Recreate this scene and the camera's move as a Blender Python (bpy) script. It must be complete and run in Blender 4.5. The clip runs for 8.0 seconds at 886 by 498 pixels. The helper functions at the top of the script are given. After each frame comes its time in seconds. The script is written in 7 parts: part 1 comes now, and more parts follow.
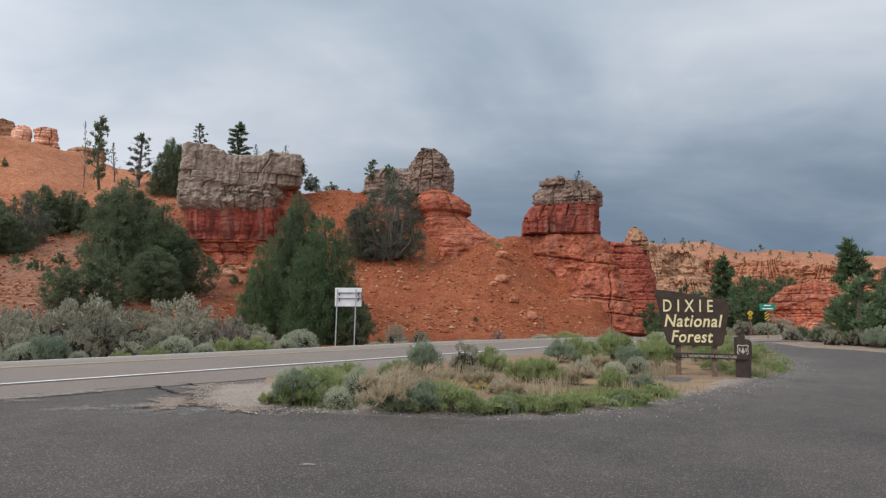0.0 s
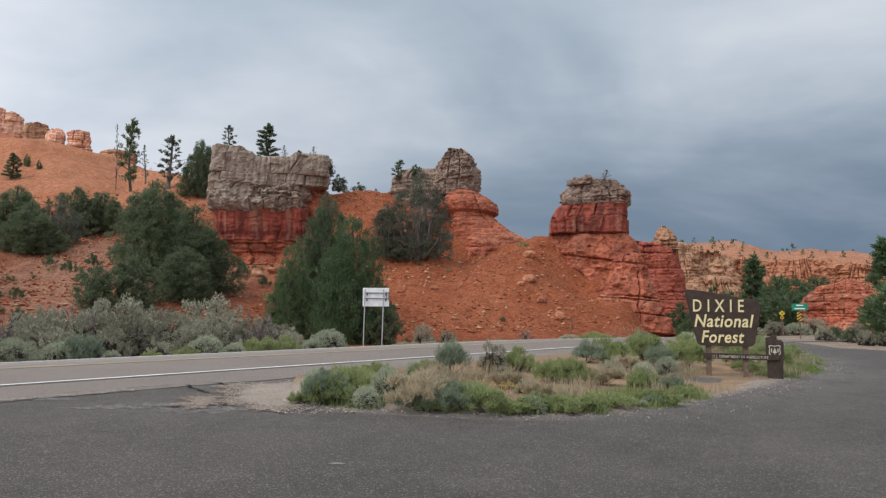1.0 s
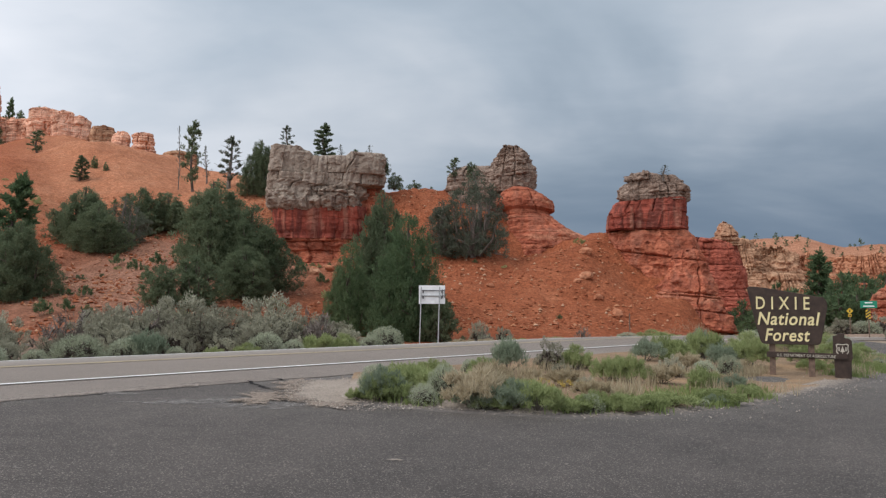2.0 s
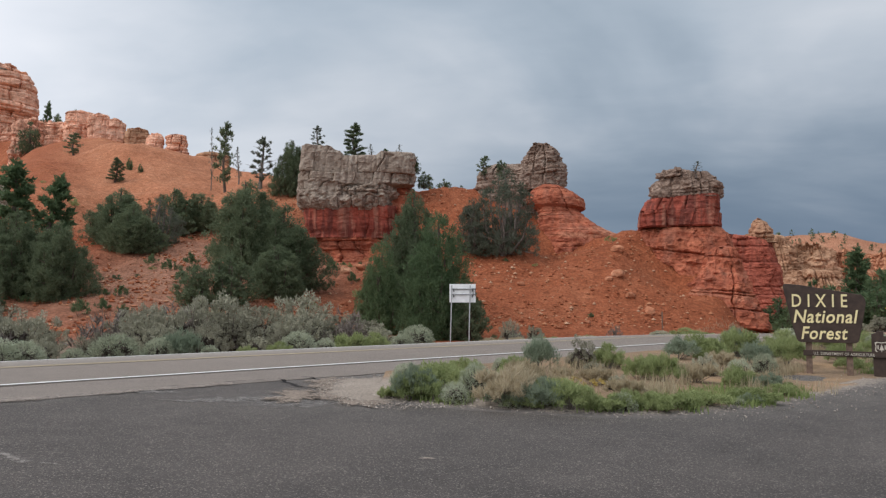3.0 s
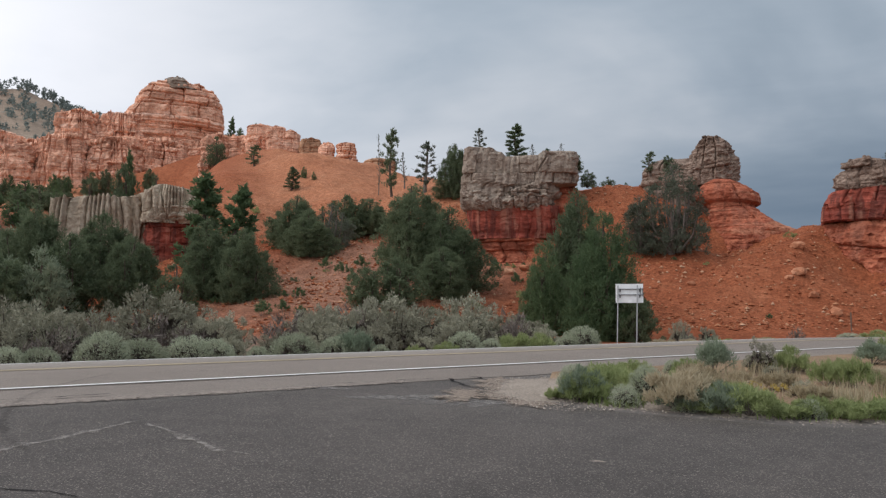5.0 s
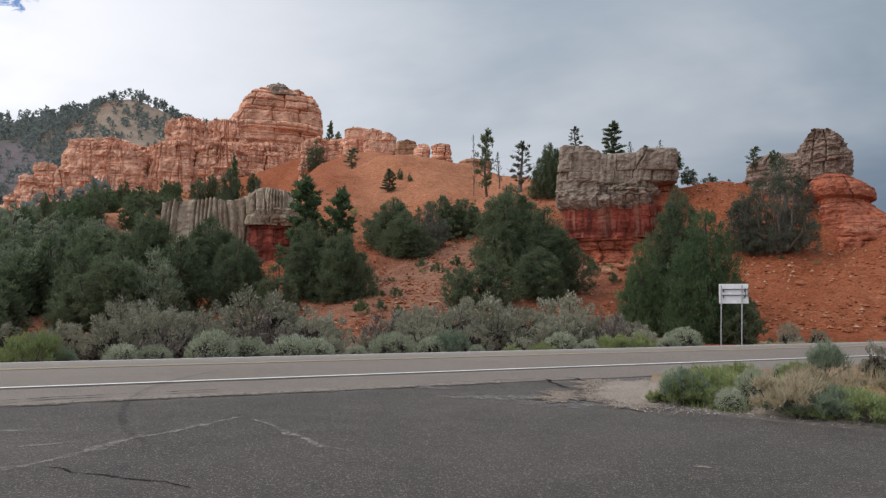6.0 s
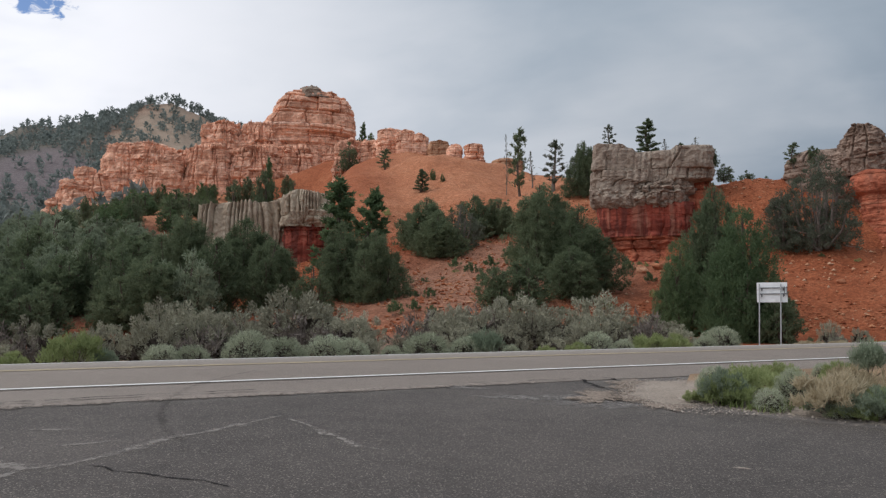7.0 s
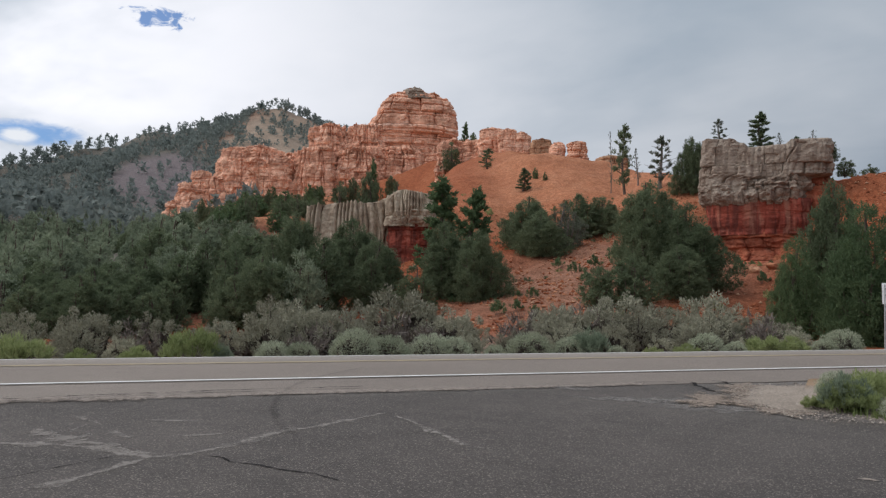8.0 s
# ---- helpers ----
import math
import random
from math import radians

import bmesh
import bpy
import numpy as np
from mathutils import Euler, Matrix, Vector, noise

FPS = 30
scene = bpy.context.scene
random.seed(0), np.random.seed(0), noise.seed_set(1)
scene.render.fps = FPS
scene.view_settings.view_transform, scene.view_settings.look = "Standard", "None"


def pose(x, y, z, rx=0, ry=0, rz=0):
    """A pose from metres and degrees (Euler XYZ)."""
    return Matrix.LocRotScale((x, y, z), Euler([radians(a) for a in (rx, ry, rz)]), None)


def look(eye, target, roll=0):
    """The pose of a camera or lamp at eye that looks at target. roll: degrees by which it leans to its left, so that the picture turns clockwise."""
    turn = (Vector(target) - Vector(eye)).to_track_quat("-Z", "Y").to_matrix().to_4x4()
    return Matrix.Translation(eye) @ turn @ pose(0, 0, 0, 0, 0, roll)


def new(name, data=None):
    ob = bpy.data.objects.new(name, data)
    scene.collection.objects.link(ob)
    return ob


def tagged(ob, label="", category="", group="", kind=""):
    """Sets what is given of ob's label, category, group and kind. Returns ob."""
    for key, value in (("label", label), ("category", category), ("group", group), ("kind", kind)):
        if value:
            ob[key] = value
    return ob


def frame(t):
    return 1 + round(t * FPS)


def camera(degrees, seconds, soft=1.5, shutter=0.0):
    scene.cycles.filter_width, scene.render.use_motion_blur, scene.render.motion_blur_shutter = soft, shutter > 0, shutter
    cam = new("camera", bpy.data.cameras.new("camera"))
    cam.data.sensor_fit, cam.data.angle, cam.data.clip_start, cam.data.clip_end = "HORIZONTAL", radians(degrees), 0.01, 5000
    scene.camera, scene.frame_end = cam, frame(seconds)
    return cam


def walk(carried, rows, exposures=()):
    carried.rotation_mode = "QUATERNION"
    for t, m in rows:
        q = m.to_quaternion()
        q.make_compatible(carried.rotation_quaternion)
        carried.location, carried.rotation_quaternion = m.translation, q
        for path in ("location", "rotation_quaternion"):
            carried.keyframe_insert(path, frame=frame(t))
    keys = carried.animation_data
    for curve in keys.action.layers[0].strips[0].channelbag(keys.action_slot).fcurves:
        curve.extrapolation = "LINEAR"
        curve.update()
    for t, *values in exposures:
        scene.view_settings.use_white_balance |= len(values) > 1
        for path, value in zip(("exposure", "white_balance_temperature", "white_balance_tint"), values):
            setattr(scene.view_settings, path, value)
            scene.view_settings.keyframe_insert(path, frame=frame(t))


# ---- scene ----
# Camera: a hand-held pan from one standing place beside the road.
cam = camera(57.7, 8.0, soft=1.3)
EYE = 1.6
ROWS = [  # seconds, x, y, pitch, roll, yaw
    (0.0, -0.000, 0.000, 4.78, 0.00, 0.00),
    (0.5, -0.001, -0.000, 4.81, -0.02, 0.43),
    (1.0, -0.006, -0.000, 4.78, 0.01, 1.94),
    (1.5, -0.015, -0.001, 4.68, 0.16, 4.97),
    (2.8, -0.021, -0.001, 4.49, -0.09, 6.90),
    (3.0, -0.024, -0.002, 4.50, -0.09, 8.06),
    (3.5, -0.035, -0.004, 4.51, 0.02, 11.73),
    (4.0, -0.040, -0.005, 4.55, 0.01, 13.50),
    (4.5, -0.052, -0.008, 4.57, 0.12, 17.75),
    (5.0, -0.058, -0.010, 4.55, -0.03, 19.65),
    (5.2, -0.063, -0.012, 4.52, 0.10, 21.72),
    (6.3, -0.077, -0.018, 4.55, 0.16, 26.85),
    (6.5, -0.078, -0.019, 4.53, 0.16, 26.98),
    (7.0, -0.083, -0.021, 4.55, -0.02, 28.81),
    (7.5, -0.095, -0.029, 4.52, 0.25, 33.53),
    (8.0, -0.101, -0.033, 4.48, 0.42, 36.11),
]
walk(cam, [(t, pose(x, y, EYE, 0, 0, yaw) @ pose(0, 0, 0, 90 + pitch, 0, 0) @ pose(0, 0, 0, 0, 0, roll))
           for t, x, y, pitch, roll, yaw in ROWS], [(0.0, 0.15, 6230, 10), (4.0, 0.02, 6230, 10), (6.5, -0.15, 6230, 10), (8.0, -0.18, 6230, 10)])


# ---- node helper ----
class Nodes:
    """Small wrapper that adds and links nodes of one tree."""

    def __init__(self, tree):
        self.tree = tree
        tree.nodes.clear()

    def put(self, socket, value):
        if isinstance(value, bpy.types.NodeSocket):
            self.tree.links.new(value, socket)
        elif isinstance(value, tuple) and len(value) == 3 and socket.type == "RGBA":
            socket.default_value = (*value, 1)
        else:
            socket.default_value = value

    def add(self, kind, ins=None, **props):
        node = self.tree.nodes.new(kind)
        for key, value in props.items():
            setattr(node, key, value)
        for key, value in (ins or {}).items():
            self.put(node.inputs[key], value)
        return node

    def math(self, op, a, b=0.0, c=0.0, clamp=False):
        return self.add("ShaderNodeMath", {0: a, 1: b, 2: c}, operation=op, use_clamp=clamp).outputs[0]

    def vmath(self, op, a, b=(0, 0, 0)):
        return self.add("ShaderNodeVectorMath", {0: a, 1: b}, operation=op).outputs[0]

    def noise(self, vec, scale, detail=4.0, rough=0.55, dist=0.0):
        return self.add("ShaderNodeTexNoise", {"Vector": vec, "Scale": scale, "Detail": detail, "Roughness": rough, "Distortion": dist})

    def step(self, v, lo, hi, a=0.0, b=1.0):
        return self.add("ShaderNodeMapRange", {"Value": v, "From Min": lo, "From Max": hi, "To Min": a, "To Max": b},
                        interpolation_type="SMOOTHSTEP").outputs["Result"]

    def ramp(self, fac, stops):
        node = self.add("ShaderNodeValToRGB", {"Fac": fac})
        els = node.color_ramp.elements
        while len(els) < len(stops):
            els.new(0.5)
        for el, (pos, col) in zip(els, stops):
            el.position, el.color = pos, (*col, 1)
        return node.outputs["Color"]

    def mix(self, fac, a, b, blend="MIX"):
        node = self.add("ShaderNodeMix", data_type="RGBA", blend_type=blend)
        self.put(node.inputs["Factor"], fac)
        self.put(node.inputs[6], a)
        self.put(node.inputs[7], b)
        return node.outputs[2]


# ---- sky and light ----
SUN_AZ, SUN_EL = -118.0, 46.0
world = bpy.data.worlds.new("overcast_sky")
scene.world = world
world.use_nodes = True
w = Nodes(world.node_tree)
way = w.add("ShaderNodeTexCoord").outputs["Generated"]
sep = w.add("ShaderNodeSeparateXYZ", {0: way})
dx, dy, dz = sep.outputs
up = w.math("MAXIMUM", dz, 0.0)
flat = w.add("ShaderNodeCombineXYZ", {0: w.math("DIVIDE", dx, w.math("ADD", up, 0.22)),
                                      1: w.math("DIVIDE", dy, w.math("ADD", up, 0.22)), 2: 0.0}).outputs[0]
big = w.noise(w.vmath("ADD", flat, (3.1, 1.7, 0.0)), 0.75, 5.0, 0.5, 0.5).outputs["Fac"]
small = w.noise(w.vmath("MULTIPLY", flat, (1.0, 1.6, 1.0)), 2.6, 5.0, 0.55, 0.3).outputs["Fac"]
cloud = w.math("ADD", w.math("MULTIPLY", big, 0.84), w.math("MULTIPLY", small, 0.16))
# The storm bank hangs low to the north-east, the thin bright cloud lies to the west.
length = w.math("SQRT", w.math("ADD", w.math("MULTIPLY", dx, dx), w.math("ADD", w.math("MULTIPLY", dy, dy), 0.0001)))
east = w.math("DIVIDE", w.math("ADD", w.math("MULTIPLY", dx, 0.819), w.math("MULTIPLY", dy, 0.574)), length)
storm = w.math("MULTIPLY", w.step(east, -0.10, 1.05), w.step(w.math("ADD", dz, w.math("MULTIPLY", w.math("SUBTRACT", cloud, 0.5), 0.35)), 0.02, 0.36, 1.0, 0.0))
west = w.step(east, 0.35, -0.75)
grey = w.ramp(cloud, [(0.30, (0.330, 0.40, 0.470)), (0.46, (0.468, 0.53, 0.595)), (0.62, (0.65, 0.68, 0.72)), (0.75, (0.75, 0.77, 0.80))])
bright = w.mix(w.math("MULTIPLY", west, w.step(cloud, 0.33, 0.57)), grey, (1.24, 1.20, 1.21))
sky_tex = w.add("ShaderNodeTexSky", sky_type="NISHITA", sun_disc=False, sun_elevation=radians(SUN_EL), sun_rotation=radians(SUN_AZ))
blue = w.vmath("MULTIPLY", sky_tex.outputs[0], (0.060, 0.086, 0.118))
gap = w.math("MULTIPLY", w.step(cloud, 0.415, 0.385), w.step(east, -0.25, -0.5))
clouds = w.mix(storm, bright, (0.135, 0.190, 0.262))
dim = w.step(east, -0.7, 0.6, 1.13, 0.90)
clouds = w.vmath("MULTIPLY", clouds, w.add("ShaderNodeCombineXYZ", {0: dim, 1: dim, 2: dim}).outputs[0])
turn_az, rise_el = w.math("ARCTAN2", dx, dy), w.math("ARCSINE", dz)
ragged = w.noise(w.vmath("MULTIPLY", flat, (1.0, 1.0, 1.0)), 24.0, 6.0, 0.62, 0.6).outputs["Fac"]


def opening(az0, el0, wa, we, rag=2.4):
    """A ragged break in the cloud deck."""
    a = w.math("POWER", w.math("DIVIDE", w.math("SUBTRACT", turn_az, radians(az0)), radians(wa)), 2.0)
    e = w.math("POWER", w.math("DIVIDE", w.math("SUBTRACT", rise_el, radians(el0)), radians(we)), 2.0)
    return w.step(w.math("ADD", w.math("ADD", a, e), w.math("MULTIPLY", w.math("SUBTRACT", ragged, 0.5), rag * 2)), 1.7, 0.1)


breaks = w.math("MAXIMUM", opening(-56.0, 19.2, 1.7, 0.55, 5.0), opening(-63.7, 11.1, 2.9, 0.72, 1.0))
puff = opening(-64.3, 10.9, 1.0, 0.45, 0.9)
clouds = w.mix(w.math("MULTIPLY", breaks, 0.9), clouds, blue)
clouds = w.mix(puff, clouds, (0.95, 0.96, 0.98))
# Overcast skies are brightest overhead.
lift = w.step(dz, 0.35, 0.95, 1.0, 1.35)
back = w.add("ShaderNodeBackground", {"Color": clouds, "Strength": lift})
w.add("ShaderNodeOutputWorld", {"Surface": back.outputs[0]})

sun = new("sun", bpy.data.lights.new("sun", "SUN"))
sun.data.energy, sun.data.angle, sun.data.color = 1.25, radians(25), (1.0, 0.94, 0.87)
sun_from = Vector((math.sin(radians(SUN_AZ)) * math.cos(radians(SUN_EL)), math.cos(radians(SUN_AZ)) * math.cos(radians(SUN_EL)), math.sin(radians(SUN_EL))))
sun.matrix_world = look(sun_from * 200, (0, 0, 0))

# ---- materials ----
def material(name):
    m = bpy.data.materials.new(name)
    m.use_nodes = True
    return m, Nodes(m.node_tree)


def finish(k, color, rough, bump=None, strength=0.3, dist=0.05, spec=0.3, metallic=0.0, extra=None):
    ins = {"Base Color": color, "Roughness": rough, "Specular IOR Level": spec, "Metallic": metallic}
    if bump is not None:
        ins["Normal"] = k.add("ShaderNodeBump", {"Height": bump, "Strength": strength, "Distance": dist}).outputs[0]
    ins.update(extra or {})
    bsdf = k.add("ShaderNodeBsdfPrincipled", ins)
    k.add("ShaderNodeOutputMaterial", {"Surface": bsdf.outputs[0]})
    return bsdf


def position(k):
    return k.add("ShaderNodeNewGeometry").outputs["Position"]


def rock_material(name, stops, bed=0.9, stain=0.35, grain=1.0, depth=0.25, seams=0.0, parting=(0.36, 0.145, 0.085), varnish=0.0):
    """Bedded rock: colour bands in height that waver, stains that run down, grain and cracks in relief."""
    m, k = material(name)
    pos = position(k)
    warp = k.noise(pos, 0.18, 3.0).outputs["Color"]
    p2 = k.vmath("ADD", pos, k.vmath("MULTIPLY", k.vmath("SUBTRACT", warp, (0.5, 0.5, 0.5)), (0.0, 0.0, 2.2)))
    layer = k.noise(k.vmath("MULTIPLY", p2, (0.04, 0.04, bed)), 1.0, 4.0, 0.65).outputs["Fac"]
    col = k.ramp(layer, stops)
    streak = k.noise(k.vmath("MULTIPLY", pos, (1.6, 1.6, 0.22)), grain, 5.0, 0.6).outputs["Fac"]
    col = k.mix(k.step(streak, 0.52, 0.72, 0.0, stain), col, (0.10, 0.055, 0.04))
    fine = k.noise(pos, 3.2 * grain, 8.0, 0.7).outputs["Fac"]
    col = k.mix(1.0, col, k.ramp(fine, [(0.28, (0.70, 0.67, 0.65)), (0.50, (1.02, 1.02, 1.02)), (0.72, (1.26, 1.26, 1.26))]), "MULTIPLY")
    thin = k.noise(k.vmath("MULTIPLY", p2, (0.12, 0.12, bed * 4.0)), 1.0, 3.0, 0.6).outputs["Fac"]
    if seams:
        sheet = k.noise(k.vmath("MULTIPLY", p2, (0.015, 0.015, bed * 1.6)), 1.0, 2.0, 0.5).outputs["Fac"]
        col = k.mix(k.step(k.math("ABSOLUTE", k.math("SUBTRACT", sheet, 0.5)), 0.0, 0.035, seams, 0.0), col, parting)
        joint = k.noise(k.vmath("MULTIPLY", pos, (1.0, 1.0, 0.07)), 0.32 * grain, 3.0, 0.6).outputs["Fac"]
        col = k.mix(k.step(k.math("ABSOLUTE", k.math("SUBTRACT", joint, 0.5)), 0.0, 0.016, seams * 0.75, 0.0), col, parting)
    cracks = k.add("ShaderNodeTexVoronoi", {"Vector": k.vmath("MULTIPLY", p2, (0.8, 0.8, 1.5)), "Scale": 0.7 * grain}, feature="DISTANCE_TO_EDGE").outputs["Distance"]
    h = k.math("ADD", k.math("MULTIPLY", fine, 0.8), k.math("ADD", k.math("MULTIPLY", thin, 0.9), k.step(cracks, 0.0, 0.09, 0.0, 0.10)))
    patch = k.noise(pos, 0.55 * grain, 4.0, 0.6, 0.6).outputs["Fac"]
    col = k.mix(1.0, col, k.ramp(patch, [(0.32, (0.66, 0.61, 0.58)), (0.5, (1.0, 1.0, 1.0)), (0.68, (1.22, 1.28, 1.30))]), "MULTIPLY")
    col = k.mix(k.step(cracks, 0.0, 0.03, 0.10, 0.0), col, (0.10, 0.05, 0.035))
    if varnish:
        run = k.noise(k.vmath("MULTIPLY", pos, (1.0, 1.0, 0.10)), 1.5, 4.0, 0.6, 0.3).outputs["Fac"]
        col = k.mix(k.step(run, 0.45, 0.58, 0.0, varnish), col, (0.075, 0.030, 0.026))
        wash = k.noise(k.vmath("MULTIPLY", pos, (1.0, 1.0, 0.12)), 0.9, 3.0, 0.6, 0.4).outputs["Fac"]
        col = k.mix(k.step(wash, 0.52, 0.66, 0.0, varnish * 0.7), col, (0.50, 0.26, 0.18))
    finish(k, col, 0.93, h, 0.8, depth, 0.15)
    return m


def leaf_material(name, dark, mid, light, hue=0.24, clear=0.42, vary=0.36, grain=1.1):
    m, k = material(name)
    geo = k.add("ShaderNodeNewGeometry")
    isl = geo.outputs["Random Per Island"]
    ob = k.add("ShaderNodeObjectInfo").outputs["Random"]
    patch = k.noise(geo.outputs["Position"], grain, 2.0).outputs["Fac"]
    f = k.math("ADD", k.math("MULTIPLY", isl, vary), k.math("ADD", k.math("MULTIPLY", ob, hue), k.math("MULTIPLY", patch, 0.85 - vary)))
    col = k.ramp(f, [(0.12, dark), (0.48, mid), (0.95, light)])
    top = k.add("ShaderNodeBsdfPrincipled", {"Base Color": col, "Roughness": 0.75, "Specular IOR Level": 0.2})
    thru = k.add("ShaderNodeBsdfTranslucent", {"Color": col})
    both = k.add("ShaderNodeMixShader", {0: clear, 1: top.outputs[0], 2: thru.outputs[0]})
    k.add("ShaderNodeOutputMaterial", {"Surface": both.outputs[0]})
    return m


def bark_material(name, a, b):
    m, k = material(name)
    pos = position(k)
    n = k.noise(k.vmath("MULTIPLY", pos, (14.0, 14.0, 2.5)), 1.0, 5.0, 0.6).outputs["Fac"]
    finish(k, k.ramp(n, [(0.3, a), (0.7, b)]), 0.9, n, 0.6, 0.02, 0.1)
    return m


def plain_material(name, color, rough, metallic=0.0, wear=0.12, scale=9.0, spec=0.4):
    """Painted or bare sheet and wood with faint dirt and scratches."""
    m, k = material(name)
    pos = position(k)
    n = k.noise(pos, scale, 6.0, 0.6).outputs["Fac"]
    lo, hi = tuple(c * (1 - wear * 2) for c in color), tuple(min(1.0, c * (1 + wear)) for c in color)
    finish(k, k.ramp(n, [(0.3, lo), (0.68, hi)]), rough, n, 0.15, 0.01, spec, metallic)
    return m


def soil_stops(a, b, c):
    return [(0.30, a), (0.52, b), (0.74, c)]


def ground_material():
    m, k = material("desert_soil")
    pos = position(k)
    zone = k.add("ShaderNodeAttribute", attribute_name="soil").outputs["Color"]
    z = k.add("ShaderNodeSeparateColor", {0: zone})
    wood, scree, verge = z.outputs
    sand = k.add("ShaderNodeAttribute", attribute_name="soil").outputs["Alpha"]
    big = k.noise(pos, 0.09, 5.0, 0.6, 0.4).outputs["Fac"]
    mid = k.noise(pos, 0.75, 6.0, 0.65).outputs["Fac"]
    fine = k.noise(pos, 5.5, 6.0, 0.7).outputs["Fac"]
    f = k.math("ADD", k.math("MULTIPLY", big, 0.55), k.math("MULTIPLY", mid, 0.45))
    red = k.ramp(f, soil_stops((0.174, 0.0385, 0.0150), (0.268, 0.0655, 0.0250), (0.348, 0.107, 0.0465)))
    pale = k.ramp(f, soil_stops((0.235, 0.180, 0.132), (0.340, 0.272, 0.208), (0.44, 0.37, 0.295)))
    duff = k.ramp(f, soil_stops((0.085, 0.082, 0.072), (0.140, 0.130, 0.110), (0.22, 0.19, 0.15)))
    grey = k.ramp(mid, soil_stops((0.120, 0.103, 0.106), (0.185, 0.158, 0.160), (0.26, 0.222, 0.218)))
    light = k.ramp(f, soil_stops((0.38, 0.145, 0.072), (0.485, 0.212, 0.114), (0.56, 0.300, 0.180)))
    col = k.mix(sand, red, light)
    col = k.mix(wood, col, duff)
    col = k.mix(scree, col, grey)
    col = k.mix(verge, col, pale)
    stones = k.add("ShaderNodeTexVoronoi", {"Vector": pos, "Scale": 2.6, "Randomness": 1.0}).outputs["Distance"]
    col = k.mix(k.step(stones, 0.22, 0.10, 0.0, 0.4), col, (0.50, 0.23, 0.125))
    col = k.mix(1.0, col, k.ramp(fine, [(0.28, (0.46, 0.44, 0.43)), (0.52, (1, 1, 1)), (0.75, (1.5, 1.52, 1.55))]), "MULTIPLY")
    rub = k.noise(pos, 1.9, 5.0, 0.7).outputs["Fac"]
    col = k.mix(1.0, col, k.ramp(rub, [(0.32, (0.74, 0.72, 0.71)), (0.52, (1, 1, 1)), (0.72, (1.22, 1.26, 1.30))]), "MULTIPLY")
    h = k.math("ADD", fine, k.math("ADD", mid, k.step(stones, 0.3, 0.0, 0.0, 0.5)))
    finish(k, col, 0.95, h, 1.0, 0.16, 0.1)
    return m


def asphalt_material(name, dark, light, chips, along=None, rough=0.80):
    m, k = material(name)
    pos = position(k)
    big = k.noise(pos, 0.35, 5.0, 0.6, 0.5).outputs["Fac"]
    mid = k.noise(pos, 2.2, 6.0, 0.65).outputs["Fac"]
    fine = k.noise(pos, 55.0, 4.0, 0.75).outputs["Fac"]
    f = k.math("ADD", k.math("MULTIPLY", big, 0.6), k.math("MULTIPLY", mid, 0.4))
    if along:
        wide = k.noise(k.vmath("MULTIPLY", pos, (1, 1, 1)), 0.12, 3.0).outputs["Fac"]
        f = k.math("ADD", k.math("MULTIPLY", f, 0.6), k.math("MULTIPLY", wide, 0.4))
    col = k.ramp(f, [(0.36, dark), (0.64, light)])
    dust = k.add("ShaderNodeAttribute", attribute_name="dust").outputs["Fac"]
    col = k.mix(k.math("MULTIPLY", dust, k.step(mid, 0.30, 0.60, 0.45, 1.0)), col, (0.33, 0.305, 0.270))
    grit = k.add("ShaderNodeTexVoronoi", {"Vector": pos, "Scale": 88.0}).outputs["Color"]
    g = k.add("ShaderNodeSeparateColor", {0: grit}).outputs[0]
    col = k.mix(k.step(g, 0.80, 0.99, 0.0, chips), col, (0.34, 0.295, 0.255))
    col = k.mix(1.0, col, k.ramp(fine, [(0.30, (0.42, 0.42, 0.42)), (0.50, (1, 1, 1)), (0.70, (1.55, 1.55, 1.55))]), "MULTIPLY")
    finish(k, col, rough, k.math("ADD", fine, k.math("MULTIPLY", g, 0.6)), 0.6, 0.014, 0.38)
    return m


M_GROUND = ground_material()
M_LOT = asphalt_material("worn_asphalt", (0.0438, 0.0368, 0.0324), (0.0876, 0.0738, 0.0650), 0.55)
M_ROAD = asphalt_material("road_asphalt", (0.184, 0.152, 0.127), (0.236, 0.197, 0.165), 0.3, True)
M_RED = rock_material("red_sandstone", [(0.28, (0.32, 0.088, 0.050)), (0.42, (0.46, 0.158, 0.088)), (0.52, (0.38, 0.112, 0.063)), (0.62, (0.52, 0.230, 0.138)), (0.75, (0.36, 0.106, 0.060))], 0.6, 0.40, 1.0, 0.25, 0.35, (0.14, 0.040, 0.026), 0.25)
M_DARKRED = rock_material("dark_red_sandstone", [(0.30, (0.31, 0.084, 0.055)), (0.48, (0.44, 0.132, 0.086)), (0.60, (0.38, 0.104, 0.068)), (0.75, (0.52, 0.21, 0.140))], 0.7, 0.40, 1.0, 0.25, 0.5, (0.13, 0.036, 0.026))
M_VARNISH = rock_material("varnished_red_sandstone", [(0.30, (0.255, 0.060, 0.042)), (0.48, (0.35, 0.090, 0.060)), (0.60, (0.30, 0.074, 0.050)), (0.75, (0.42, 0.140, 0.095))], 0.5, 0.25, 1.0, 0.2, 0.35, (0.11, 0.032, 0.024), 0.6)
M_CAP = rock_material("grey_cap_conglomerate", [(0.30, (0.235, 0.188, 0.150)), (0.48, (0.335, 0.272, 0.220)), (0.62, (0.285, 0.228, 0.182)), (0.75, (0.37, 0.306, 0.245))], 0.12, 0.60, 1.4, 0.2, 0.0)
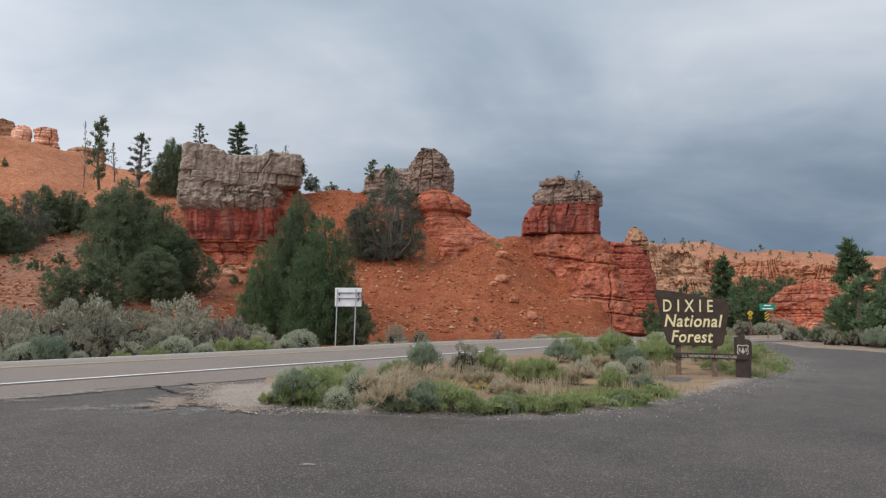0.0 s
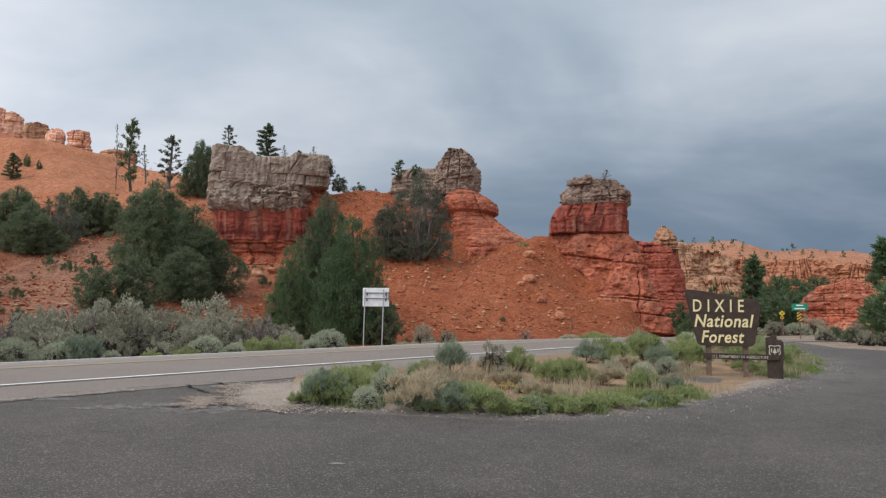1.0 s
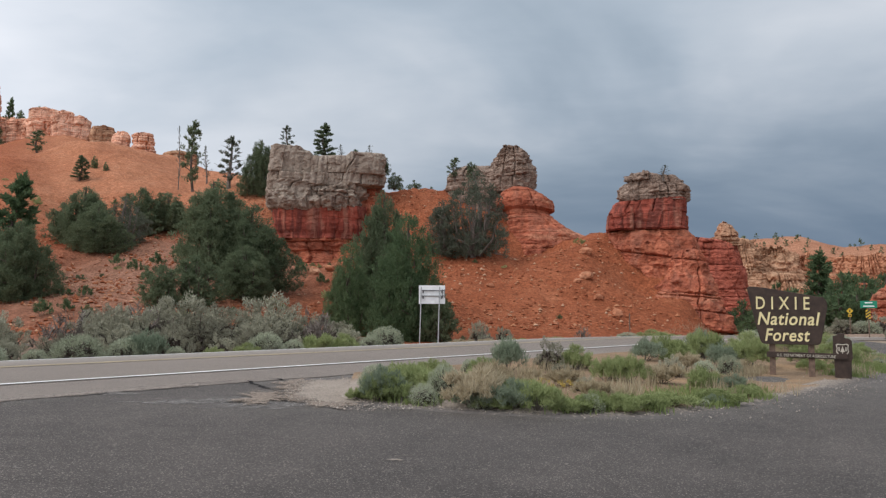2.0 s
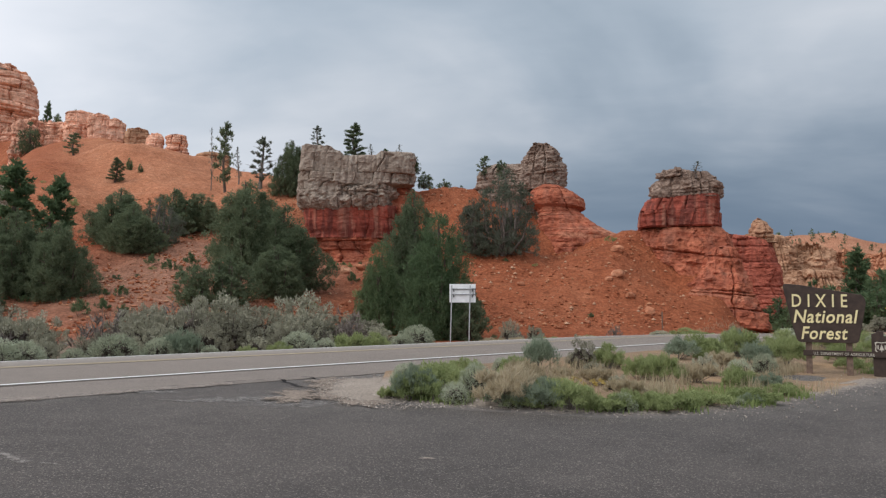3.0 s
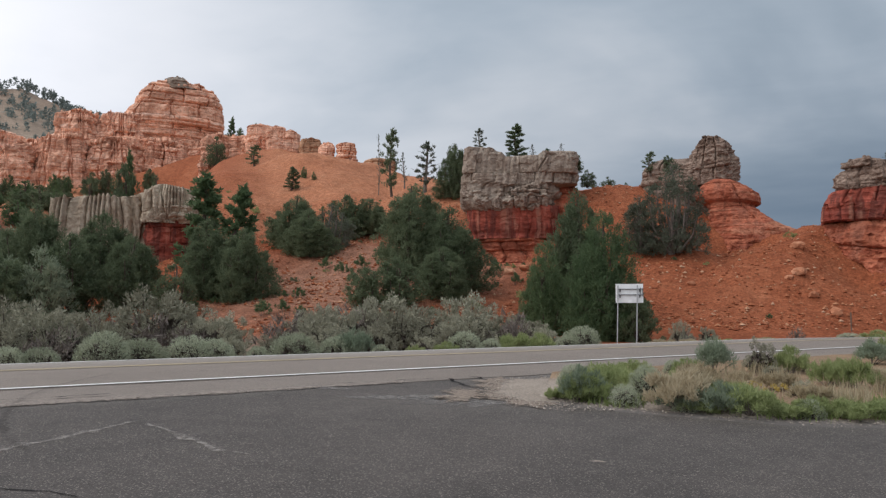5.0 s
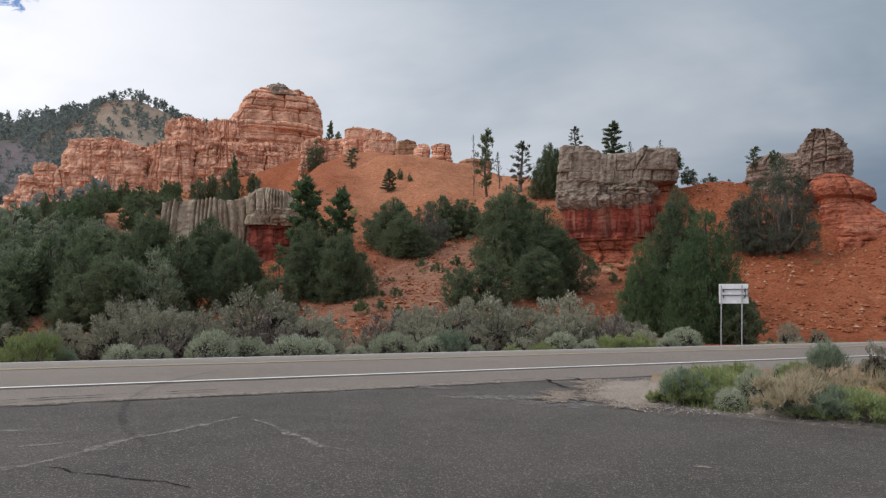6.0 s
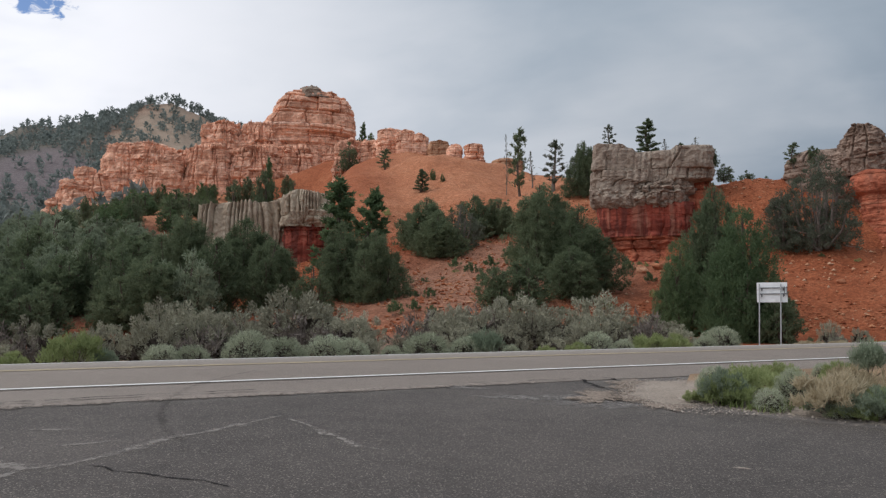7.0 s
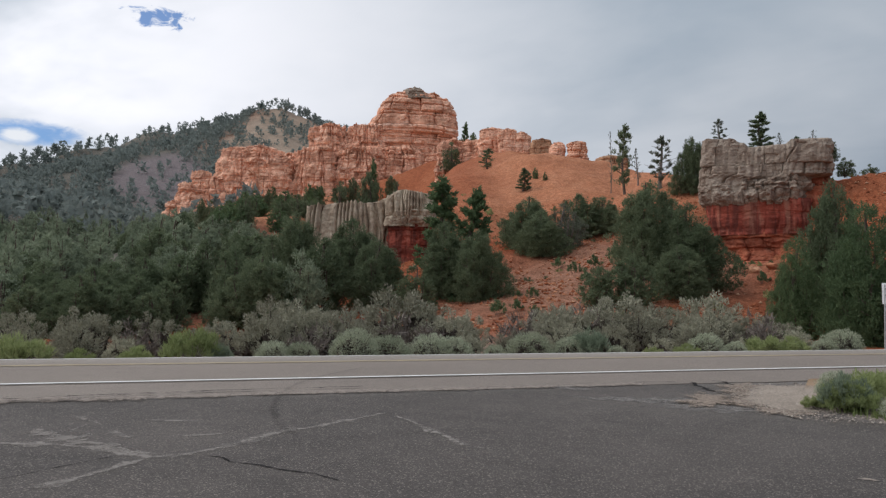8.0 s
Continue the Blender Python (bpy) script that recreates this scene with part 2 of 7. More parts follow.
M_BROWNCAP = rock_material("brown_cap_rock", [(0.30, (0.190, 0.130, 0.100)), (0.50, (0.285, 0.205, 0.160)), (0.70, (0.35, 0.268, 0.214))], 0.4, 0.40, 1.4, 0.3, 0.15, (0.10, 0.062, 0.048))
M_SALMON = rock_material("salmon_limestone", [(0.28, (0.68, 0.355, 0.230)), (0.44, (0.80, 0.475, 0.335)), (0.56, (0.75, 0.415, 0.282)), (0.70, (0.82, 0.555, 0.425))], 0.5, 0.10, 0.6, 0.3, 0.55, (0.36, 0.165, 0.112))
M_TAN = rock_material("tan_limestone", [(0.30, (0.30, 0.172, 0.105)), (0.50, (0.44, 0.265, 0.165)), (0.66, (0.38, 0.192, 0.116)), (0.8, (0.49, 0.33, 0.22))], 0.45, 0.22, 0.6, 0.3)
M_JUNIPER = leaf_material("juniper_foliage", (0.076, 0.102, 0.056), (0.132, 0.168, 0.094), (0.216, 0.252, 0.146))
# Juniper foliage for the western woods, paled to stand in for haze.
M_HAZED = leaf_material("dusty_juniper_foliage", (0.108, 0.138, 0.092), (0.200, 0.242, 0.162), (0.31, 0.355, 0.24), 0.35)
M_FIR = leaf_material("fir_foliage", (0.052, 0.082, 0.040), (0.104, 0.156, 0.076), (0.185, 0.246, 0.118))
M_PINYON = leaf_material("grey_pinyon_foliage", (0.060, 0.072, 0.050), (0.108, 0.126, 0.088), (0.185, 0.200, 0.150))
# Bluish tint puts the haze over the mountain into the leaf colour.
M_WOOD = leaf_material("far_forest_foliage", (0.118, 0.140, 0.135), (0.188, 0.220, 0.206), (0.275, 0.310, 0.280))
M_SAGE = leaf_material("sagebrush_foliage", (0.105, 0.094, 0.066), (0.258, 0.248, 0.180), (0.47, 0.46, 0.345), 0.34, 0.08, 0.22, 1.6)
M_SAGEGREEN = leaf_material("green_sage_foliage", (0.180, 0.200, 0.130), (0.340, 0.370, 0.258), (0.50, 0.53, 0.395), 0.34, 0.15, 0.22, 2.0)
M_RABBIT = leaf_material("rabbitbrush_foliage", (0.130, 0.160, 0.066), (0.250, 0.295, 0.122), (0.39, 0.430, 0.205), 0.34, 0.35, 0.3, 1.5)
M_BLUEGREEN = leaf_material("blue_green_shrub_foliage", (0.118, 0.152, 0.104), (0.215, 0.262, 0.180), (0.33, 0.37, 0.265))
M_GRASS = leaf_material("green_grass_blades", (0.120, 0.160, 0.055), (0.215, 0.270, 0.095), (0.33, 0.37, 0.16))
M_DRY = leaf_material("dry_grass_blades", (0.27, 0.215, 0.135), (0.43, 0.36, 0.235), (0.58, 0.50, 0.36))
M_YELLOW = leaf_material("yellow_flower_heads", (0.36, 0.26, 0.07), (0.48, 0.36, 0.11), (0.56, 0.44, 0.17))
M_BARK = bark_material("grey_brown_bark", (0.065, 0.050, 0.040), (0.17, 0.135, 0.11))
M_TANGLE = bark_material("dark_sage_wood", (0.045, 0.036, 0.030), (0.115, 0.095, 0.080))
M_BUFF = rock_material("buff_fluted_rock", [(0.30, (0.325, 0.255, 0.188)), (0.48, (0.455, 0.372, 0.282)), (0.62, (0.39, 0.312, 0.235)), (0.75, (0.53, 0.45, 0.355))], 0.12, 0.55, 1.4, 0.15, 0.0)
M_FARTAN = rock_material("orange_ledge_rock", [(0.30, (0.34, 0.150, 0.080)), (0.46, (0.48, 0.240, 0.140)), (0.58, (0.40, 0.180, 0.098)), (0.75, (0.54, 0.33, 0.21))], 0.5, 0.25, 0.6, 0.4, 0.4)
M_TWIG = bark_material("grey_twigs", (0.11, 0.09, 0.078), (0.24, 0.205, 0.18))

# ---- noise in numpy ----
def lattice(ix, iy, iz, seed):
    h = (ix * 374761393 + iy * 668265263 + iz * 1274126177 + seed * 974634777) & 0xFFFFFFFF
    h = ((h ^ (h >> 13)) * 1274126177) & 0xFFFFFFFF
    h = ((h ^ (h >> 16)) * 2246822519) & 0xFFFFFFFF
    return ((h ^ (h >> 15)) & 0xFFFFFF) / float(0xFFFFFF)


def vnoise(x, y, z, seed=0):
    """Smooth value noise in -1 .. 1."""
    x, y, z = np.broadcast_arrays(np.asarray(x, float), np.asarray(y, float), np.asarray(z, float))
    fx, fy, fz = np.floor(x), np.floor(y), np.floor(z)
    ix, iy, iz = fx.astype(np.int64), fy.astype(np.int64), fz.astype(np.int64)
    tx, ty, tz = x - fx, y - fy, z - fz
    tx, ty, tz = tx * tx * (3 - 2 * tx), ty * ty * (3 - 2 * ty), tz * tz * (3 - 2 * tz)
    out = 0
    for a in (0, 1):
        for b in (0, 1):
            for c in (0, 1):
                wgt = (tx if a else 1 - tx) * (ty if b else 1 - ty) * (tz if c else 1 - tz)
                out = out + wgt * lattice(ix + a, iy + b, iz + c, seed)
    return out * 2 - 1


def fbm(x, y, z, seed=0, octaves=4, gain=0.5):
    total, amp, f, norm = 0, 1.0, 1.0, 0.0
    for i in range(octaves):
        total = total + amp * vnoise(x * f, y * f, z * f, seed + i * 17)
        norm += amp
        amp *= gain
        f *= 2.03
    return total / norm


def smooth(v, lo, hi):
    t = np.clip((v - lo) / (hi - lo), 0, 1)
    return t * t * (3 - 2 * t)


# ---- mesh helpers ----
def mesh_of(name, verts, faces, mat=None, shade=True):
    """A mesh from an array of places and an array of faces that all have as many corners."""
    verts, faces = np.asarray(verts, np.float32), np.asarray(faces, np.int32)
    me = bpy.data.meshes.new(name)
    n, k = faces.shape
    me.vertices.add(len(verts))
    me.vertices.foreach_set("co", verts.ravel())
    me.loops.add(n * k)
    me.loops.foreach_set("vertex_index", faces.ravel())
    me.polygons.add(n)
    me.polygons.foreach_set("loop_start", np.arange(0, n * k, k, dtype=np.int32))
    me.polygons.foreach_set("loop_total", np.full(n, k, np.int32))
    me.polygons.foreach_set("use_smooth", np.full(n, shade, bool))
    me.update(calc_edges=True)
    me.validate()
    if mat:
        me.materials.append(mat)
    return me


def grid_faces(rows, cols, wrap=False):
    """Quads over a grid of rows x cols places."""
    i = np.arange(rows - 1)[:, None]
    j = np.arange(cols if wrap else cols - 1)[None, :]
    j2 = (j + 1) % cols
    a = i * cols + j
    return np.stack([a, i * cols + j2, (i + 1) * cols + j2, (i + 1) * cols + j], -1).reshape(-1, 4)


def part_np(name, verts, faces, mat, parent, label="", shade=True):
    ob = new(name, mesh_of(name, verts, faces, mat, shade))
    ob.parent = parent
    if label:
        tagged(ob, label)
    return ob


def part(name, bm, mat, parent, label=""):
    """Links a bmesh as one mesh object under a thing or a part."""
    me = bpy.data.meshes.new(name)
    bm.to_mesh(me)
    bm.free()
    me.materials.append(mat)
    ob = new(name, me)
    ob.parent = parent
    if label:
        tagged(ob, label)
    return ob


def empty(name, x, y, z, label="", category="", group="", kind=""):
    ob = new(name)
    ob.matrix_basis = Matrix.Translation((x, y, z))
    ob.empty_display_size = 0.2
    return tagged(ob, label, category, group, kind)


# ---- the road's own axes: u along it, s across it ----
DU, DS = np.array((0.566, 0.824)), np.array((-0.824, 0.566))


def axes(x, y):
    return x * DU[0] + y * DU[1], x * DS[0] + y * DS[1]


def from_axes(u, s):
    return u * DU[0] + s * DS[0], u * DU[1] + s * DS[1]


def road_mid(u):
    """The centre line: straight, then a bend to the east."""
    v = np.maximum(u - 30.0, 0)
    return 17.1 - np.minimum(v * v / 100.0, 45 + 0 * v)


def lot_z(s):
    return 0.04 * np.clip(s, -25, 11.4)


# Crest lines: slope near the crest, slope below, distance of the knee, roundness, then places (x, y, z) along the crest.
RED_RIDGES = [
    (0.62, 0.36, 9.0, 1.5, [(5, 72.5, 8.7), (-1, 77, 8.6), (-4, 79, 11.0)]),
    (0.42, 0.36, 9.0, 2.0, [(4.5, 72, 8.4), (7.4, 68.0, 8.4)]),
    (0.36, 0.36, 9.0, 2.0, [(4.5, 72, 8.2), (5.6, 62, 5.0), (6.4, 55, 1.4)]),
    (0.90, 0.27, 9.5, 2.0, [(-4, 79, 11.5), (-10.4, 81, 14.3), (-19, 81, 13.5), (-30, 88, 16.2)]),
    (0.70, 0.40, 6.0, 1.2, [(-15.0, 76.2, 13.2), (-11.0, 77.0, 13.6), (-8.0, 78.6, 13.5)]),
    (0.44, 0.30, 35.0, 4.0, [(-67, 96, 23.5), (-62.7, 102, 26.0), (-54, 113, 24.6), (-41, 104, 20.6), (-33, 92, 17.0)]),
]
WEST_RIDGES = [
    (0.30, 0.30, 9.0, 3.0, [(-31, 72, 9.0), (-24.5, 54, 4.8), (-21, 42, 1.6)]),
    (0.36, 0.30, 30.0, 4.0, [(-113, 158, 38.5), (-88, 142, 35.0), (-67, 135, 28.6), (-45, 128, 23.2)]),
    (0.34, 0.30, 30.0, 5.0, [(-113, 158, 37.0), (-136, 138, 21.0), (-165, 120, 16.0)]),
    (0.20, 0.20, 50.0, 8.0, [(-330, 130, 50), (-220, 95, 29), (-130, 60, 12.0), (-78, 45, 4.5), (-52, 36, 1.0)]),
    (0.40, 0.30, 9.0, 2.0, [(-50, 52, 4.0), (-41, 58, 5.4), (-36, 63, 6.0)]),
]
FAR_RIDGES = [
    (0.75, 0.40, 26.0, 4.0, [(-520, 120, 62), (-472, 217, 82.0), (-474, 285, 109.2), (-470, 318, 121.1), (-468, 343, 127.8), (-467, 364, 134.1), (-466, 384, 143.0), (-463, 405, 155.2), (-460, 416, 159.5), (-452, 426, 155.7), (-440, 436, 146.4), (-415, 460, 136.7), (-330, 520, 105)]),
    (0.50, 0.17, 20.0, 5.0, [(46, 240, 20.5), (60, 235, 22.6), (72.8, 228.7, 23.2), (83.5, 225, 20.0), (94, 221, 19.4), (106, 215, 18.0), (160, 190, 15.0)]),
    (0.16, 0.16, 50.0, 12.0, [(20, 420, 30), (120, 460, 34), (260, 380, 26)]),
]
RIDGES = RED_RIDGES + WEST_RIDGES + FAR_RIDGES


def land(x, y, detail=True):
    """Height of the ground: the flat beside the road, and the hills as crest lines with scree slopes."""
    x, y = np.asarray(x, float), np.asarray(y, float)
    u, s = axes(x, y)
    off = s - road_mid(u)
    base = np.where(off > 0, 0.30, lot_z(s) - 0.06)
    base = base - 0.25 * smooth(off, 4.2, 6.5)
    hills = np.zeros_like(base)
    for slope, low, knee, soft, line in RIDGES:
        best = np.full_like(base, -1e6)
        for (ax, ay, az), (bx, by, bz) in zip(line, line[1:]):
            ex, ey = bx - ax, by - ay
            t = np.clip(((x - ax) * ex + (y - ay) * ey) / (ex * ex + ey * ey), 0, 1)
            d = np.hypot(x - ax - t * ex, y - ay - t * ey)
            e = np.sqrt(d * d + soft * soft) - soft
            best = np.maximum(best, az + t * (bz - az) - slope * e + (slope - low) * (np.sqrt(np.square(e - knee) + 4) + e - knee) * 0.5)
        k = 0.9
        hills = np.maximum(hills, best) + k * np.exp(-np.abs(hills - best) / k) * 0.35 * (best > -4)
    # Draws that run down beside the orange hill.
    for (ax, ay), (bx, by) in (((-112, 132), (-72, 76)), ((-72, 76), (-54, 50)), ((-66, 101), (-43, 74)), ((-43, 74), (-31, 54))):
        ex, ey = bx - ax, by - ay
        t = np.clip(((x - ax) * ex + (y - ay) * ey) / (ex * ex + ey * ey), 0, 1)
        far_off = ax < -70
        hills = hills * (1 - (0.42 if far_off else 0.10) * np.exp(-np.square(np.hypot(x - ax - t * ex, y - ay - t * ey) / (10.0 if far_off else 5.0))))
    # The slope falls away below the flat-topped butte.
    hills = hills - 4.6 * np.exp(-np.square((x + 17.4) / 4.6) - np.square((y - 69.2) / 4.6))
    # Bare ledges show below the rounded dome.
    hills = hills - 4.6 * np.exp(-np.square((x - 0.9) / 3.6) - np.square((y - 70.2) / 3.4))
    # The pillar's foot stands clear of the scree.
    hills = hills - 3.2 * np.exp(-np.square((x - 8.8) / 3.6) - np.square((y - 62.3) / 3.6))
    # East of the pillar the ground lies flat as far as the cliffs.
    far = np.hypot(x, y)
    hills = hills * (1 - smooth(np.degrees(np.arctan2(x, y)), 10.5, 13.0) * smooth(np.abs(np.degrees(np.arctan2(x, y)) - 30), 25, 20) * smooth(far, 150, 115))
    wild = smooth(off, 5.5, 20.0)
    if detail:
        rough = smooth(hills, 0.8, 4.0)
        big = np.hypot(x, y)
        hills = hills + rough * (0.55 * fbm(x * 0.13, y * 0.13, 0 * x, 5, 4) + np.clip(big / 150, 0, 4) * 0.8 * fbm(x * 0.035, y * 0.035, 0 * x, 9, 4))
        hills = hills - rough * 0.30 * np.abs(fbm(x * 0.45, y * 0.16, 0 * x, 21, 3)) + 0.05 * fbm(x * 1.3, y * 1.3, 0 * x, 31, 3) + rough * 0.34 * fbm(x * 0.6, y * 0.6, 0 * x, 35, 4, 0.6)
    return base + wild * np.maximum(hills, 0)


def land_at(x, y):
    return float(land(np.array([x]), np.array([y]))[0])


# ---- ground ----
def build_ground():
    fine = np.radians(np.linspace(-74, 38, 390))
    coarse = np.radians(np.linspace(38, 286, 90)[1:-1])
    th = np.concatenate([fine, coarse])
    r = np.concatenate([[0.4], np.geomspace(3, 40, 40)[:-1], np.linspace(40, 135, 150)[:-1], np.geomspace(135, 4200, 90)])
    R, T = np.meshgrid(r, th, indexing="ij")
    x, y = R * np.sin(T), R * np.cos(T)
    z = land(x, y)
    z = z * (1 - smooth(R, 900, 2500)) + 6 * smooth(R, 900, 2500)
    verts = np.stack([x, y, z], -1).reshape(-1, 3)
    me = mesh_of("ground", verts, grid_faces(len(r), len(th), True)[:, ::-1], M_GROUND)
    u, s = axes(x, y)
    off = s - road_mid(u)
    az = np.degrees(T)
    az = np.where(az > 180, az - 360, az)
    blot = fbm(x * 0.02, y * 0.02, 0 * x, 44, 3)
    wood = smooth(-az + 10 * blot, 48, 55) * smooth(R, 45, 70) * (1 - smooth(-az, 100, 120))
    wood = wood * (1 - smooth(az + 4 * blot, -56, -53) * smooth(R, 105, 130))
    wood = np.maximum(wood, smooth(R, 260, 330) * smooth(-az, 20, 40))
    pale_hill = smooth(np.hypot((az + 47.6) / 5.0, (R - 520) / 105) + 0.45 * blot, 1.15, 0.75)
    scree = smooth(np.hypot((az + 55.6) / 3.0, (R - 425) / 62) + 0.45 * blot, 1.15, 0.7)
    sand = (0.35 + 0.55 * smooth(az + 3 * blot, -35, -31)) * smooth(R, 72, 98) * smooth(az, -47, -39) * smooth(az, -4, -14) + 0.25 * smooth(blot, 0.0, 0.4)
    sand = np.maximum(sand, smooth(az + 4 * blot, -55, -52) * smooth(az, -40, -44) * smooth(R, 105, 130) * smooth(R, 300, 240))
    sand = np.maximum(sand, 0.8 * smooth(az, 11, 14) * smooth(az, 60, 45) * smooth(R, 120, 150))
    verge = np.maximum(smooth(off, 24, 15) * smooth(u, 27, 22), smooth(off, 9, 5)) * smooth(R, 5, 8) * 0.8
    verge = np.maximum(verge, 0.95 * smooth(off, 0, -3))
    verge = np.maximum(verge, 0.38 * smooth(np.hypot(x + 25, (y - 54) * 0.55), 14, 5))
    verge = np.maximum(verge, pale_hill * 0.95)
    verge = np.maximum(verge, 0.22 * smooth(az, 12, 16) * smooth(R, 110, 150))
    wood = wood * (1 - pale_hill)
    cols = np.stack([wood, scree, np.clip(verge, 0, 1), np.clip(sand, 0, 1)], -1).reshape(-1, 4).astype(np.float32)
    attr = me.color_attributes.new("soil", "FLOAT_COLOR", "POINT")
    attr.data.foreach_set("color", cols.ravel())
    tagged(new("ground", me), "rust-red desert soil with scree slopes and wooded hills", "ground", kind="structure")


build_ground()


# ---- highway ----
def strip(name, offs, lifts, u0, u1, step, mat, label, category, jag=0.0, seed=0, parent=None, dust=None):
    """A band that follows the road, with the heights of its cross-section and a closed underside."""
    u = np.arange(u0, u1 + step, step)
    mid = road_mid(u)
    slope = np.gradient(mid, u)
    nu, ns = -slope / np.hypot(1, slope), 1 / np.hypot(1, slope)
    rows = []
    for i, (o, l) in enumerate(zip(offs, lifts)):
        o = o + (jag * fbm(u * 0.9, 0 * u + i, 0 * u, seed, 4) if i in (0, len(offs) - 1) else 0)
        uu, ss = u + nu * o, mid + ns * o
        x, y = from_axes(uu, ss)
        rows.append(np.stack([x, y, lot_z(mid - 5.7) + l], -1))
    if len(offs) > 2:
        rows.insert(0, rows[0] - (0, 0, 0.25))
        rows.append(rows[-1] - (0, 0, 0.25))
    verts = np.concatenate(rows)
    faces = grid_faces(len(rows), len(u))
    me = mesh_of(name, verts, faces[:, ::-1], mat, False)
    if dust:
        attr = me.attributes.new("dust", "FLOAT", "POINT")
        attr.data.foreach_set("value", np.repeat(np.array(dust, np.float32), len(u)))
    ob = new(name, me)
    ob.parent = parent
    return tagged(ob, label, category, kind="" if parent else "structure")


def crown(o):
    return float(np.interp(o, (-5.7, -3.75, 0, 3.7, 4.3), (0.0, 0.045, 0.075, -0.015, -0.04)))


M_SHOULDER = asphalt_material("shoulder_asphalt", (0.178, 0.147, 0.124), (0.238, 0.199, 0.168), 0.35, True)
M_LINE = plain_material("white_road_paint", (0.74, 0.73, 0.70), 0.7, wear=0.10, scale=3.0)
M_YLINE = plain_material("worn_yellow_road_paint", (0.46, 0.37, 0.22), 0.7, wear=0.16, scale=3.0)
OFFS = (-3.9, -3.0, -1.5, 0.0, 0.6, 1.8, 3.0, 4.3)
road = strip("road", OFFS, [crown(o) for o in OFFS], -420, 82, 1.0, M_ROAD, "grey two-lane asphalt highway with a slight crown", "road", 0.0, dust=(0, 0, 0, 0, 0, 0.1, 0.3, 0.6, 0.9, 0.9))
SH = (-5.75, -5.2, -4.5, -3.9)
shoulder = strip("road_shoulder", SH, [crown(o) - 0.006 for o in SH], -420, 82, 0.25, M_SHOULDER, "pale worn asphalt shoulder with a crumbling edge", "road", 0.12, 3)
for o, wid, mat, lab in ((-3.75, 0.17, M_LINE, "white edge line"), (-0.12, 0.11, M_YLINE, "worn yellow centre line"), (0.12, 0.11, M_YLINE, "worn yellow centre line"), (3.72, 0.12, M_LINE, "white edge line")):
    strip("road_line", (o - wid / 2, o + wid / 2), (crown(o) + 0.009,) * 2, -420, 82, 0.5, mat, lab, "", 0.012, 8, road)

# ---- rock formations ----
def crag(name, bearing, dist, mat, parent, rows, crest, depth=1.0, square=3.2, bed=0.8, ledge=0.2, joint=2.0, block=0.25, rough=0.25, grain=1.0,
         dip=0.0, warp=0.35, flute=None, jag=0.0, around=300, up=110, seed=1, label="", slot=0.3):
    """A jointed rock body seen square-on from a bearing. rows: height, its edges across and its half depth, from foot to top; crest: the
    top's height across. bed and joint: mean thickness of the beds and width of the blocks; ledge and block: how far they stand out;
    slot: depth of the open joints; flute: depth and number per metre of upright ribs; jag: unevenness of the top."""
    rng = np.random.default_rng(seed)
    front = np.linspace(np.pi * 0.93, np.pi * 2.07, int(around * 0.8))
    th = np.concatenate([front, np.linspace(np.pi * 2.07, np.pi * 2.93, around - len(front) + 2)[1:-1]])
    c, sn = np.cos(th)[None], np.sin(th)[None]
    zs, ls, rs, ds = [np.array(q, float) for q in zip(*rows)]
    t = np.linspace(0, 1, up)[:, None]
    z = zs[0] + (zs[-1] - zs[0]) * t
    half, mid = np.interp(z, zs, (rs - ls) / 2), np.interp(z, zs, (rs + ls) / 2)
    deep = np.interp(z, zs, ds) * depth
    r = (np.abs(c / half) ** square + np.abs(sn / deep) ** square) ** (-1 / square)
    x, y = mid + c * r, sn * r
    nx, ny = np.sign(c) * np.abs(x - mid) ** (square - 1) / half ** square, np.sign(sn) * np.abs(y) ** (square - 1) / deep ** square
    nn = np.hypot(nx, ny) + 1e-9
    nx, ny = nx / nn, ny / nn
    g = grain
    cx, cz = [p[0] for p in crest], [p[1] for p in crest]
    tops = np.interp(x, cx, cz) + jag * (fbm(x * 1.1 / g, y * 1.1 / g, 0 * x, seed + 1, 4, 0.6) + 0.8 * np.round(2.2 * vnoise(x * 0.7 / g, y * 0.7 / g, 0 * x, seed + 2)) / 2.2)
    z = zs[0] + (tops - zs[0]) * t
    ring = np.hypot(np.diff(x[up // 2], append=x[up // 2, :1]), np.diff(y[up // 2], append=y[up // 2, :1]))
    arc = (np.cumsum(ring) - ring)[None] + 0 * z
    # Beds of uneven thickness; the hard ones stand out and break into blocks.
    zw = z + dip * x + warp * g * fbm(x * 0.16 / g, y * 0.16 / g, z * 0.10 / g, seed + 3, 3)
    cuts = zs[0] - 6 * g + np.cumsum(bed * g * np.exp(rng.normal(size=400) * 0.55))
    idx = np.searchsorted(cuts, zw)
    edge = np.minimum(zw - cuts[np.maximum(idx - 1, 0)], cuts[np.minimum(idx, 399)] - zw)
    hard = lattice(idx, idx * 0 + seed, idx * 0, 3) * 2 - 1
    keep = 0.35 + 0.65 * smooth(fbm(arc * 0.22 / g, z * 0.3 / g, 0 * z, seed + 4, 3), -0.35, 0.3)
    part_line = np.exp(-np.square(edge / (0.075 * g)))
    unit = idx // 2 + (lattice(idx // 5, idx * 0, idx * 0 + seed, 12) > 0.5)
    along = arc / (joint * g) + 0.28 * vnoise(arc * 0.6 / g, z * 0.5 / g, 0 * z, seed + 5) + lattice(unit, unit * 0 + 7, unit * 0 + seed, 5) * 0.55
    jd = np.floor(along).astype(np.int64)
    jf = along - jd
    near = np.minimum(jf, 1 - jf) * joint * g
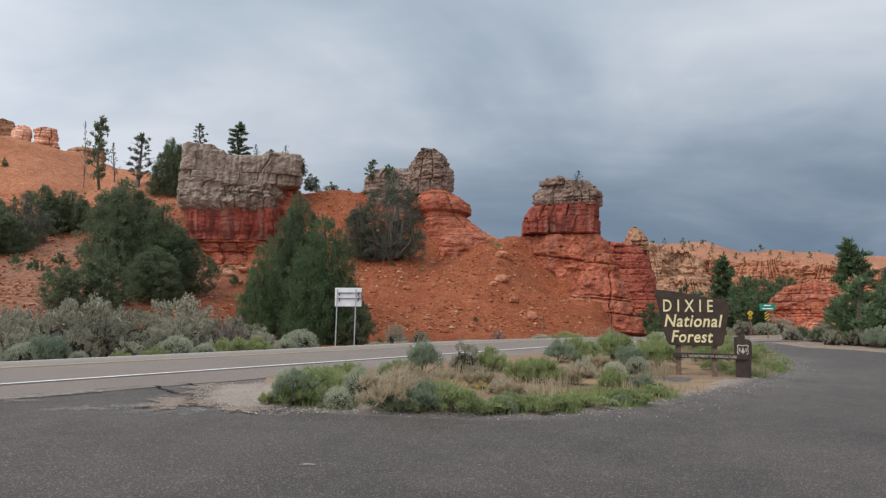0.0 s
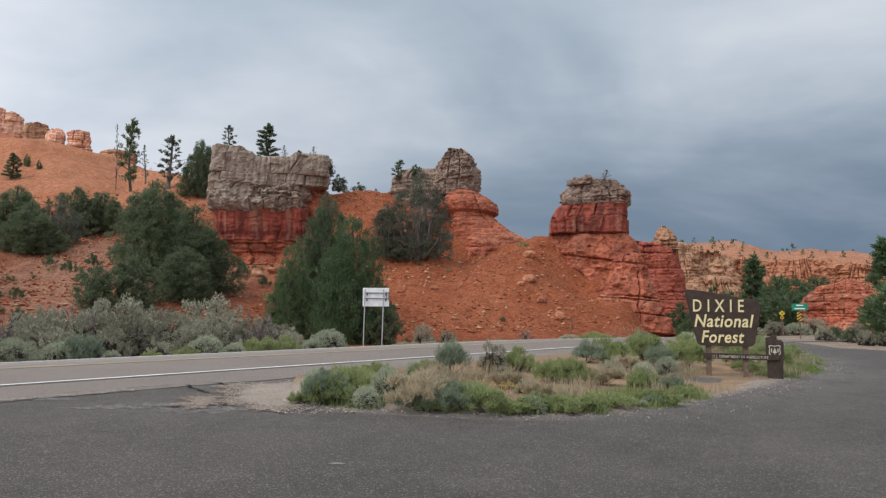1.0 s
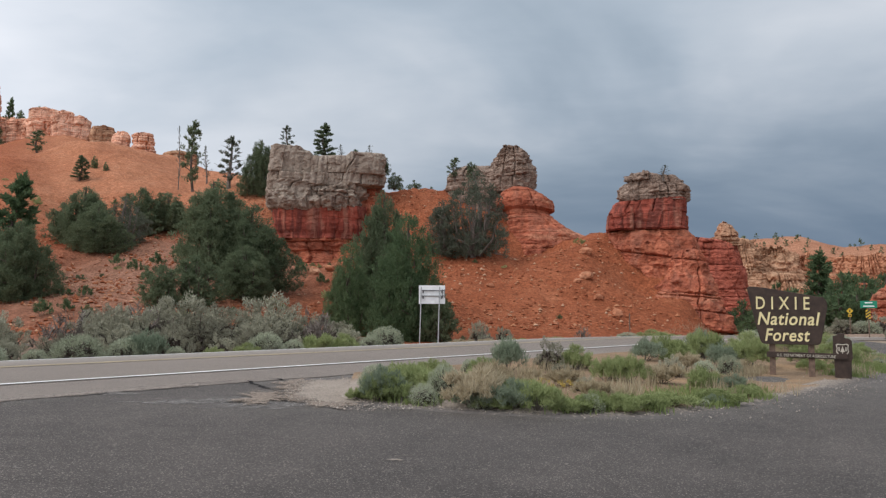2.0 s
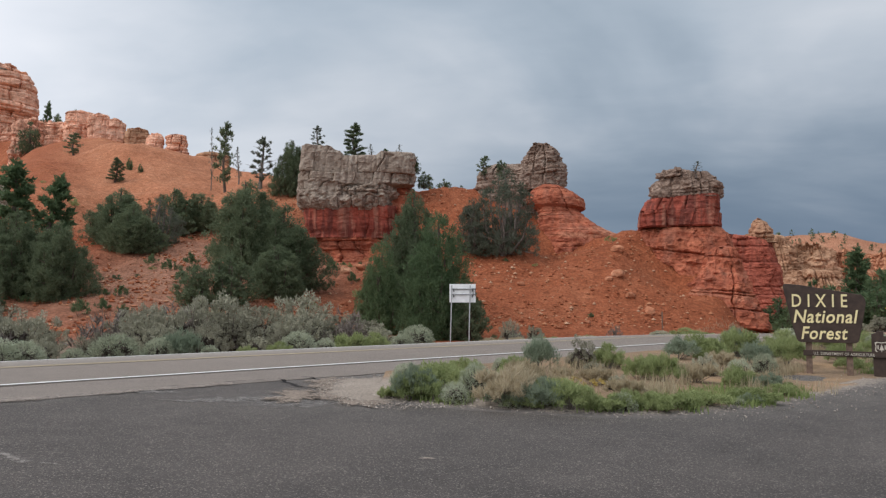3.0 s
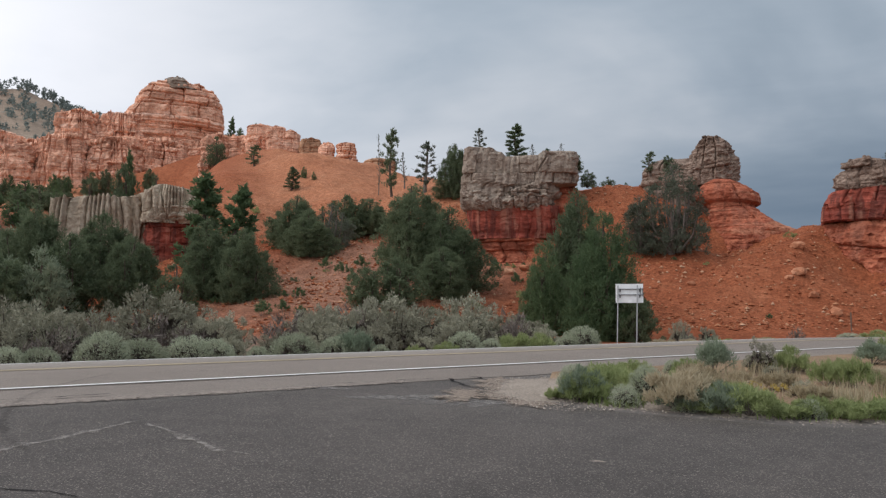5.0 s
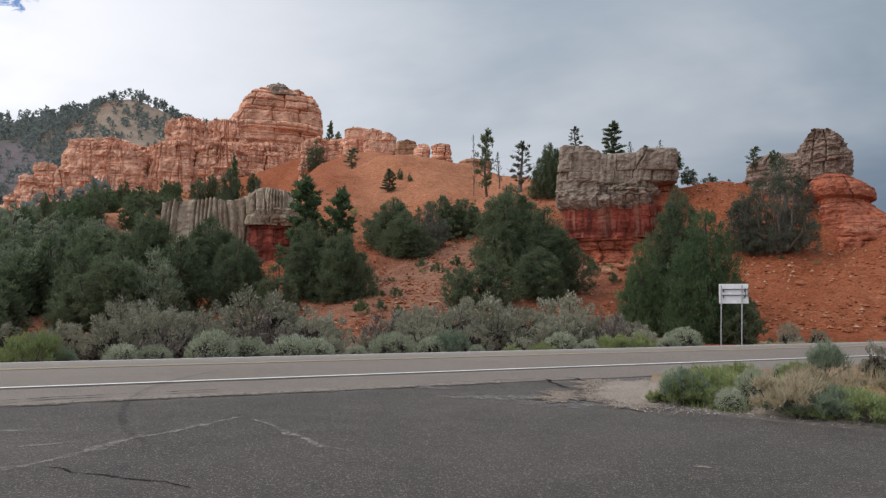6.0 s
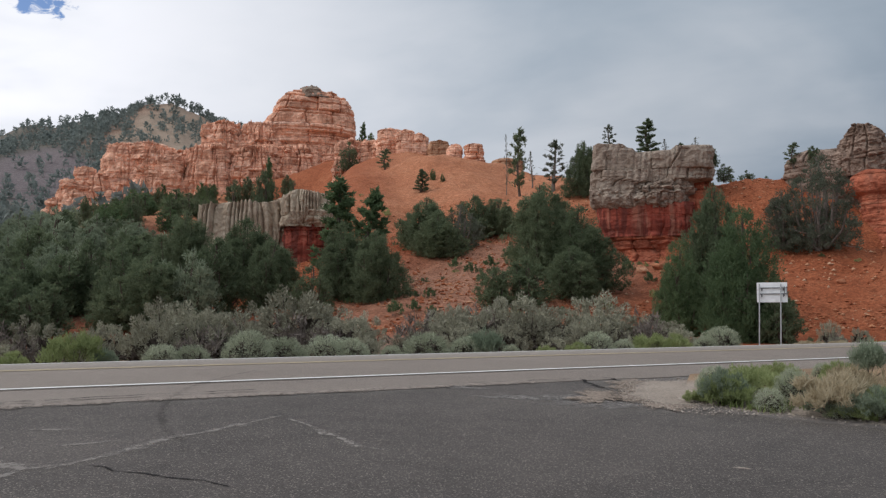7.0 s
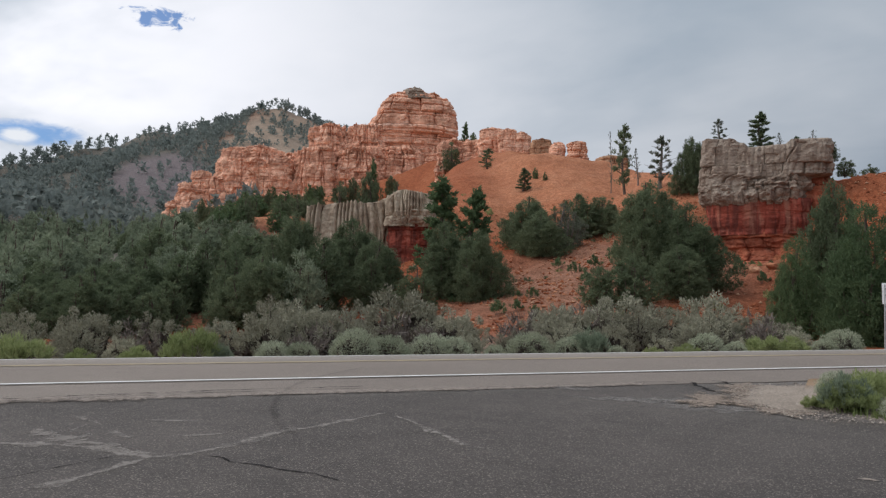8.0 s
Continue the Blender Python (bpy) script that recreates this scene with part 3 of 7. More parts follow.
    stand = lattice(jd, unit, unit * 0 + seed, 9) * 2 - 1
    open_j = np.exp(-np.square(near / (0.085 * g))) * (lattice(jd + (jf > 0.5), unit // 2, unit * 0 + seed, 19) > 0.35)
    push = ledge * g * keep * (0.75 * hard - 0.8 * part_line) + block * g * stand * (0.4 + 0.6 * keep) - slot * g * open_j * keep
    push = push + rough * g * (0.9 * fbm(x * 0.28 / g, y * 0.28 / g, z * 0.34 / g, seed + 6, 3) + 0.55 * fbm(x * 0.9 / g, y * 0.9 / g, z * 1.1 / g, seed + 7, 4, 0.6) + 0.30 * fbm(x * 3.4 / g, y * 3.4 / g, z * 4.2 / g, seed + 8, 3, 0.6)
                           - 0.55 * np.abs(vnoise(x * 1.5 / g, y * 1.5 / g, z * 2.0 / g, seed + 15)) - 0.5 * smooth(fbm(x * 0.8 / g, y * 0.8 / g, z * 1.2 / g, seed + 16, 3), 0.28, 0.5))
    if flute:
        wave = np.abs(np.sin(np.pi * (arc * flute[1] + 1.4 * vnoise(arc * 0.6, 0 * arc, 0 * arc, seed + 9) + 0.35 * vnoise(arc * 1.1, z * 0.45, 0 * z, seed + 10))))
        push = push + flute[0] * (wave ** 0.6 - 0.8) * (0.55 + 0.6 * smooth(vnoise(arc * 0.5, z * 0.3, 0 * z, seed + 11), -0.5, 0.5))
        z = z - jag * 0.8 * (1 - wave) * t ** 6
    push = np.maximum(push, -0.45 * np.minimum(half, deep))
    x, y = x + nx * push, y + ny * push
    z = z + 0.12 * rough * g * fbm(x * 1.6 / g, y * 1.6 / g, z * 1.6 / g, seed + 13, 3) * np.minimum(1, t * 6)
    rings = [np.stack([x, y, z], -1)]
    ex, ey, ez, m = x[-1], y[-1], z[-1], float(mid[-1, 0])
    for f in (0.97, 0.88, 0.74, 0.56, 0.36, 0.16, 0.02):
        qx, qy = m + (ex - m) * f, ey * f
        lid = np.interp(qx, cx, cz) + 0.5 * jag * fbm(qx * 0.9 / g, qy * 0.9 / g, 0 * qx, seed + 14, 4) + 0.05 * g
        rings.append(np.stack([qx, qy, np.where(f > 0.9, ez * 0.5 + lid * 0.5, lid)], -1)[None])
    v = np.concatenate(rings, 0)
    v[..., 1] += 0.6 * ds.max() * depth
    sb, cb = math.sin(radians(bearing)), math.cos(radians(bearing))
    out = np.stack([dist * sb + v[..., 0] * cb + v[..., 1] * sb, dist * cb - v[..., 0] * sb + v[..., 1] * cb, v[..., 2]], -1) - np.array(parent.matrix_basis.translation)
    return part_np(name, out.reshape(-1, 3), grid_faces(len(v), len(th), True), mat, parent, label, False)


def formation(name, bearing, dist, z, label, group=""):
    return empty(name, dist * math.sin(radians(bearing)), dist * math.cos(radians(bearing)), z, label, "rock formation", group)


# Grey-capped butte above the junipers.
b = formation("capped_butte", -14, 74, 8, "flat-topped butte of grey cap rock over a red band")
crag("cap_rock", -14, 74.2, M_CAP, b, ((11.9, -5.8, 2.4, 3.0), (12.9, -5.9, 2.8, 3.2), (13.35, -5.9, 3.1, 3.2), (13.65, -5.85, 4.9, 3.4), (16.4, -5.6, 5.2, 3.4), (16.9, -5.5, 5.15, 3.3)),
     ((-5.4, 16.9), (-2.75, 16.75), (-2.45, 16.4), (-1.9, 16.35), (-1.5, 15.95), (1.5, 16.0), (1.9, 16.4), (4.9, 16.3)), square=6.0, bed=1.7, ledge=0.08, joint=1.9, block=0.26, rough=0.22, flute=(0.10, 1.7), jag=0.12, seed=211, label="blocky grey conglomerate cap", slot=0.25)
crag("crumbling_ledge", -14.2, 74.0, M_CAP, b, ((10.9, -4.8, 3.0, 2.8), (11.4, -5.2, 3.3, 3.1), (12.0, -5.5, 3.5, 3.3), (12.7, -5.5, 3.5, 3.2), (13.2, -5.2, 3.5, 2.9)),
     ((-5.6, 13.0), (-2, 12.9), (1.0, 13.3), (3.2, 13.6)), square=4.0, bed=0.55, ledge=0.12, joint=0.7, block=0.26, rough=0.62, jag=0.3, seed=212, label="crumbling buff ledge below the cap", up=70)
crag("red_band", -14.2, 74.3, M_VARNISH, b, ((8.4, -4.5, 3.4, 3.0), (8.9, -4.6, 3.5, 3.0), (9.2, -4.75, 3.6, 3.1), (11.2, -5.0, 3.8, 3.2), (11.5, -4.9, 3.8, 3.1)), ((-5, 11.4), (3.8, 11.4)), square=4.0, bed=1.1, ledge=0.10, joint=1.0, block=0.10, rough=0.16, seed=213, label="varnished dark red sandstone band", slot=0.16)
crag("red_steps", -14.2, 74.0, M_RED, b, ((3.8, -4.6, 5.4, 4.6), (6.0, -3.6, 4.4, 4.0), (6.9, -3.1, 4.0, 3.6), (7.1, -3.4, 3.7, 3.4), (8.0, -3.9, 3.6, 3.4), (8.6, -4.3, 3.5, 3.3), (8.9, -4.2, 3.4, 3.1)), ((-5, 8.85), (3.5, 8.85)), square=3.0, bed=0.95, ledge=0.20, joint=2.0, block=0.24, rough=0.34, seed=214, label="stepped red sandstone foot", slot=0.16)
crag("side_ledge", -14.0, 75.6, M_RED, b, ((7.0, 0.0, 10.5, 3.4), (9.5, 1.0, 8.8, 3.2), (11.0, 1.4, 7.8, 3.1), (12.6, 1.6, 6.6, 3.0), (13.4, 1.8, 5.2, 2.9), (13.75, 2.0, 4.6, 2.7)), ((1.5, 13.5), (3.0, 13.7), (5.0, 13.7), (8, 12.6)), square=2.8, bed=0.6, ledge=0.30, joint=1.8, block=0.25, rough=0.35, jag=0.15, seed=216, label="orange ledges running out below the cap")
# Spire with a grey head on a rounded red dome.
b = formation("spire_rock", -0.5, 76, 9, "grey-headed rock spire on a rounded red dome")
crag("head", -0.5, 76.2, M_BROWNCAP, b, ((13.2, -2.7, 1.35, 1.9), (14.0, -3.1, 1.7, 2.1), (15.4, -3.0, 1.7, 2.0), (16.3, -2.6, 1.4, 1.8), (17.0, -2.2, 1.0, 1.5), (17.6, -1.7, 0.5, 1.1)),
     ((-2, 17.2), (-1.3, 17.65), (-0.1, 17.5), (1, 16.9)), square=2.8, bed=0.8, ledge=0.13, joint=1.2, block=0.28, rough=0.62, jag=0.3, dip=-0.12, seed=221, label="grey-brown rock head", around=220)
crag("ledge", -0.5, 77, M_BROWNCAP, b, ((6.5, -8.2, 0.6, 2.4), (11.2, -7.2, -0.4, 2.1), (13.9, -7.15, -1.8, 2.0), (15.3, -6.95, -2.0, 1.8), (15.9, -6.4, -2.2, 1.3)), ((-7.1, 15.2), (-5.3, 15.8), (-2.6, 15.95)), square=2.8, bed=0.9, ledge=0.22, joint=1.7, block=0.28, rough=0.35, jag=0.2, seed=222, label="low grey ledge", around=220)
crag("dome", -0.5, 75, M_RED, b, ((7.6, -2.0, 8.0, 3.4), (9.0, -1.5, 6.4, 3.3), (9.35, -1.4, 5.4, 3.1), (10.35, -1.3, 3.85, 2.9), (11.05, -1.3, 3.15, 2.6), (11.3, -1.4, 3.0, 2.5), (11.6, -1.9, 3.45, 2.8), (12.1, -2.4, 3.45, 2.9), (12.6, -2.3, 3.2, 2.8), (13.2, -1.9, 2.3, 2.3), (13.6, -1.2, 1.0, 1.5)),
     ((-2.5, 13.3), (-0.4, 13.7), (1, 13.6), (3.5, 13.2)), square=2.6, bed=0.75, ledge=0.14, joint=1.3, block=0.12, rough=0.26, seed=223, label="rounded red dome on a narrower neck", slot=0.2)
crag("foot", -0.3, 74.2, M_RED, b, ((3.2, -2.8, 6.4, 5.0), (6.0, -1.5, 4.2, 4.3), (6.5, -1.2, 3.4, 4.1), (7.2, -1.3, 3.2, 4.0), (8.1, -1.0, 2.7, 3.7), (8.4, -0.8, 2.5, 3.4), (8.8, -1.2, 2.3, 3.4), (9.3, -0.9, 1.8, 3.0), (9.6, -0.5, 1.4, 2.5)), ((-2, 9.4), (3, 9.5)), square=2.6, bed=0.7, ledge=0.28, joint=2.6, block=0.22, rough=0.36, seed=224, label="bulging red ledges below the dome")
# Pillar with a grey-brown cap.
b = formation("capped_pillar", 8.4, 66, 4, "red sandstone pillar with a weathered grey-brown cap")
crag("cap_rock", 8.4, 66.0, M_BROWNCAP, b, ((10.6, -2.3, 3.0, 2.3), (11.2, -2.3, 3.05, 2.4), (11.7, -2.3, 3.0, 2.3), (12.2, -2.0, 2.8, 2.1), (12.5, -1.7, 2.6, 1.8), (12.8, -1.5, 2.3, 1.5)), ((-2.1, 12.35), (-1.3, 12.7), (0.1, 13.0), (0.85, 12.8), (2.4, 12.5), (3, 12.2)),
     square=3.6, bed=0.5, ledge=0.15, joint=0.8, block=0.36, rough=0.55, jag=0.4, seed=231, label="crumbling grey-brown cap", around=260, up=80)
crag("red_band", 8.4, 66.0, M_VARNISH, b, ((8.25, -3.2, 2.9, 2.6), (8.4, -3.4, 3.1, 2.8), (9.9, -3.35, 3.12, 2.8), (10.3, -3.1, 3.1, 2.7), (10.8, -2.7, 3.05, 2.6)), ((-3.4, 10.15), (-2.4, 10.5), (3.1, 10.85)), square=3.8, bed=1.2, ledge=0.07, joint=0.95, block=0.20, rough=0.16, seed=232, label="upright dark red band split by joints", slot=0.3, up=80)
crag("foot", 8.4, 65.6, M_RED, b, ((2.6, -0.8, 4.4, 4.4), (4.6, -1.6, 4.1, 4.0), (5.4, -2.3, 3.95, 3.8), (6.8, -3.15, 3.8, 3.5), (7.6, -3.35, 3.6, 3.2), (8.15, -3.4, 3.35, 3.0), (8.35, -3.1, 2.9, 2.6)), ((-3.4, 8.35), (3.4, 8.4)), square=3.0, bed=1.5, ledge=0.26, joint=2.8, block=0.22, rough=0.40, dip=0.14, seed=233, label="massive orange-red ledges below the band")
crag("apron", 8.4, 61.4, M_RED, b, ((-0.7, -2.8, 6.9, 4.4), (0.7, -2.0, 6.3, 3.9), (1.8, -1.0, 5.95, 3.5), (2.4, -1.0, 5.6, 3.2), (2.9, -0.4, 5.4, 3.1), (4.2, 0.6, 4.95, 2.7), (5.4, 1.3, 4.3, 2.1), (6.4, 2.0, 3.9, 1.5)), ((-1, 5.6), (1.2, 6.0), (3, 6.5), (6, 6.0)),
     square=2.7, bed=0.85, ledge=0.42, joint=1.9, block=0.34, rough=0.46, dip=0.05, jag=0.3, seed=234, label="broken red ledges stepping down to the road", around=340, up=130, slot=0.35)
# Dark red wall behind the pillar.
b = formation("red_wall", 13.5, 84, 4, "dark red layered rock wall with a tan knob")
crag("wall", 13.5, 84, M_DARKRED, b, ((-0.5, -5.5, 3.2, 3.4), (2.6, -5.3, 2.5, 3.0), (4.2, -5.2, 2.2, 2.9), (4.4, -5.2, 1.9, 2.8), (6.5, -5.0, 1.95, 2.8), (8.0, -4.8, 1.4, 2.6), (9.2, -4.5, 1.0, 2.3)), ((-5, 9.6), (-2.6, 9.2), (1, 8.6), (2, 8.2)), square=3.4, bed=0.85, ledge=0.26, joint=1.5, block=0.24, rough=0.26, jag=0.15, seed=241, label="layered dark red wall")
crag("knob", 13.5, 84.5, M_TAN, b, ((8.4, -2.0, 1.7, 1.6), (9.2, -1.6, 1.5, 1.5), (9.8, -1.1, 1.25, 1.2), (10.5, -0.7, 0.7, 0.8)), ((-1.5, 10.0), (-0.2, 10.8), (1.2, 10.2)), square=2.5, bed=0.6, ledge=0.2, joint=1.2, block=0.2, rough=0.35, jag=0.2, seed=242, around=120, up=44, label="pale tan knob")
# Grey fluted butte among the trees.
b = formation("fluted_butte", -40, 70, 6, "low butte of fluted grey rock over a red band")
crag("cap_wing", -40.4, 71.6, M_BUFF, b, ((6.6, -6.8, 0.6, 2.0), (8.0, -6.9, 0.8, 2.1), (10.4, -6.9, 0.9, 2.0), (11.2, -6.85, 0.9, 1.9)), ((-6.9, 10.8), (-3.9, 11.1), (-0.8, 11.2), (0.6, 11.8)), square=6.0, bed=2.6, ledge=0.02, joint=1.3, block=0.12, rough=0.16, flute=(0.60, 1.7), jag=0.34, seed=251, around=420, label="fluted grey conglomerate wing", slot=0.25)
crag("cap_rock", -40, 69.8, M_BUFF, b, ((9.7, -0.2, 3.9, 1.8), (10.2, -0.5, 4.1, 2.0), (11.5, -0.45, 4.05, 1.9), (12.1, -0.2, 3.9, 1.7)), ((-0.5, 11.5), (0.4, 12.0), (1.4, 12.2), (3.4, 11.75), (4.0, 11.4)), square=4.4, bed=2.2, ledge=0.04, joint=0.9, block=0.16, rough=0.24, flute=(0.40, 2.3), jag=0.36, seed=252, around=320, label="fluted grey conglomerate cap")
crag("crumbling_ledge", -40, 69.9, M_BUFF, b, ((9.0, -0.3, 3.7, 1.6), (9.6, -0.5, 4.0, 2.0), (10.3, -0.4, 4.1, 2.0)), ((-0.5, 10.1), (2, 10.4), (4, 10.3)), square=3.6, bed=0.5, ledge=0.2, joint=0.7, block=0.2, rough=0.4, jag=0.3, seed=254, up=50, label="crumbling buff ledge below the cap")
crag("red_band", -40, 70.0, M_VARNISH, b, ((3.4, -1.2, 4.6, 2.6), (6.0, -0.5, 4.0, 2.0), (6.3, -0.3, 3.8, 1.8), (9.6, -0.4, 3.95, 1.9)), ((-1, 9.6), (4, 9.6)), square=3.8, bed=1.5, ledge=0.10, joint=1.3, block=0.12, rough=0.26, seed=253, label="varnished dark red sandstone band", slot=0.12)
# Great salmon tower and the cliff that runs out from it.
b = formation("salmon_tower", -38, 203, 36, "tall salmon-pink layered rock tower")
crag("tower", -38, 203, M_SALMON, b, ((28, -12.0, 13.0, 11.0), (38, -9.6, 10.4, 9.0), (43, -9.4, 9.5, 8.6), (46.0, -10.4, 9.3, 8.6), (48.2, -12.6, 10.2, 9.0), (49.0, -12.2, 10.2, 9.0), (51.2, -13.4, 10.3, 9.0), (52.2, -12.6, 10.2, 9.0), (55.0, -11.0, 10.0, 8.6), (57.4, -9.4, 8.8, 7.6)),
     ((-11.5, 54.4), (-9.0, 56.0), (-6.9, 57.3), (-4.2, 58.1), (-2.4, 58.6), (0.6, 58.3), (2.1, 57.2), (5.8, 56.8), (8.1, 56.2), (9.6, 55.2)), square=4.6, bed=0.44, ledge=0.30, joint=2.6, block=0.24, rough=0.30, grain=2.4, dip=0.05, jag=0.6, seed=261, around=330, up=190, slot=0.35)
crag("crust", -38, 203.3, M_CAP, b, ((56.0, -3.6, 5.6, 5.0), (57.6, -4.2, 4.2, 4.6), (58.6, -3.8, 1.4, 3.4)), ((-4.2, 58.7), (-2.4, 59.1), (0.6, 58.8), (2.1, 57.6), (5.8, 57.0)), square=2.6, bed=0.6, ledge=0.2, joint=1.2, block=0.2, rough=0.35, jag=0.4, seed=262, around=160, up=40, label="thin grey crust on the top")
b = formation("salmon_cliff", -47, 207, 30, "long salmon-pink cliff with layered buttresses")
for i, (away, lo, l, r, hl, hr, deep, foot) in enumerate([(201, 26, -20.0, -7.5, 48.2, 49.2, 7.0, 2.0), (199, 24, -28.6, -18.0, 47.2, 48.6, 7.0, 1.6), (209, 22, -38.5, -26, 42.6, 42.0, 7.0, 2.5), (209, 22, -47, -35, 44.6, 44.0, 7.0, 2.0), (210, 22, -53.6, -43, 43.6, 44.6, 6.5, 0.6),
                                                          (193, 20, -31, -20, 40.0, 41.6, 5.0, 4.0), (192, 18, -42, -30, 35.4, 38.6, 5.0, 4.5), (194, 22, -20.5, -9, 40.5, 42.0, 5.0, 4.0), (197, 30, -11, 1, 42.0, 42.5, 5.0, 4.0), (199, 32, -1, 10, 41.0, 43.0, 5.0, 4.0), (202, 34, 8.6, 14.5, 45.6, 44.8, 4.0, 2.0), (202, 33, 13.5, 20, 43.6, 41.6, 4.0, 2.0)]):
    m = (l + r) / 2
    crag("buttress", -38, away, M_SALMON, b, ((lo, l - foot, r + foot, deep * 1.4), (lo + (hl - lo) * 0.45, l - foot * 0.35, r + foot * 0.35, deep * 1.1), (lo + (hl - lo) * 0.8, l, r, deep), (max(hl, hr), l + 1.0, r - 1.0, deep * 0.8)), ((l, hl), (m, (hl + hr) / 2 + 0.5), (r, hr)),
         square=2.9, bed=0.62, ledge=0.17, joint=2.1, block=0.26, rough=0.42, grain=2.2, warp=0.4, flute=(0.9 if i in (0, 1, 5, 7, 8) else 0.45, 0.21), jag=1.0, seed=270 + i, around=220, up=110, slot=0.3)
b = formation("hoodoo_group", -54, 200, 20, "pale pink hoodoos at the foot of the cliff")
for i, (away, m, wd, lo, hi) in enumerate([(196, -53.4, 3.6, 15, 36.0), (194, -56.6, 3.0, 14, 32.2), (195, -49.8, 3.0, 16, 34.0), (190, -57.6, 3.2, 12, 27.6), (188, -53.0, 3.6, 12, 29.0), (192, -46.6, 2.8, 16, 30.0), (186, -48.6, 3.8, 12, 24.8), (186, -42.0, 4.6, 12, 24.8), (180, -50.5, 4.0, 10, 21.0)]):
    crag("hoodoo", -38, away, M_SALMON, b, ((lo, m - wd * 1.4, m + wd * 1.4, wd * 1.3), (lo + (hi - lo) * 0.5, m - wd * 1.05, m + wd * 1.05, wd), (lo + (hi - lo) * 0.8, m - wd * 0.85, m + wd * 0.85, wd * 0.8), (hi, m - wd * 0.55, m + wd * 0.55, wd * 0.55)), ((m - wd, hi - 1.2), (m, hi), (m + wd, hi - 0.8)),
         square=2.5, bed=0.6, ledge=0.25, joint=1.3, block=0.34, rough=0.45, grain=1.9, jag=0.8, seed=290 + i, around=130, up=70, slot=0.45)
# Square blocks on the skyline of the orange hill.
for i, (kx, ky, ka, kb, kw, kd, kg) in enumerate([(-98.5, 147, 31, 39.8, 3.2, 3.0, 0), (-92.5, 144.5, 31, 41.2, 3.0, 3.0, 0), (-87, 141.5, 30, 39.8, 2.0, 2.6, 0), (-84.3, 142.6, 30, 38.6, 2.2, 2.4, 0), (-78.3, 140.7, 29, 36.4, 2.4, 2.6, 1), (-71.3, 134.3, 25, 33.7, 1.5, 2.2, 0), (-67.6, 135, 24, 33.6, 2.0, 2.2, 0), (-57.5, 127.5, 23, 28.6, 3.0, 2.0, 1)]):
    be, di = math.degrees(math.atan2(kx, ky)), math.hypot(kx, ky)
    b = formation("skyline_block", be, di, ka, "square %s rock block on the hill crest" % ("tan" if kg else "salmon"), "blocks on the hill crest")
    crag("block", be, di, M_SALMON if not kg else M_TAN, b, ((ka, -kw * 1.15, kw * 1.15, kd), (ka + (kb - ka) * 0.6, -kw * 0.97, kw * 0.97, kd), (kb, -kw * 0.92, kw * 0.92, kd * 0.95)), ((-kw, kb - 0.4), (0, kb), (kw, kb - 0.3)), square=4.5, bed=0.55, ledge=0.16, joint=1.3, block=0.22, rough=0.25, grain=1.5, jag=0.3, seed=180 + i, around=150, up=70)
# Broken pinnacles between the tower and the blocks.
b = formation("pinnacle_row", -33.6, 176, 33, "row of broken salmon pinnacles on the hill crest")
rng = np.random.default_rng(19)
for i in range(13):
    m, wd, hi = -8.2 + 1.15 * i + 0.5 * rng.random(), 0.7 + 0.7 * rng.random(), 38.6 + 1.8 * rng.random()
    crag("pinnacle", -33.6, 174 + 5 * rng.random(), M_SALMON, b, ((28, m - wd * 1.5, m + wd * 1.5, wd * 1.4), (34, m - wd * 1.2, m + wd * 1.2, wd * 1.1), (hi - 0.6, m - wd * 0.8, m + wd * 0.8, wd * 0.8), (hi, m - wd * 0.45, m + wd * 0.45, wd * 0.5)), ((m - wd, hi - 0.7), (m, hi), (m + wd, hi - 0.5)),
         square=2.6, bed=0.5, ledge=0.25, joint=1.2, block=0.3, rough=0.4, grain=1.2, jag=0.5, seed=410 + i, around=70, up=44)
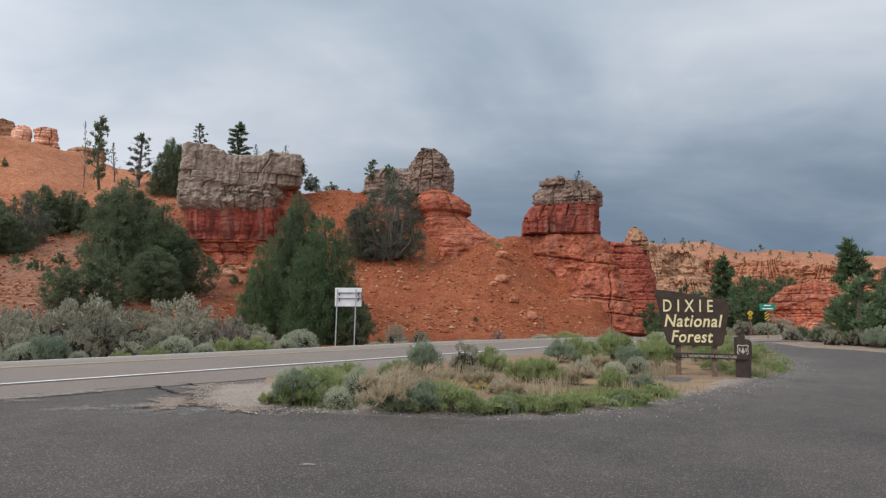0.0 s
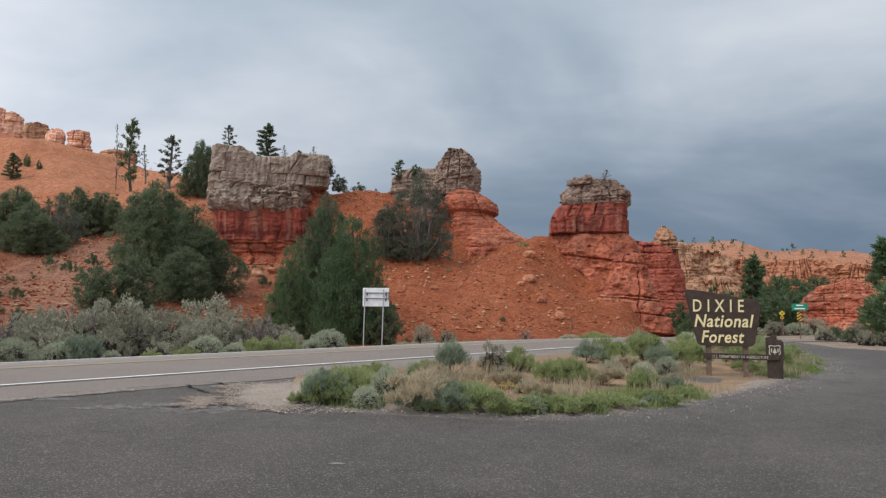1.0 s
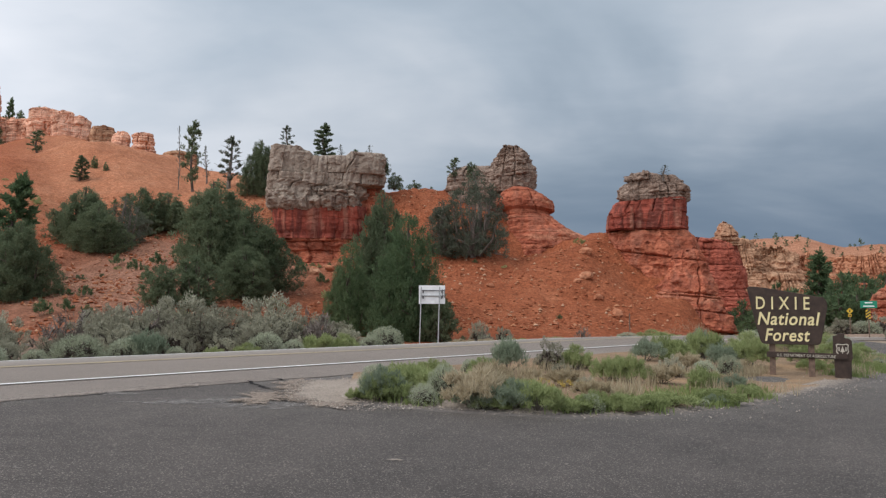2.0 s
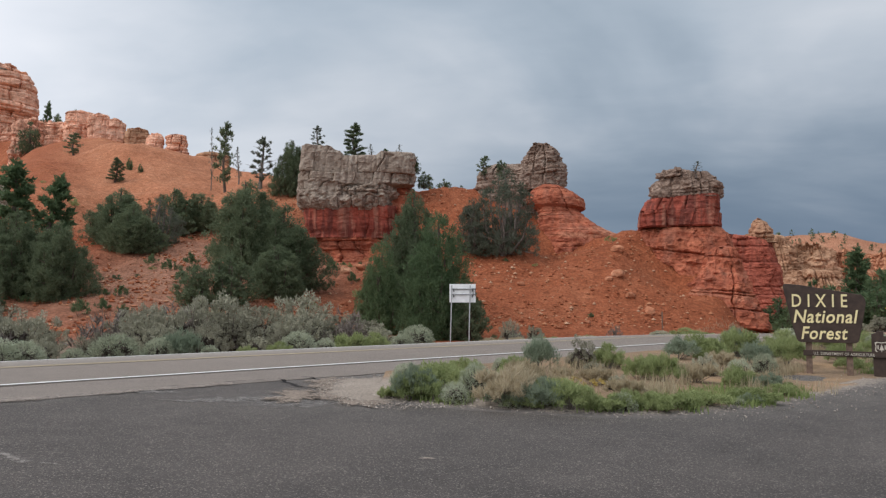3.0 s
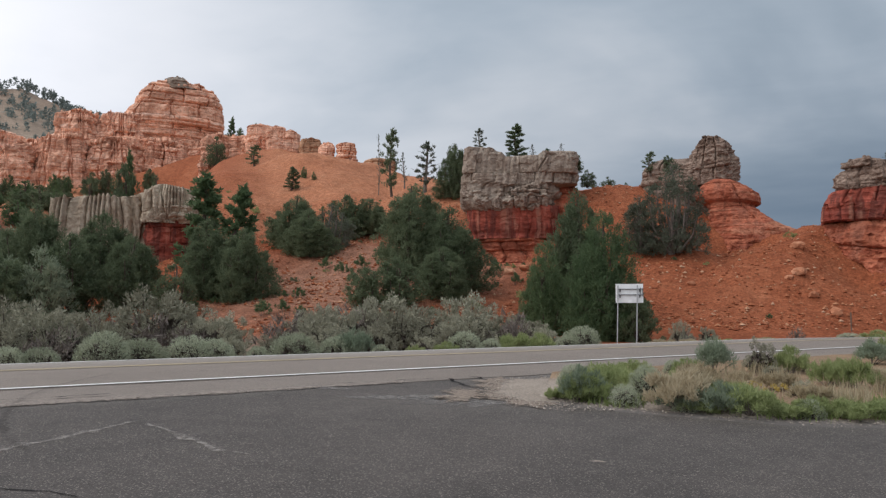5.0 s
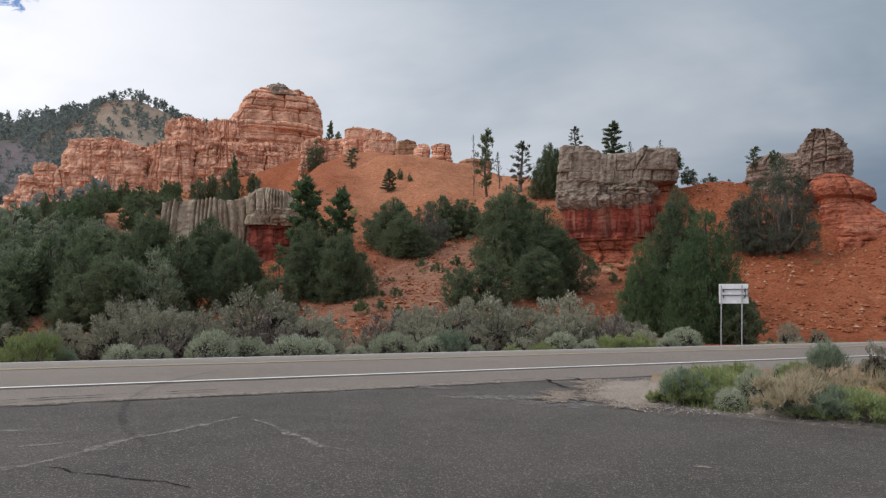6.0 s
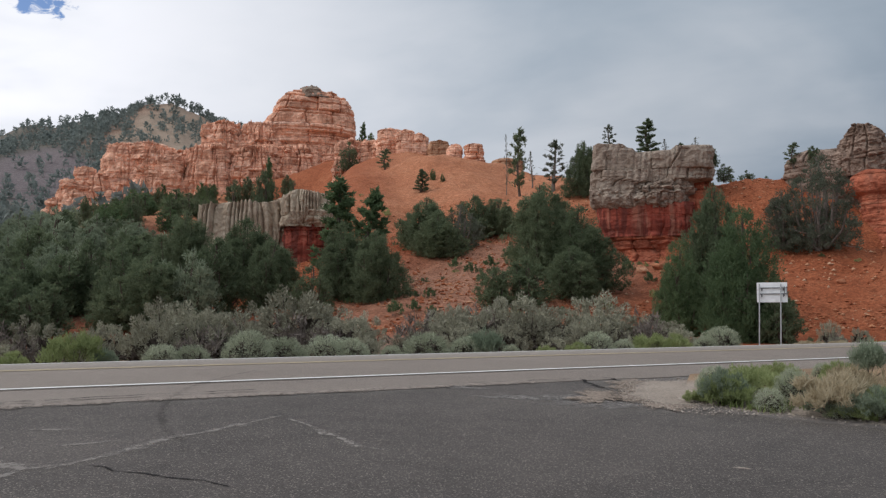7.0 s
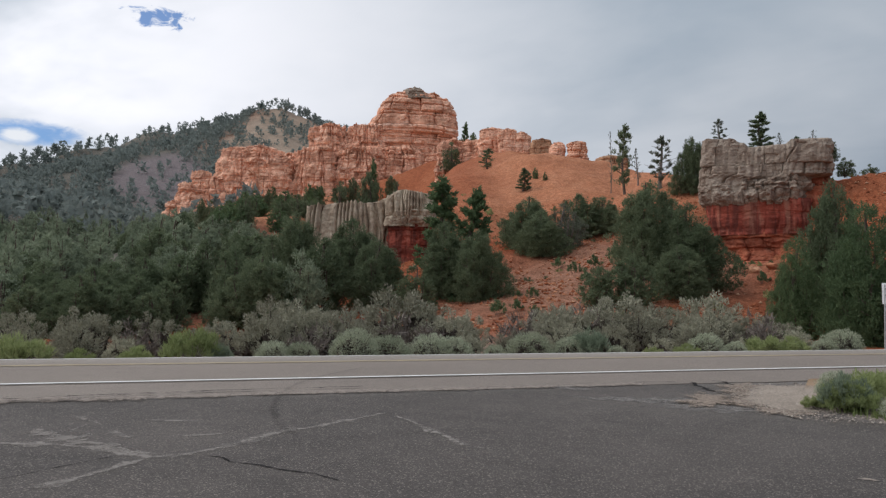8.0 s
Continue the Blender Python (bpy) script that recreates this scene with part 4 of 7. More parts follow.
# Red slab rock and tan cliffs beyond the bend.
b = formation("red_slab", 24, 80, 1, "low layered red rock slab beside the road bend")
crag("slab", 24, 80, M_RED, b, ((-1.0, -4.2, 6.4, 4.2), (1.2, -3.4, 5.2, 3.8), (2.9, -3.2, 4.2, 3.4), (3.5, -2.9, 3.7, 3.0), (4.6, -1.6, 2.6, 2.2)), ((-3, 3.6), (-2.2, 4.1), (-0.2, 4.5), (1.2, 4.9), (3, 4.3), (4, 3.3)), square=2.6, bed=0.55, ledge=0.24, joint=2.2, block=0.16, rough=0.5, jag=0.25, seed=351, label="ledges of red sandstone")
for i, (be, di, l, r, lo, h0, h1, qm) in enumerate([(14.6, 150, -5.5, 3.0, 0, 14.6, 14.2, M_TAN), (16.6, 156, -4.5, 4.5, 0, 13.6, 12.6, M_TAN), (18.6, 160, -5, 5, 0, 12.2, 11.4, M_FARTAN), (16.4, 140, -6, 5.5, -1, 7.4, 8.0, M_TAN),
                                                    (21.6, 190, -8, 9, 2, 13.6, 13.4, M_FARTAN), (25.6, 190, -9, 10, 1, 12.6, 11.6, M_FARTAN), (29.6, 180, -9, 10, 0, 11.0, 10.0, M_FARTAN), (21.5, 150, -9, 9, -1, 6.4, 6.0, M_RED)]):
    b = formation("tan_cliff", be, di, lo, "distant tan cliff with layered ledges", "cliffs beyond the bend")
    crag("cliff", be, di, qm, b, ((lo, l - 3.0, r + 3.0, 8.0), (lo + (h0 - lo) * 0.4, l - 1.2, r + 1.2, 6.0), (lo + (h0 - lo) * 0.75, l, r, 4.6), (max(h0, h1), l + 1.2, r - 1.2, 3.6)), ((l, h0), ((l + r) / 2, (h0 + h1) / 2 + 0.5), (r, h1)),
         square=2.5, bed=0.55, ledge=0.20, joint=1.4, block=0.16, rough=0.62, grain=1.7, flute=(0.8, 0.3), jag=0.9, seed=360 + i, around=240, up=100, slot=0.2)

# ---- parking lot ----
def build_lot():
    us = np.concatenate([np.linspace(-90, -14, 30)[:-1], np.linspace(-14, 40, 160)])
    ss = np.concatenate([np.linspace(-40, 0, 40)[:-1], np.linspace(0, 11.42, 60)])
    U, S = np.meshgrid(us, ss, indexing="ij")
    right = 37.0 + 1.2 * fbm(S * 0.4, 0 * S, 0 * S, 3, 3) + np.clip(S - 7, 0, 5) * 1.6
    U = np.where(U > 30, 30 + (U - 30) * (right - 30) / 10, U)
    S = S + np.where(S > 11.2, 0.05 * fbm(U * 0.8, 0 * U, 0 * U, 6, 3), 0)
    x, y = from_axes(U, S)
    z = lot_z(S) + 0.012 * fbm(x * 0.3, y * 0.3, 0 * x, 12, 3) - 0.012
    me = mesh_of("parking_lot", np.stack([x, y, z], -1).reshape(-1, 3), grid_faces(len(us), len(ss)), M_LOT)
    # Dust blown off the island lies on the asphalt round it.
    rim = np.interp(U, (8.1, 8.7, 9.5, 10.5, 12.7, 21.6, 26.6, 30.5, 33.0), (8.75, 7.2, 5.9, 5.15, 4.7, 4.6, 5.3, 7.4, 10.6))
    away = np.where(U < 8.1, np.hypot(U - 8.4, (S - 9.2) * 0.8), np.maximum(rim - S, 0))
    reach = np.interp(U, (7, 10, 14, 24, 34), (1.0, 0.4, 0.7, 1.8, 2.6))
    dust = 0.30 * np.exp(-away / reach) * (0.7 + 0.6 * fbm(x * 0.7, y * 0.7, 0 * x, 51, 3))
    dust = np.maximum(dust, 0.16 * smooth(S, 10.9, 11.4) * smooth(fbm(x * 0.5, y * 0.5, 0 * x, 52, 3), -0.3, 0.4))
    attr = me.attributes.new("dust", "FLOAT", "POINT")
    attr.data.foreach_set("value", np.clip(dust, 0, 1).astype(np.float32).ravel())
    tagged(new("parking_lot", me),
           "dark worn asphalt pull-out with cracks and pale chips", "pavement", kind="structure")


build_lot()

# ---- plants ----
def tube(points, radii, sides=6):
    """A tapered tube along a line of places."""
    points, radii = np.asarray(points, float), np.asarray(radii, float)
    along = np.gradient(points, axis=0)
    along /= np.linalg.norm(along, axis=1, keepdims=True) + 1e-9
    ref = np.where(np.abs(along[:, 2:3]) > 0.9, (1.0, 0, 0), (0, 0, 1.0))
    a = np.cross(along, ref)
    a /= np.linalg.norm(a, axis=1, keepdims=True) + 1e-9
    b = np.cross(along, a)
    th = np.linspace(0, 2 * np.pi, sides, endpoint=False)
    v = points[:, None] + radii[:, None, None] * (np.cos(th)[None, :, None] * a[:, None] + np.sin(th)[None, :, None] * b[:, None])
    return v.reshape(-1, 3), grid_faces(len(points), sides, True)


def joined(pieces):
    verts, faces, n = [], [], 0
    for v, f in pieces:
        verts.append(v)
        faces.append(f + n)
        n += len(v)
    return np.concatenate(verts), np.concatenate(faces)


def sprays(rng, centres, radius, per, size, rise=0.3, slim=0.42, flat=0.7, out=None, shell=0.45, face=0.0):
    """Leaf sprays: small folded blades round the centres. rise: how much they point up; out: a direction for each centre."""
    n = len(centres) * per
    c = np.repeat(centres, per, 0)
    rad = np.repeat(np.broadcast_to(radius, len(centres)), per)
    off = rng.normal(size=(n, 3))
    off /= np.linalg.norm(off, axis=1, keepdims=True)
    way = off.copy()
    off *= (rng.random((n, 1)) ** shell) * rad[:, None]
    off[:, 2] *= flat
    d = off / (rad[:, None] + 1e-9) + rng.normal(size=(n, 3)) * 0.55 + (0, 0, rise)
    if out is not None:
        d = d + np.repeat(out, per, 0)
    d /= np.linalg.norm(d, axis=1, keepdims=True) + 1e-9
    side = np.cross(d, rng.normal(size=(n, 3)) * (1 - face) + (way + (0, 0, 0.3)) * face * 1.7)
    side /= np.linalg.norm(side, axis=1, keepdims=True) + 1e-9
    ln = size * (0.6 + 0.8 * rng.random((n, 1)))
    wd = ln * slim
    p = c + off
    bend = np.cross(side, d) * ln * 0.15
    v = np.stack([p - d * ln * 0.45 + side * wd * 0.6, p - d * ln * 0.45 - side * wd * 0.6 + bend, p + d * ln * 0.55 + bend * rng.normal(size=(n, 1))], 1)
    return v.reshape(-1, 3), np.arange(n * 3).reshape(-1, 3)


def envelope(kind, h):
    """Reach of the limbs from foot to tip."""
    if kind == "fir":
        return np.power(np.clip(1.02 - h, 0, 1), 0.62) * np.clip(0.6 + h * 3, 0, 1)
    return np.power(np.clip(1.02 - h, 0, 1), 0.6) * np.clip((h - 0.05) * 2.6, 0.0, 1)


def tree_shape(kind, seed, clumps, per, card, leaf, bark, sparse=0.0, width=0.38, leaders=7, puff=0.036):
    """A tree one metre high, scaled where it is planted: a trunk with limbs, and a crown of many sprays.
    Bushy trees carry several leaders, each with a pointed crown of its own, which give a ragged outline."""
    rng = np.random.default_rng(seed)
    zs = np.linspace(-0.03, 0.94, 9)
    wob = np.stack([0.035 * np.sin(zs * 5 + seed), 0.03 * np.cos(zs * 4.1 + seed * 2), zs], 1)
    pieces = [tube(wob, 0.030 * (1.02 - zs) ** 0.8 + 0.003, 7)]
    lo = {"juniper": 0.02, "cone": 0.0, "fir": 0.08, "pine": 0.14}.get(kind, 0.15)
    cs, outs = [], []
    if kind in ("juniper", "cone"):
        # Each leader: where it stands, how high its tip reaches, how wide it is.
        spots = [(0.0, 0.0, 0.04, 0.94 if kind == "juniper" else 1.0, width * (0.62 if kind == "juniper" else 0.86))]
        for i in range(leaders * 2):
            a = i * 2.4 + rng.random() * 0.9
            ring = rng.random()
            if kind == "cone":
                d = width * (0.25 + 0.5 * ring)
                tip = np.clip(1.06 - 0.95 * d / width + 0.08 * rng.normal(), 0.25, 0.95)
            else:
                d = width * (0.30 + 0.52 * ring)
                tip = np.clip((1.02 - 0.62 * (d / width) ** 1.6) * (0.68 + 0.36 * rng.random()), 0.25, 0.98)
            spots.append((math.cos(a) * d, math.sin(a) * d, max(0.0, tip - 0.62 - 0.25 * rng.random()), tip, width * (0.30 + 0.20 * rng.random())))
        share = np.array([(t1 - t0) * wd for _, _, t0, t1, wd in spots])
        for (px, py, t0, t1, wd), n in zip(spots, (clumps * share / share.sum()).astype(int) + 4):
            h = rng.random(n) ** 0.9
            a = rng.random(n) * 2 * np.pi
            shape = np.power(h + 0.04, 0.30) * np.power(1.0 - h, 0.48) * 1.42
            lump = 1 + 0.55 * fbm(np.cos(a) * 2.4 + px * 9, np.sin(a) * 2.4 + py * 9, h * 5.0, seed, 3)
            rad = wd * shape * lump * np.where(rng.random(n) < 0.75, 0.75 + 0.35 * rng.random(n), 0.2 + 0.5 * rng.random(n))
            z = t0 + h * (t1 - t0)
            cs.append(np.stack([px + np.cos(a) * rad, py + np.sin(a) * rad, np.maximum(z - 0.10 * rad, 0.02)], 1))
            outs.append(np.stack([np.cos(a), np.sin(a), 0 * a + 1.1], 1) * 0.6)
            low = np.array([px * 0.2, py * 0.2, max(0.03, t0 * 0.6)])
            pieces.append(tube([low, np.array([px * 0.8, py * 0.8, (t0 + t1) * 0.45]), np.array([px, py, t1 - 0.04])], [0.014, 0.010, 0.003], 5))
            for j in range(5):
                e = cs[-1][rng.integers(n)]
                m = np.array([px * 0.9, py * 0.9, max(0.04, e[2] - 0.06)])
                pieces.append(tube([m, (m + e) / 2 + (0, 0, -0.008), e], [0.006, 0.004, 0.0015], 3))
        pieces = [(q, f if f.shape[1] == 3 else np.concatenate([f[:, :3], f[:, (0, 2, 3)]])) for q, f in pieces]
        centres, outd = np.concatenate(cs), np.concatenate(outs)
        if sparse:
            keep = fbm(centres[:, 0] * 7, centres[:, 1] * 7, centres[:, 2] * 8, seed + 5, 2) > sparse - 0.35
            centres, outd = centres[keep], outd[keep]
        crown = sprays(rng, centres, puff * (0.7 + 0.7 * rng.random(len(centres))), per, card, 0.55, 0.34, 1.15, outd, 0.42, 0.1)
        return joined(pieces), crown, bark, leaf
    nl = 26 if kind != "fir" else 34
    for i in range(nl):
        h = lo + (0.93 - lo) * (i + rng.random()) / nl
        a = i * 2.4 + rng.random() * 0.8
        r = width * envelope(kind, np.array(h + 0.04)) * (0.6 + 0.6 * rng.random())
        start = np.array([np.interp(h, zs, wob[:, 0]), np.interp(h, zs, wob[:, 1]), h])
        rise = 0.10 if kind in ("fir",) else 0.30
        end = start + (math.cos(a) * r, math.sin(a) * r, rise * r + 0.02)
        midp = (start + end) / 2 + (0, 0, -0.04 * r) + rng.normal(size=3) * 0.01
        pieces.append(tube([start, midp, end], [0.010 * (1.1 - h), 0.007 * (1.1 - h), 0.002], 4))
        # Foliage sits along the outer part of the limb.
        n = max(2, int(clumps / nl * (0.4 + 1.2 * rng.random())))
        if rng.random() < sparse * 0.5:
            n = 1
        f = 0.35 + 0.68 * rng.random(n)[:, None] ** 0.8
        c = start + (end - start) * f + rng.normal(size=(n, 3)) * (0.022, 0.022, 0.012)
        cs.append(c)
        outs.append(np.tile((math.cos(a) * 0.6, math.sin(a) * 0.6, 0.25), (n, 1)))
    cs.append(np.stack([0 * np.arange(6.0) + wob[-1, 0], 0 * np.arange(6.0) + wob[-1, 1], np.linspace(0.9, 0.985, 6)], 1))
    outs.append(np.tile((0.0, 0.0, 1.0), (6, 1)))
    centres = np.concatenate(cs)
    crown = sprays(rng, centres, puff * 0.9 * (0.6 + 0.7 * rng.random(len(centres))), per, card, 0.35, 0.40, 0.75, np.concatenate(outs), 0.42, 0.2)
    return joined(pieces), crown, bark, leaf


TREES = {}


def tree_meshes(key, *args, **kw):
    (tv, tf), (cv, cf), bark, leaf = tree_shape(*args, **kw)
    TREES[key] = (mesh_of("trunk", tv, tf, bark), mesh_of("crown", cv, cf, leaf, False))


tree_meshes("juniper", "juniper", 3, 1350, 36, 0.021, M_JUNIPER, M_BARK, leaders=7, puff=0.038)
tree_meshes("juniper_b", "juniper", 8, 1350, 36, 0.021, M_JUNIPER, M_BARK, leaders=9, puff=0.038)
tree_meshes("cedar", "cone", 15, 1700, 36, 0.019, M_FIR, M_BARK, leaders=10, puff=0.036)
tree_meshes("pinyon", "juniper", 21, 640, 34, 0.020, M_PINYON, M_TWIG, sparse=0.16, leaders=8)
tree_meshes("scrub", "juniper", 27, 300, 20, 0.042, M_JUNIPER, M_BARK, leaders=4, puff=0.05)
tree_meshes("scrub_b", "juniper", 29, 280, 20, 0.042, M_JUNIPER, M_BARK, sparse=0.25, leaders=5, puff=0.05)
tree_meshes("speck", "juniper", 39, 130, 14, 0.07, M_FIR, M_BARK, leaders=3, puff=0.06)
# Junipers of the woods carry the haze-paled leaf colour.
tree_meshes("wood_a", "juniper", 51, 300, 20, 0.042, M_HAZED, M_BARK, leaders=5, puff=0.05)
tree_meshes("wood_b", "cone", 53, 300, 20, 0.042, M_HAZED, M_BARK, width=0.34, leaders=4, puff=0.05)
tree_meshes("wood_s", "juniper", 55, 130, 14, 0.07, M_HAZED, M_BARK, leaders=3, puff=0.06)
tree_meshes("pine", "pine", 31, 110, 20, 0.042, M_JUNIPER, M_BARK, sparse=0.30, width=0.34, puff=0.058)
tree_meshes("pine_b", "pine", 33, 80, 16, 0.042, M_PINYON, M_TWIG, sparse=0.5, width=0.34, puff=0.044)
tree_meshes("spindle", "fir", 37, 230, 20, 0.040, M_FIR, M_BARK, width=0.25, puff=0.045)
tree_meshes("fir", "fir", 5, 300, 24, 0.035, M_JUNIPER, M_BARK, width=0.30, puff=0.05)
tree_meshes("snag", "pine", 41, 30, 8, 0.034, M_PINYON, M_TWIG, sparse=1.0, width=0.30)


def plant(key, bearing, dist, top, width, label, category="tree", foot=None, turn=None, name=None, group=""):
    """Sets a tree at a bearing and distance from the lay-by. top: height of its tip above the lot."""
    x, y = dist * math.sin(radians(bearing)), dist * math.cos(radians(bearing))
    z = land_at(x, y) - 0.15 if foot is None else foot
    h = max(top - z, width * 0.9)
    name = name or {"fir": "fir_tree", "fir_b": "fir_tree", "spindle": "fir_tree", "pine": "pine_tree", "pine_b": "pine_tree", "snag": "dead_tree", "pinyon": "pinyon_tree"}.get(key, "juniper_tree")
    ob = empty(name, x, y, z, label, category, group)
    base = {"fir": 0.56, "fir_b": 0.56, "pine": 0.55, "pine_b": 0.6, "spindle": 0.46, "snag": 0.5}.get(key, 0.72)
    k = width / base
    turn = bearing * 37 if turn is None else turn
    ob.matrix_basis = Matrix.Translation((x, y, z)) @ pose(0, 0, 0, 0, 0, turn) @ Matrix.Diagonal((k, k, h, 1))
    for me in TREES[key]:
        p = new(me.name, me)
        p.parent = ob
    return ob


J, FI, PI = "dark green juniper on the red slope", "dense green cedar tree beside the road", "tall open pine on the hill crest"
# The dark trees between the road and the buttes.
plant("juniper", -21.7, 55, 10.7, 5.4, "broad dark green juniper with a high crown")
plant("juniper_b", -19.3, 54, 9.0, 5.4, "wide dark green juniper reaching the ground")
plant("juniper", -19.7, 50, 5.4, 3.8, "low spreading juniper at the foot of the slope", turn=250)
plant("scrub", -25.2, 47, 3.6, 2.8, "low green juniper among the sagebrush", turn=60)
plant("juniper", -10.2, 49, 9.4, 4.0, "dense rounded dark green cedar tree beside the road", name="cedar_tree", turn=120)
plant("cedar", -8.4, 43.5, 6.9, 4.2, "bright green cone-shaped cedar tree behind the road sign", turn=140, name="cedar_tree")
plant("cedar", -12.5, 45, 5.5, 2.8, FI, turn=70, name="cedar_tree")
plant("scrub", -6.3, 42.5, 3.0, 2.4, "low green cedar behind the road sign", name="cedar_tree")
plant("pinyon", -3.6, 63, 13.2, 6.0, "grey-green pinyon with bare branches on the slope")
plant("pinyon", -5.9, 63.5, 10.8, 4.0, "half-dead pinyon with bare grey twigs", turn=100)
plant("scrub", -23.0, 47, 4.2, 3.4, "low green juniper among the sagebrush")
plant("juniper", -30.0, 72, 12.2, 4.6, J)
plant("juniper_b", -29.2, 69, 10.6, 4.6, "broad dark juniper in the gully", turn=15)
plant("pinyon", -27.6, 71, 11.4, 3.8, "grey-green pinyon in the gully")
plant("scrub", -26.6, 77, 13.0, 4.4, J)
plant("juniper_b", -24.9, 78, 12.9, 4.2, J)
plant("scrub_b", -31.3, 74, 11.0, 3.0, J)
plant("spindle", -36.3, 61, 11.9, 4.4, "tall ragged fir beside the fluted butte")
plant("spindle", -34.0, 59, 10.8, 3.6, "slim ragged fir beside the fluted butte", turn=200)
plant("juniper", -33.6, 52, 7.2, 3.7, "dark juniper in front of the orange hill")
plant("juniper_b", -36.0, 54, 8.0, 3.8, "dark juniper in front of the orange hill")
plant("juniper", -46.8, 60, 9.2, 4.6, "tall dark juniper at the edge of the woods", turn=30)
plant("juniper_b", -42.6, 58, 8.6, 4.6, "dark juniper in front of the fluted butte", turn=120)
plant("juniper", -41.0, 53, 6.6, 4.2, "dark juniper in front of the fluted butte", turn=80)
plant("scrub", -44.6, 52, 6.4, 4.0, "low dark juniper at the edge of the woods")
plant("scrub_b", -38.2, 50, 4.6, 3.0, "low dark juniper below the red band")
for be, di, top, wi in [(14.4, 66, 2.8, 2.6), (15.5, 70, 3.2, 3.0), (13.7, 63, 1.9, 1.8), (16.4, 74, 3.4, 3.4), (15.0, 61, 1.9, 2.0)]:
    plant("speck", be, di, top, wi, "low juniper at the foot of the red wall", group="junipers below the red wall")
# Open trees along the crests.
for key, be, di, top, wi in [("pine", -23.4, 95, 23.6, 3.0), ("snag", -22.5, 100, 21.8, 1.6), ("pine_b", -20.9, 92, 21.4, 4.4), ("juniper", -18.9, 88, 20.6, 3.8),
                             ("snag", -24.3, 97, 23.4, 0.9), ("scrub_b", -35.6, 172, 38.6, 4.8), ("pine", -33.0, 138, 30.0, 3.4), ("fir", -30.4, 99, 19.5, 2.3), ("scrub", -39.9, 183, 32.8, 3.6), ("scrub_b", -43.5, 181, 31.0, 5.0), ("scrub", -42.6, 182, 32.0, 4.0),
                             ("speck", -29.6, 103, 20.3, 0.9), ("speck", -28.9, 101, 19.3, 0.7), ("spindle", -34.6, 190, 47.0, 2.6), ("spindle", -33.0, 172, 41.6, 1.6),
                             ("scrub", -34.0, 185, 43.5, 3.4), ("scrub_b", -39.5, 120, 21.4, 4.0), ("scrub", -41.5, 118, 22.4, 5.0), ("scrub_b", -43.5, 112, 19.6, 5.0), ("spindle", -41.2, 121, 24.8, 2.2)]:
    plant(key, be, di, top, wi, PI if key.startswith("pine") else ("bare dead tree on the hill crest" if key == "snag" else "small dark tree on the orange hillside"), group="trees on the crests")
# Small trees rooted on the rocks.
for key, be, di, foot, top, wi in [("pine_b", -17.0, 74.5, 16.2, 18.9, 2.2), ("fir", -14.4, 74.5, 15.8, 19.3, 2.5), ("snag", -13.2, 75, 15.7, 17.4, 1.2), ("spindle", -12.2, 75, 15.7, 17.0, 1.1),
                                   ("snag", -11.2, 75, 15.6, 17.4, 1.2), ("scrub", -10.2, 76, 15.0, 16.6, 1.6), ("pine", -5.1, 77, 14.6, 16.7, 1.6), ("scrub", -3.9, 77, 14.6, 16.3, 1.5),
                                   ("snag", 9.6, 65.3, 12.3, 13.1, 1.4), ("scrub_b", -8.0, 80.5, 13.7, 15.1, 1.6), ("scrub_b", -9.4, 79, 14.0, 15.6, 1.8)]:
    plant(key, be, di, top, wi, "small tree rooted on top of the rock", foot=foot - 0.2, group="trees rooted on rock")
# Trees beyond the bend.
plant("spindle", 27.1, 58, 6.6, 3.8, "dark conifer beside the road bend")
plant("juniper", 29.6, 50, 5.0, 3.4, "dark green juniper beside the side road")
plant("juniper_b", 31.5, 48, 6.4, 5.0, "dark green juniper beside the side road", turn=10)
plant("speck", 27.4, 46, 3.2, 4.2, "low green juniper beside the side road")
plant("spindle", 19.2, 95, 8.4, 4.6, "dark pine beyond the road bend", turn=40)
for be, di, top, wi in [(20.6, 92, 6.2, 4.6), (21.8, 90, 5.6, 4.2), (22.9, 94, 6.0, 5.0), (19.9, 88, 4.0, 4.0), (22.2, 86, 3.4, 4.6), (17.6, 95, 4.6, 4.4), (16.6, 92, 5.2, 3.2), (23.3, 100, 4.0, 5.0), (18.6, 90, 3.6, 4.0), (24.6, 92, 4.4, 3.4), (19.4, 84, 3.6, 4.0), (20.4, 82, 3.6, 4.2), (21.4, 83, 3.8, 4.4), (21.0, 96, 6.4, 4.0), (22.4, 97, 5.6, 4.4), (17.9, 86, 3.8, 3.6), (23.0, 84, 3.2, 3.8), (18.9, 97, 6.0, 4.0)]:
    plant("speck", be, di, top, wi, "dark juniper beyond the road bend", group="trees beyond the bend")
rng = np.random.default_rng(70)
for i in range(26):
    be, di = 13 + 15 * rng.random(), 125 + 75 * rng.random()
    x, y = di * math.sin(radians(be)), di * math.cos(radians(be))
    plant("speck", be, di, land_at(x, y) + 1.8 + 1.8 * rng.random(), 1.6 + 1.4 * rng.random(), "small dark tree below the tan cliffs", group="trees below the tan cliffs")
# The edge of the woods to the west.
rng = np.random.default_rng(77)
for i in range(72):
    be = -44.0 - 26.0 * rng.random()
    di = 49 + 75 * rng.random() ** 1.5
    if (be > -49 and di > 66) or (be > -54 and di > 80):
        continue
    x, y = di * math.sin(radians(be)), di * math.cos(radians(be))
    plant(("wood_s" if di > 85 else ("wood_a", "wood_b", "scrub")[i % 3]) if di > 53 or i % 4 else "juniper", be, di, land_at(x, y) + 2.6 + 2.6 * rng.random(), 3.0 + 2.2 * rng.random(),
          "dark green juniper in the woods", group="woods west of the butte", turn=360 * rng.random())

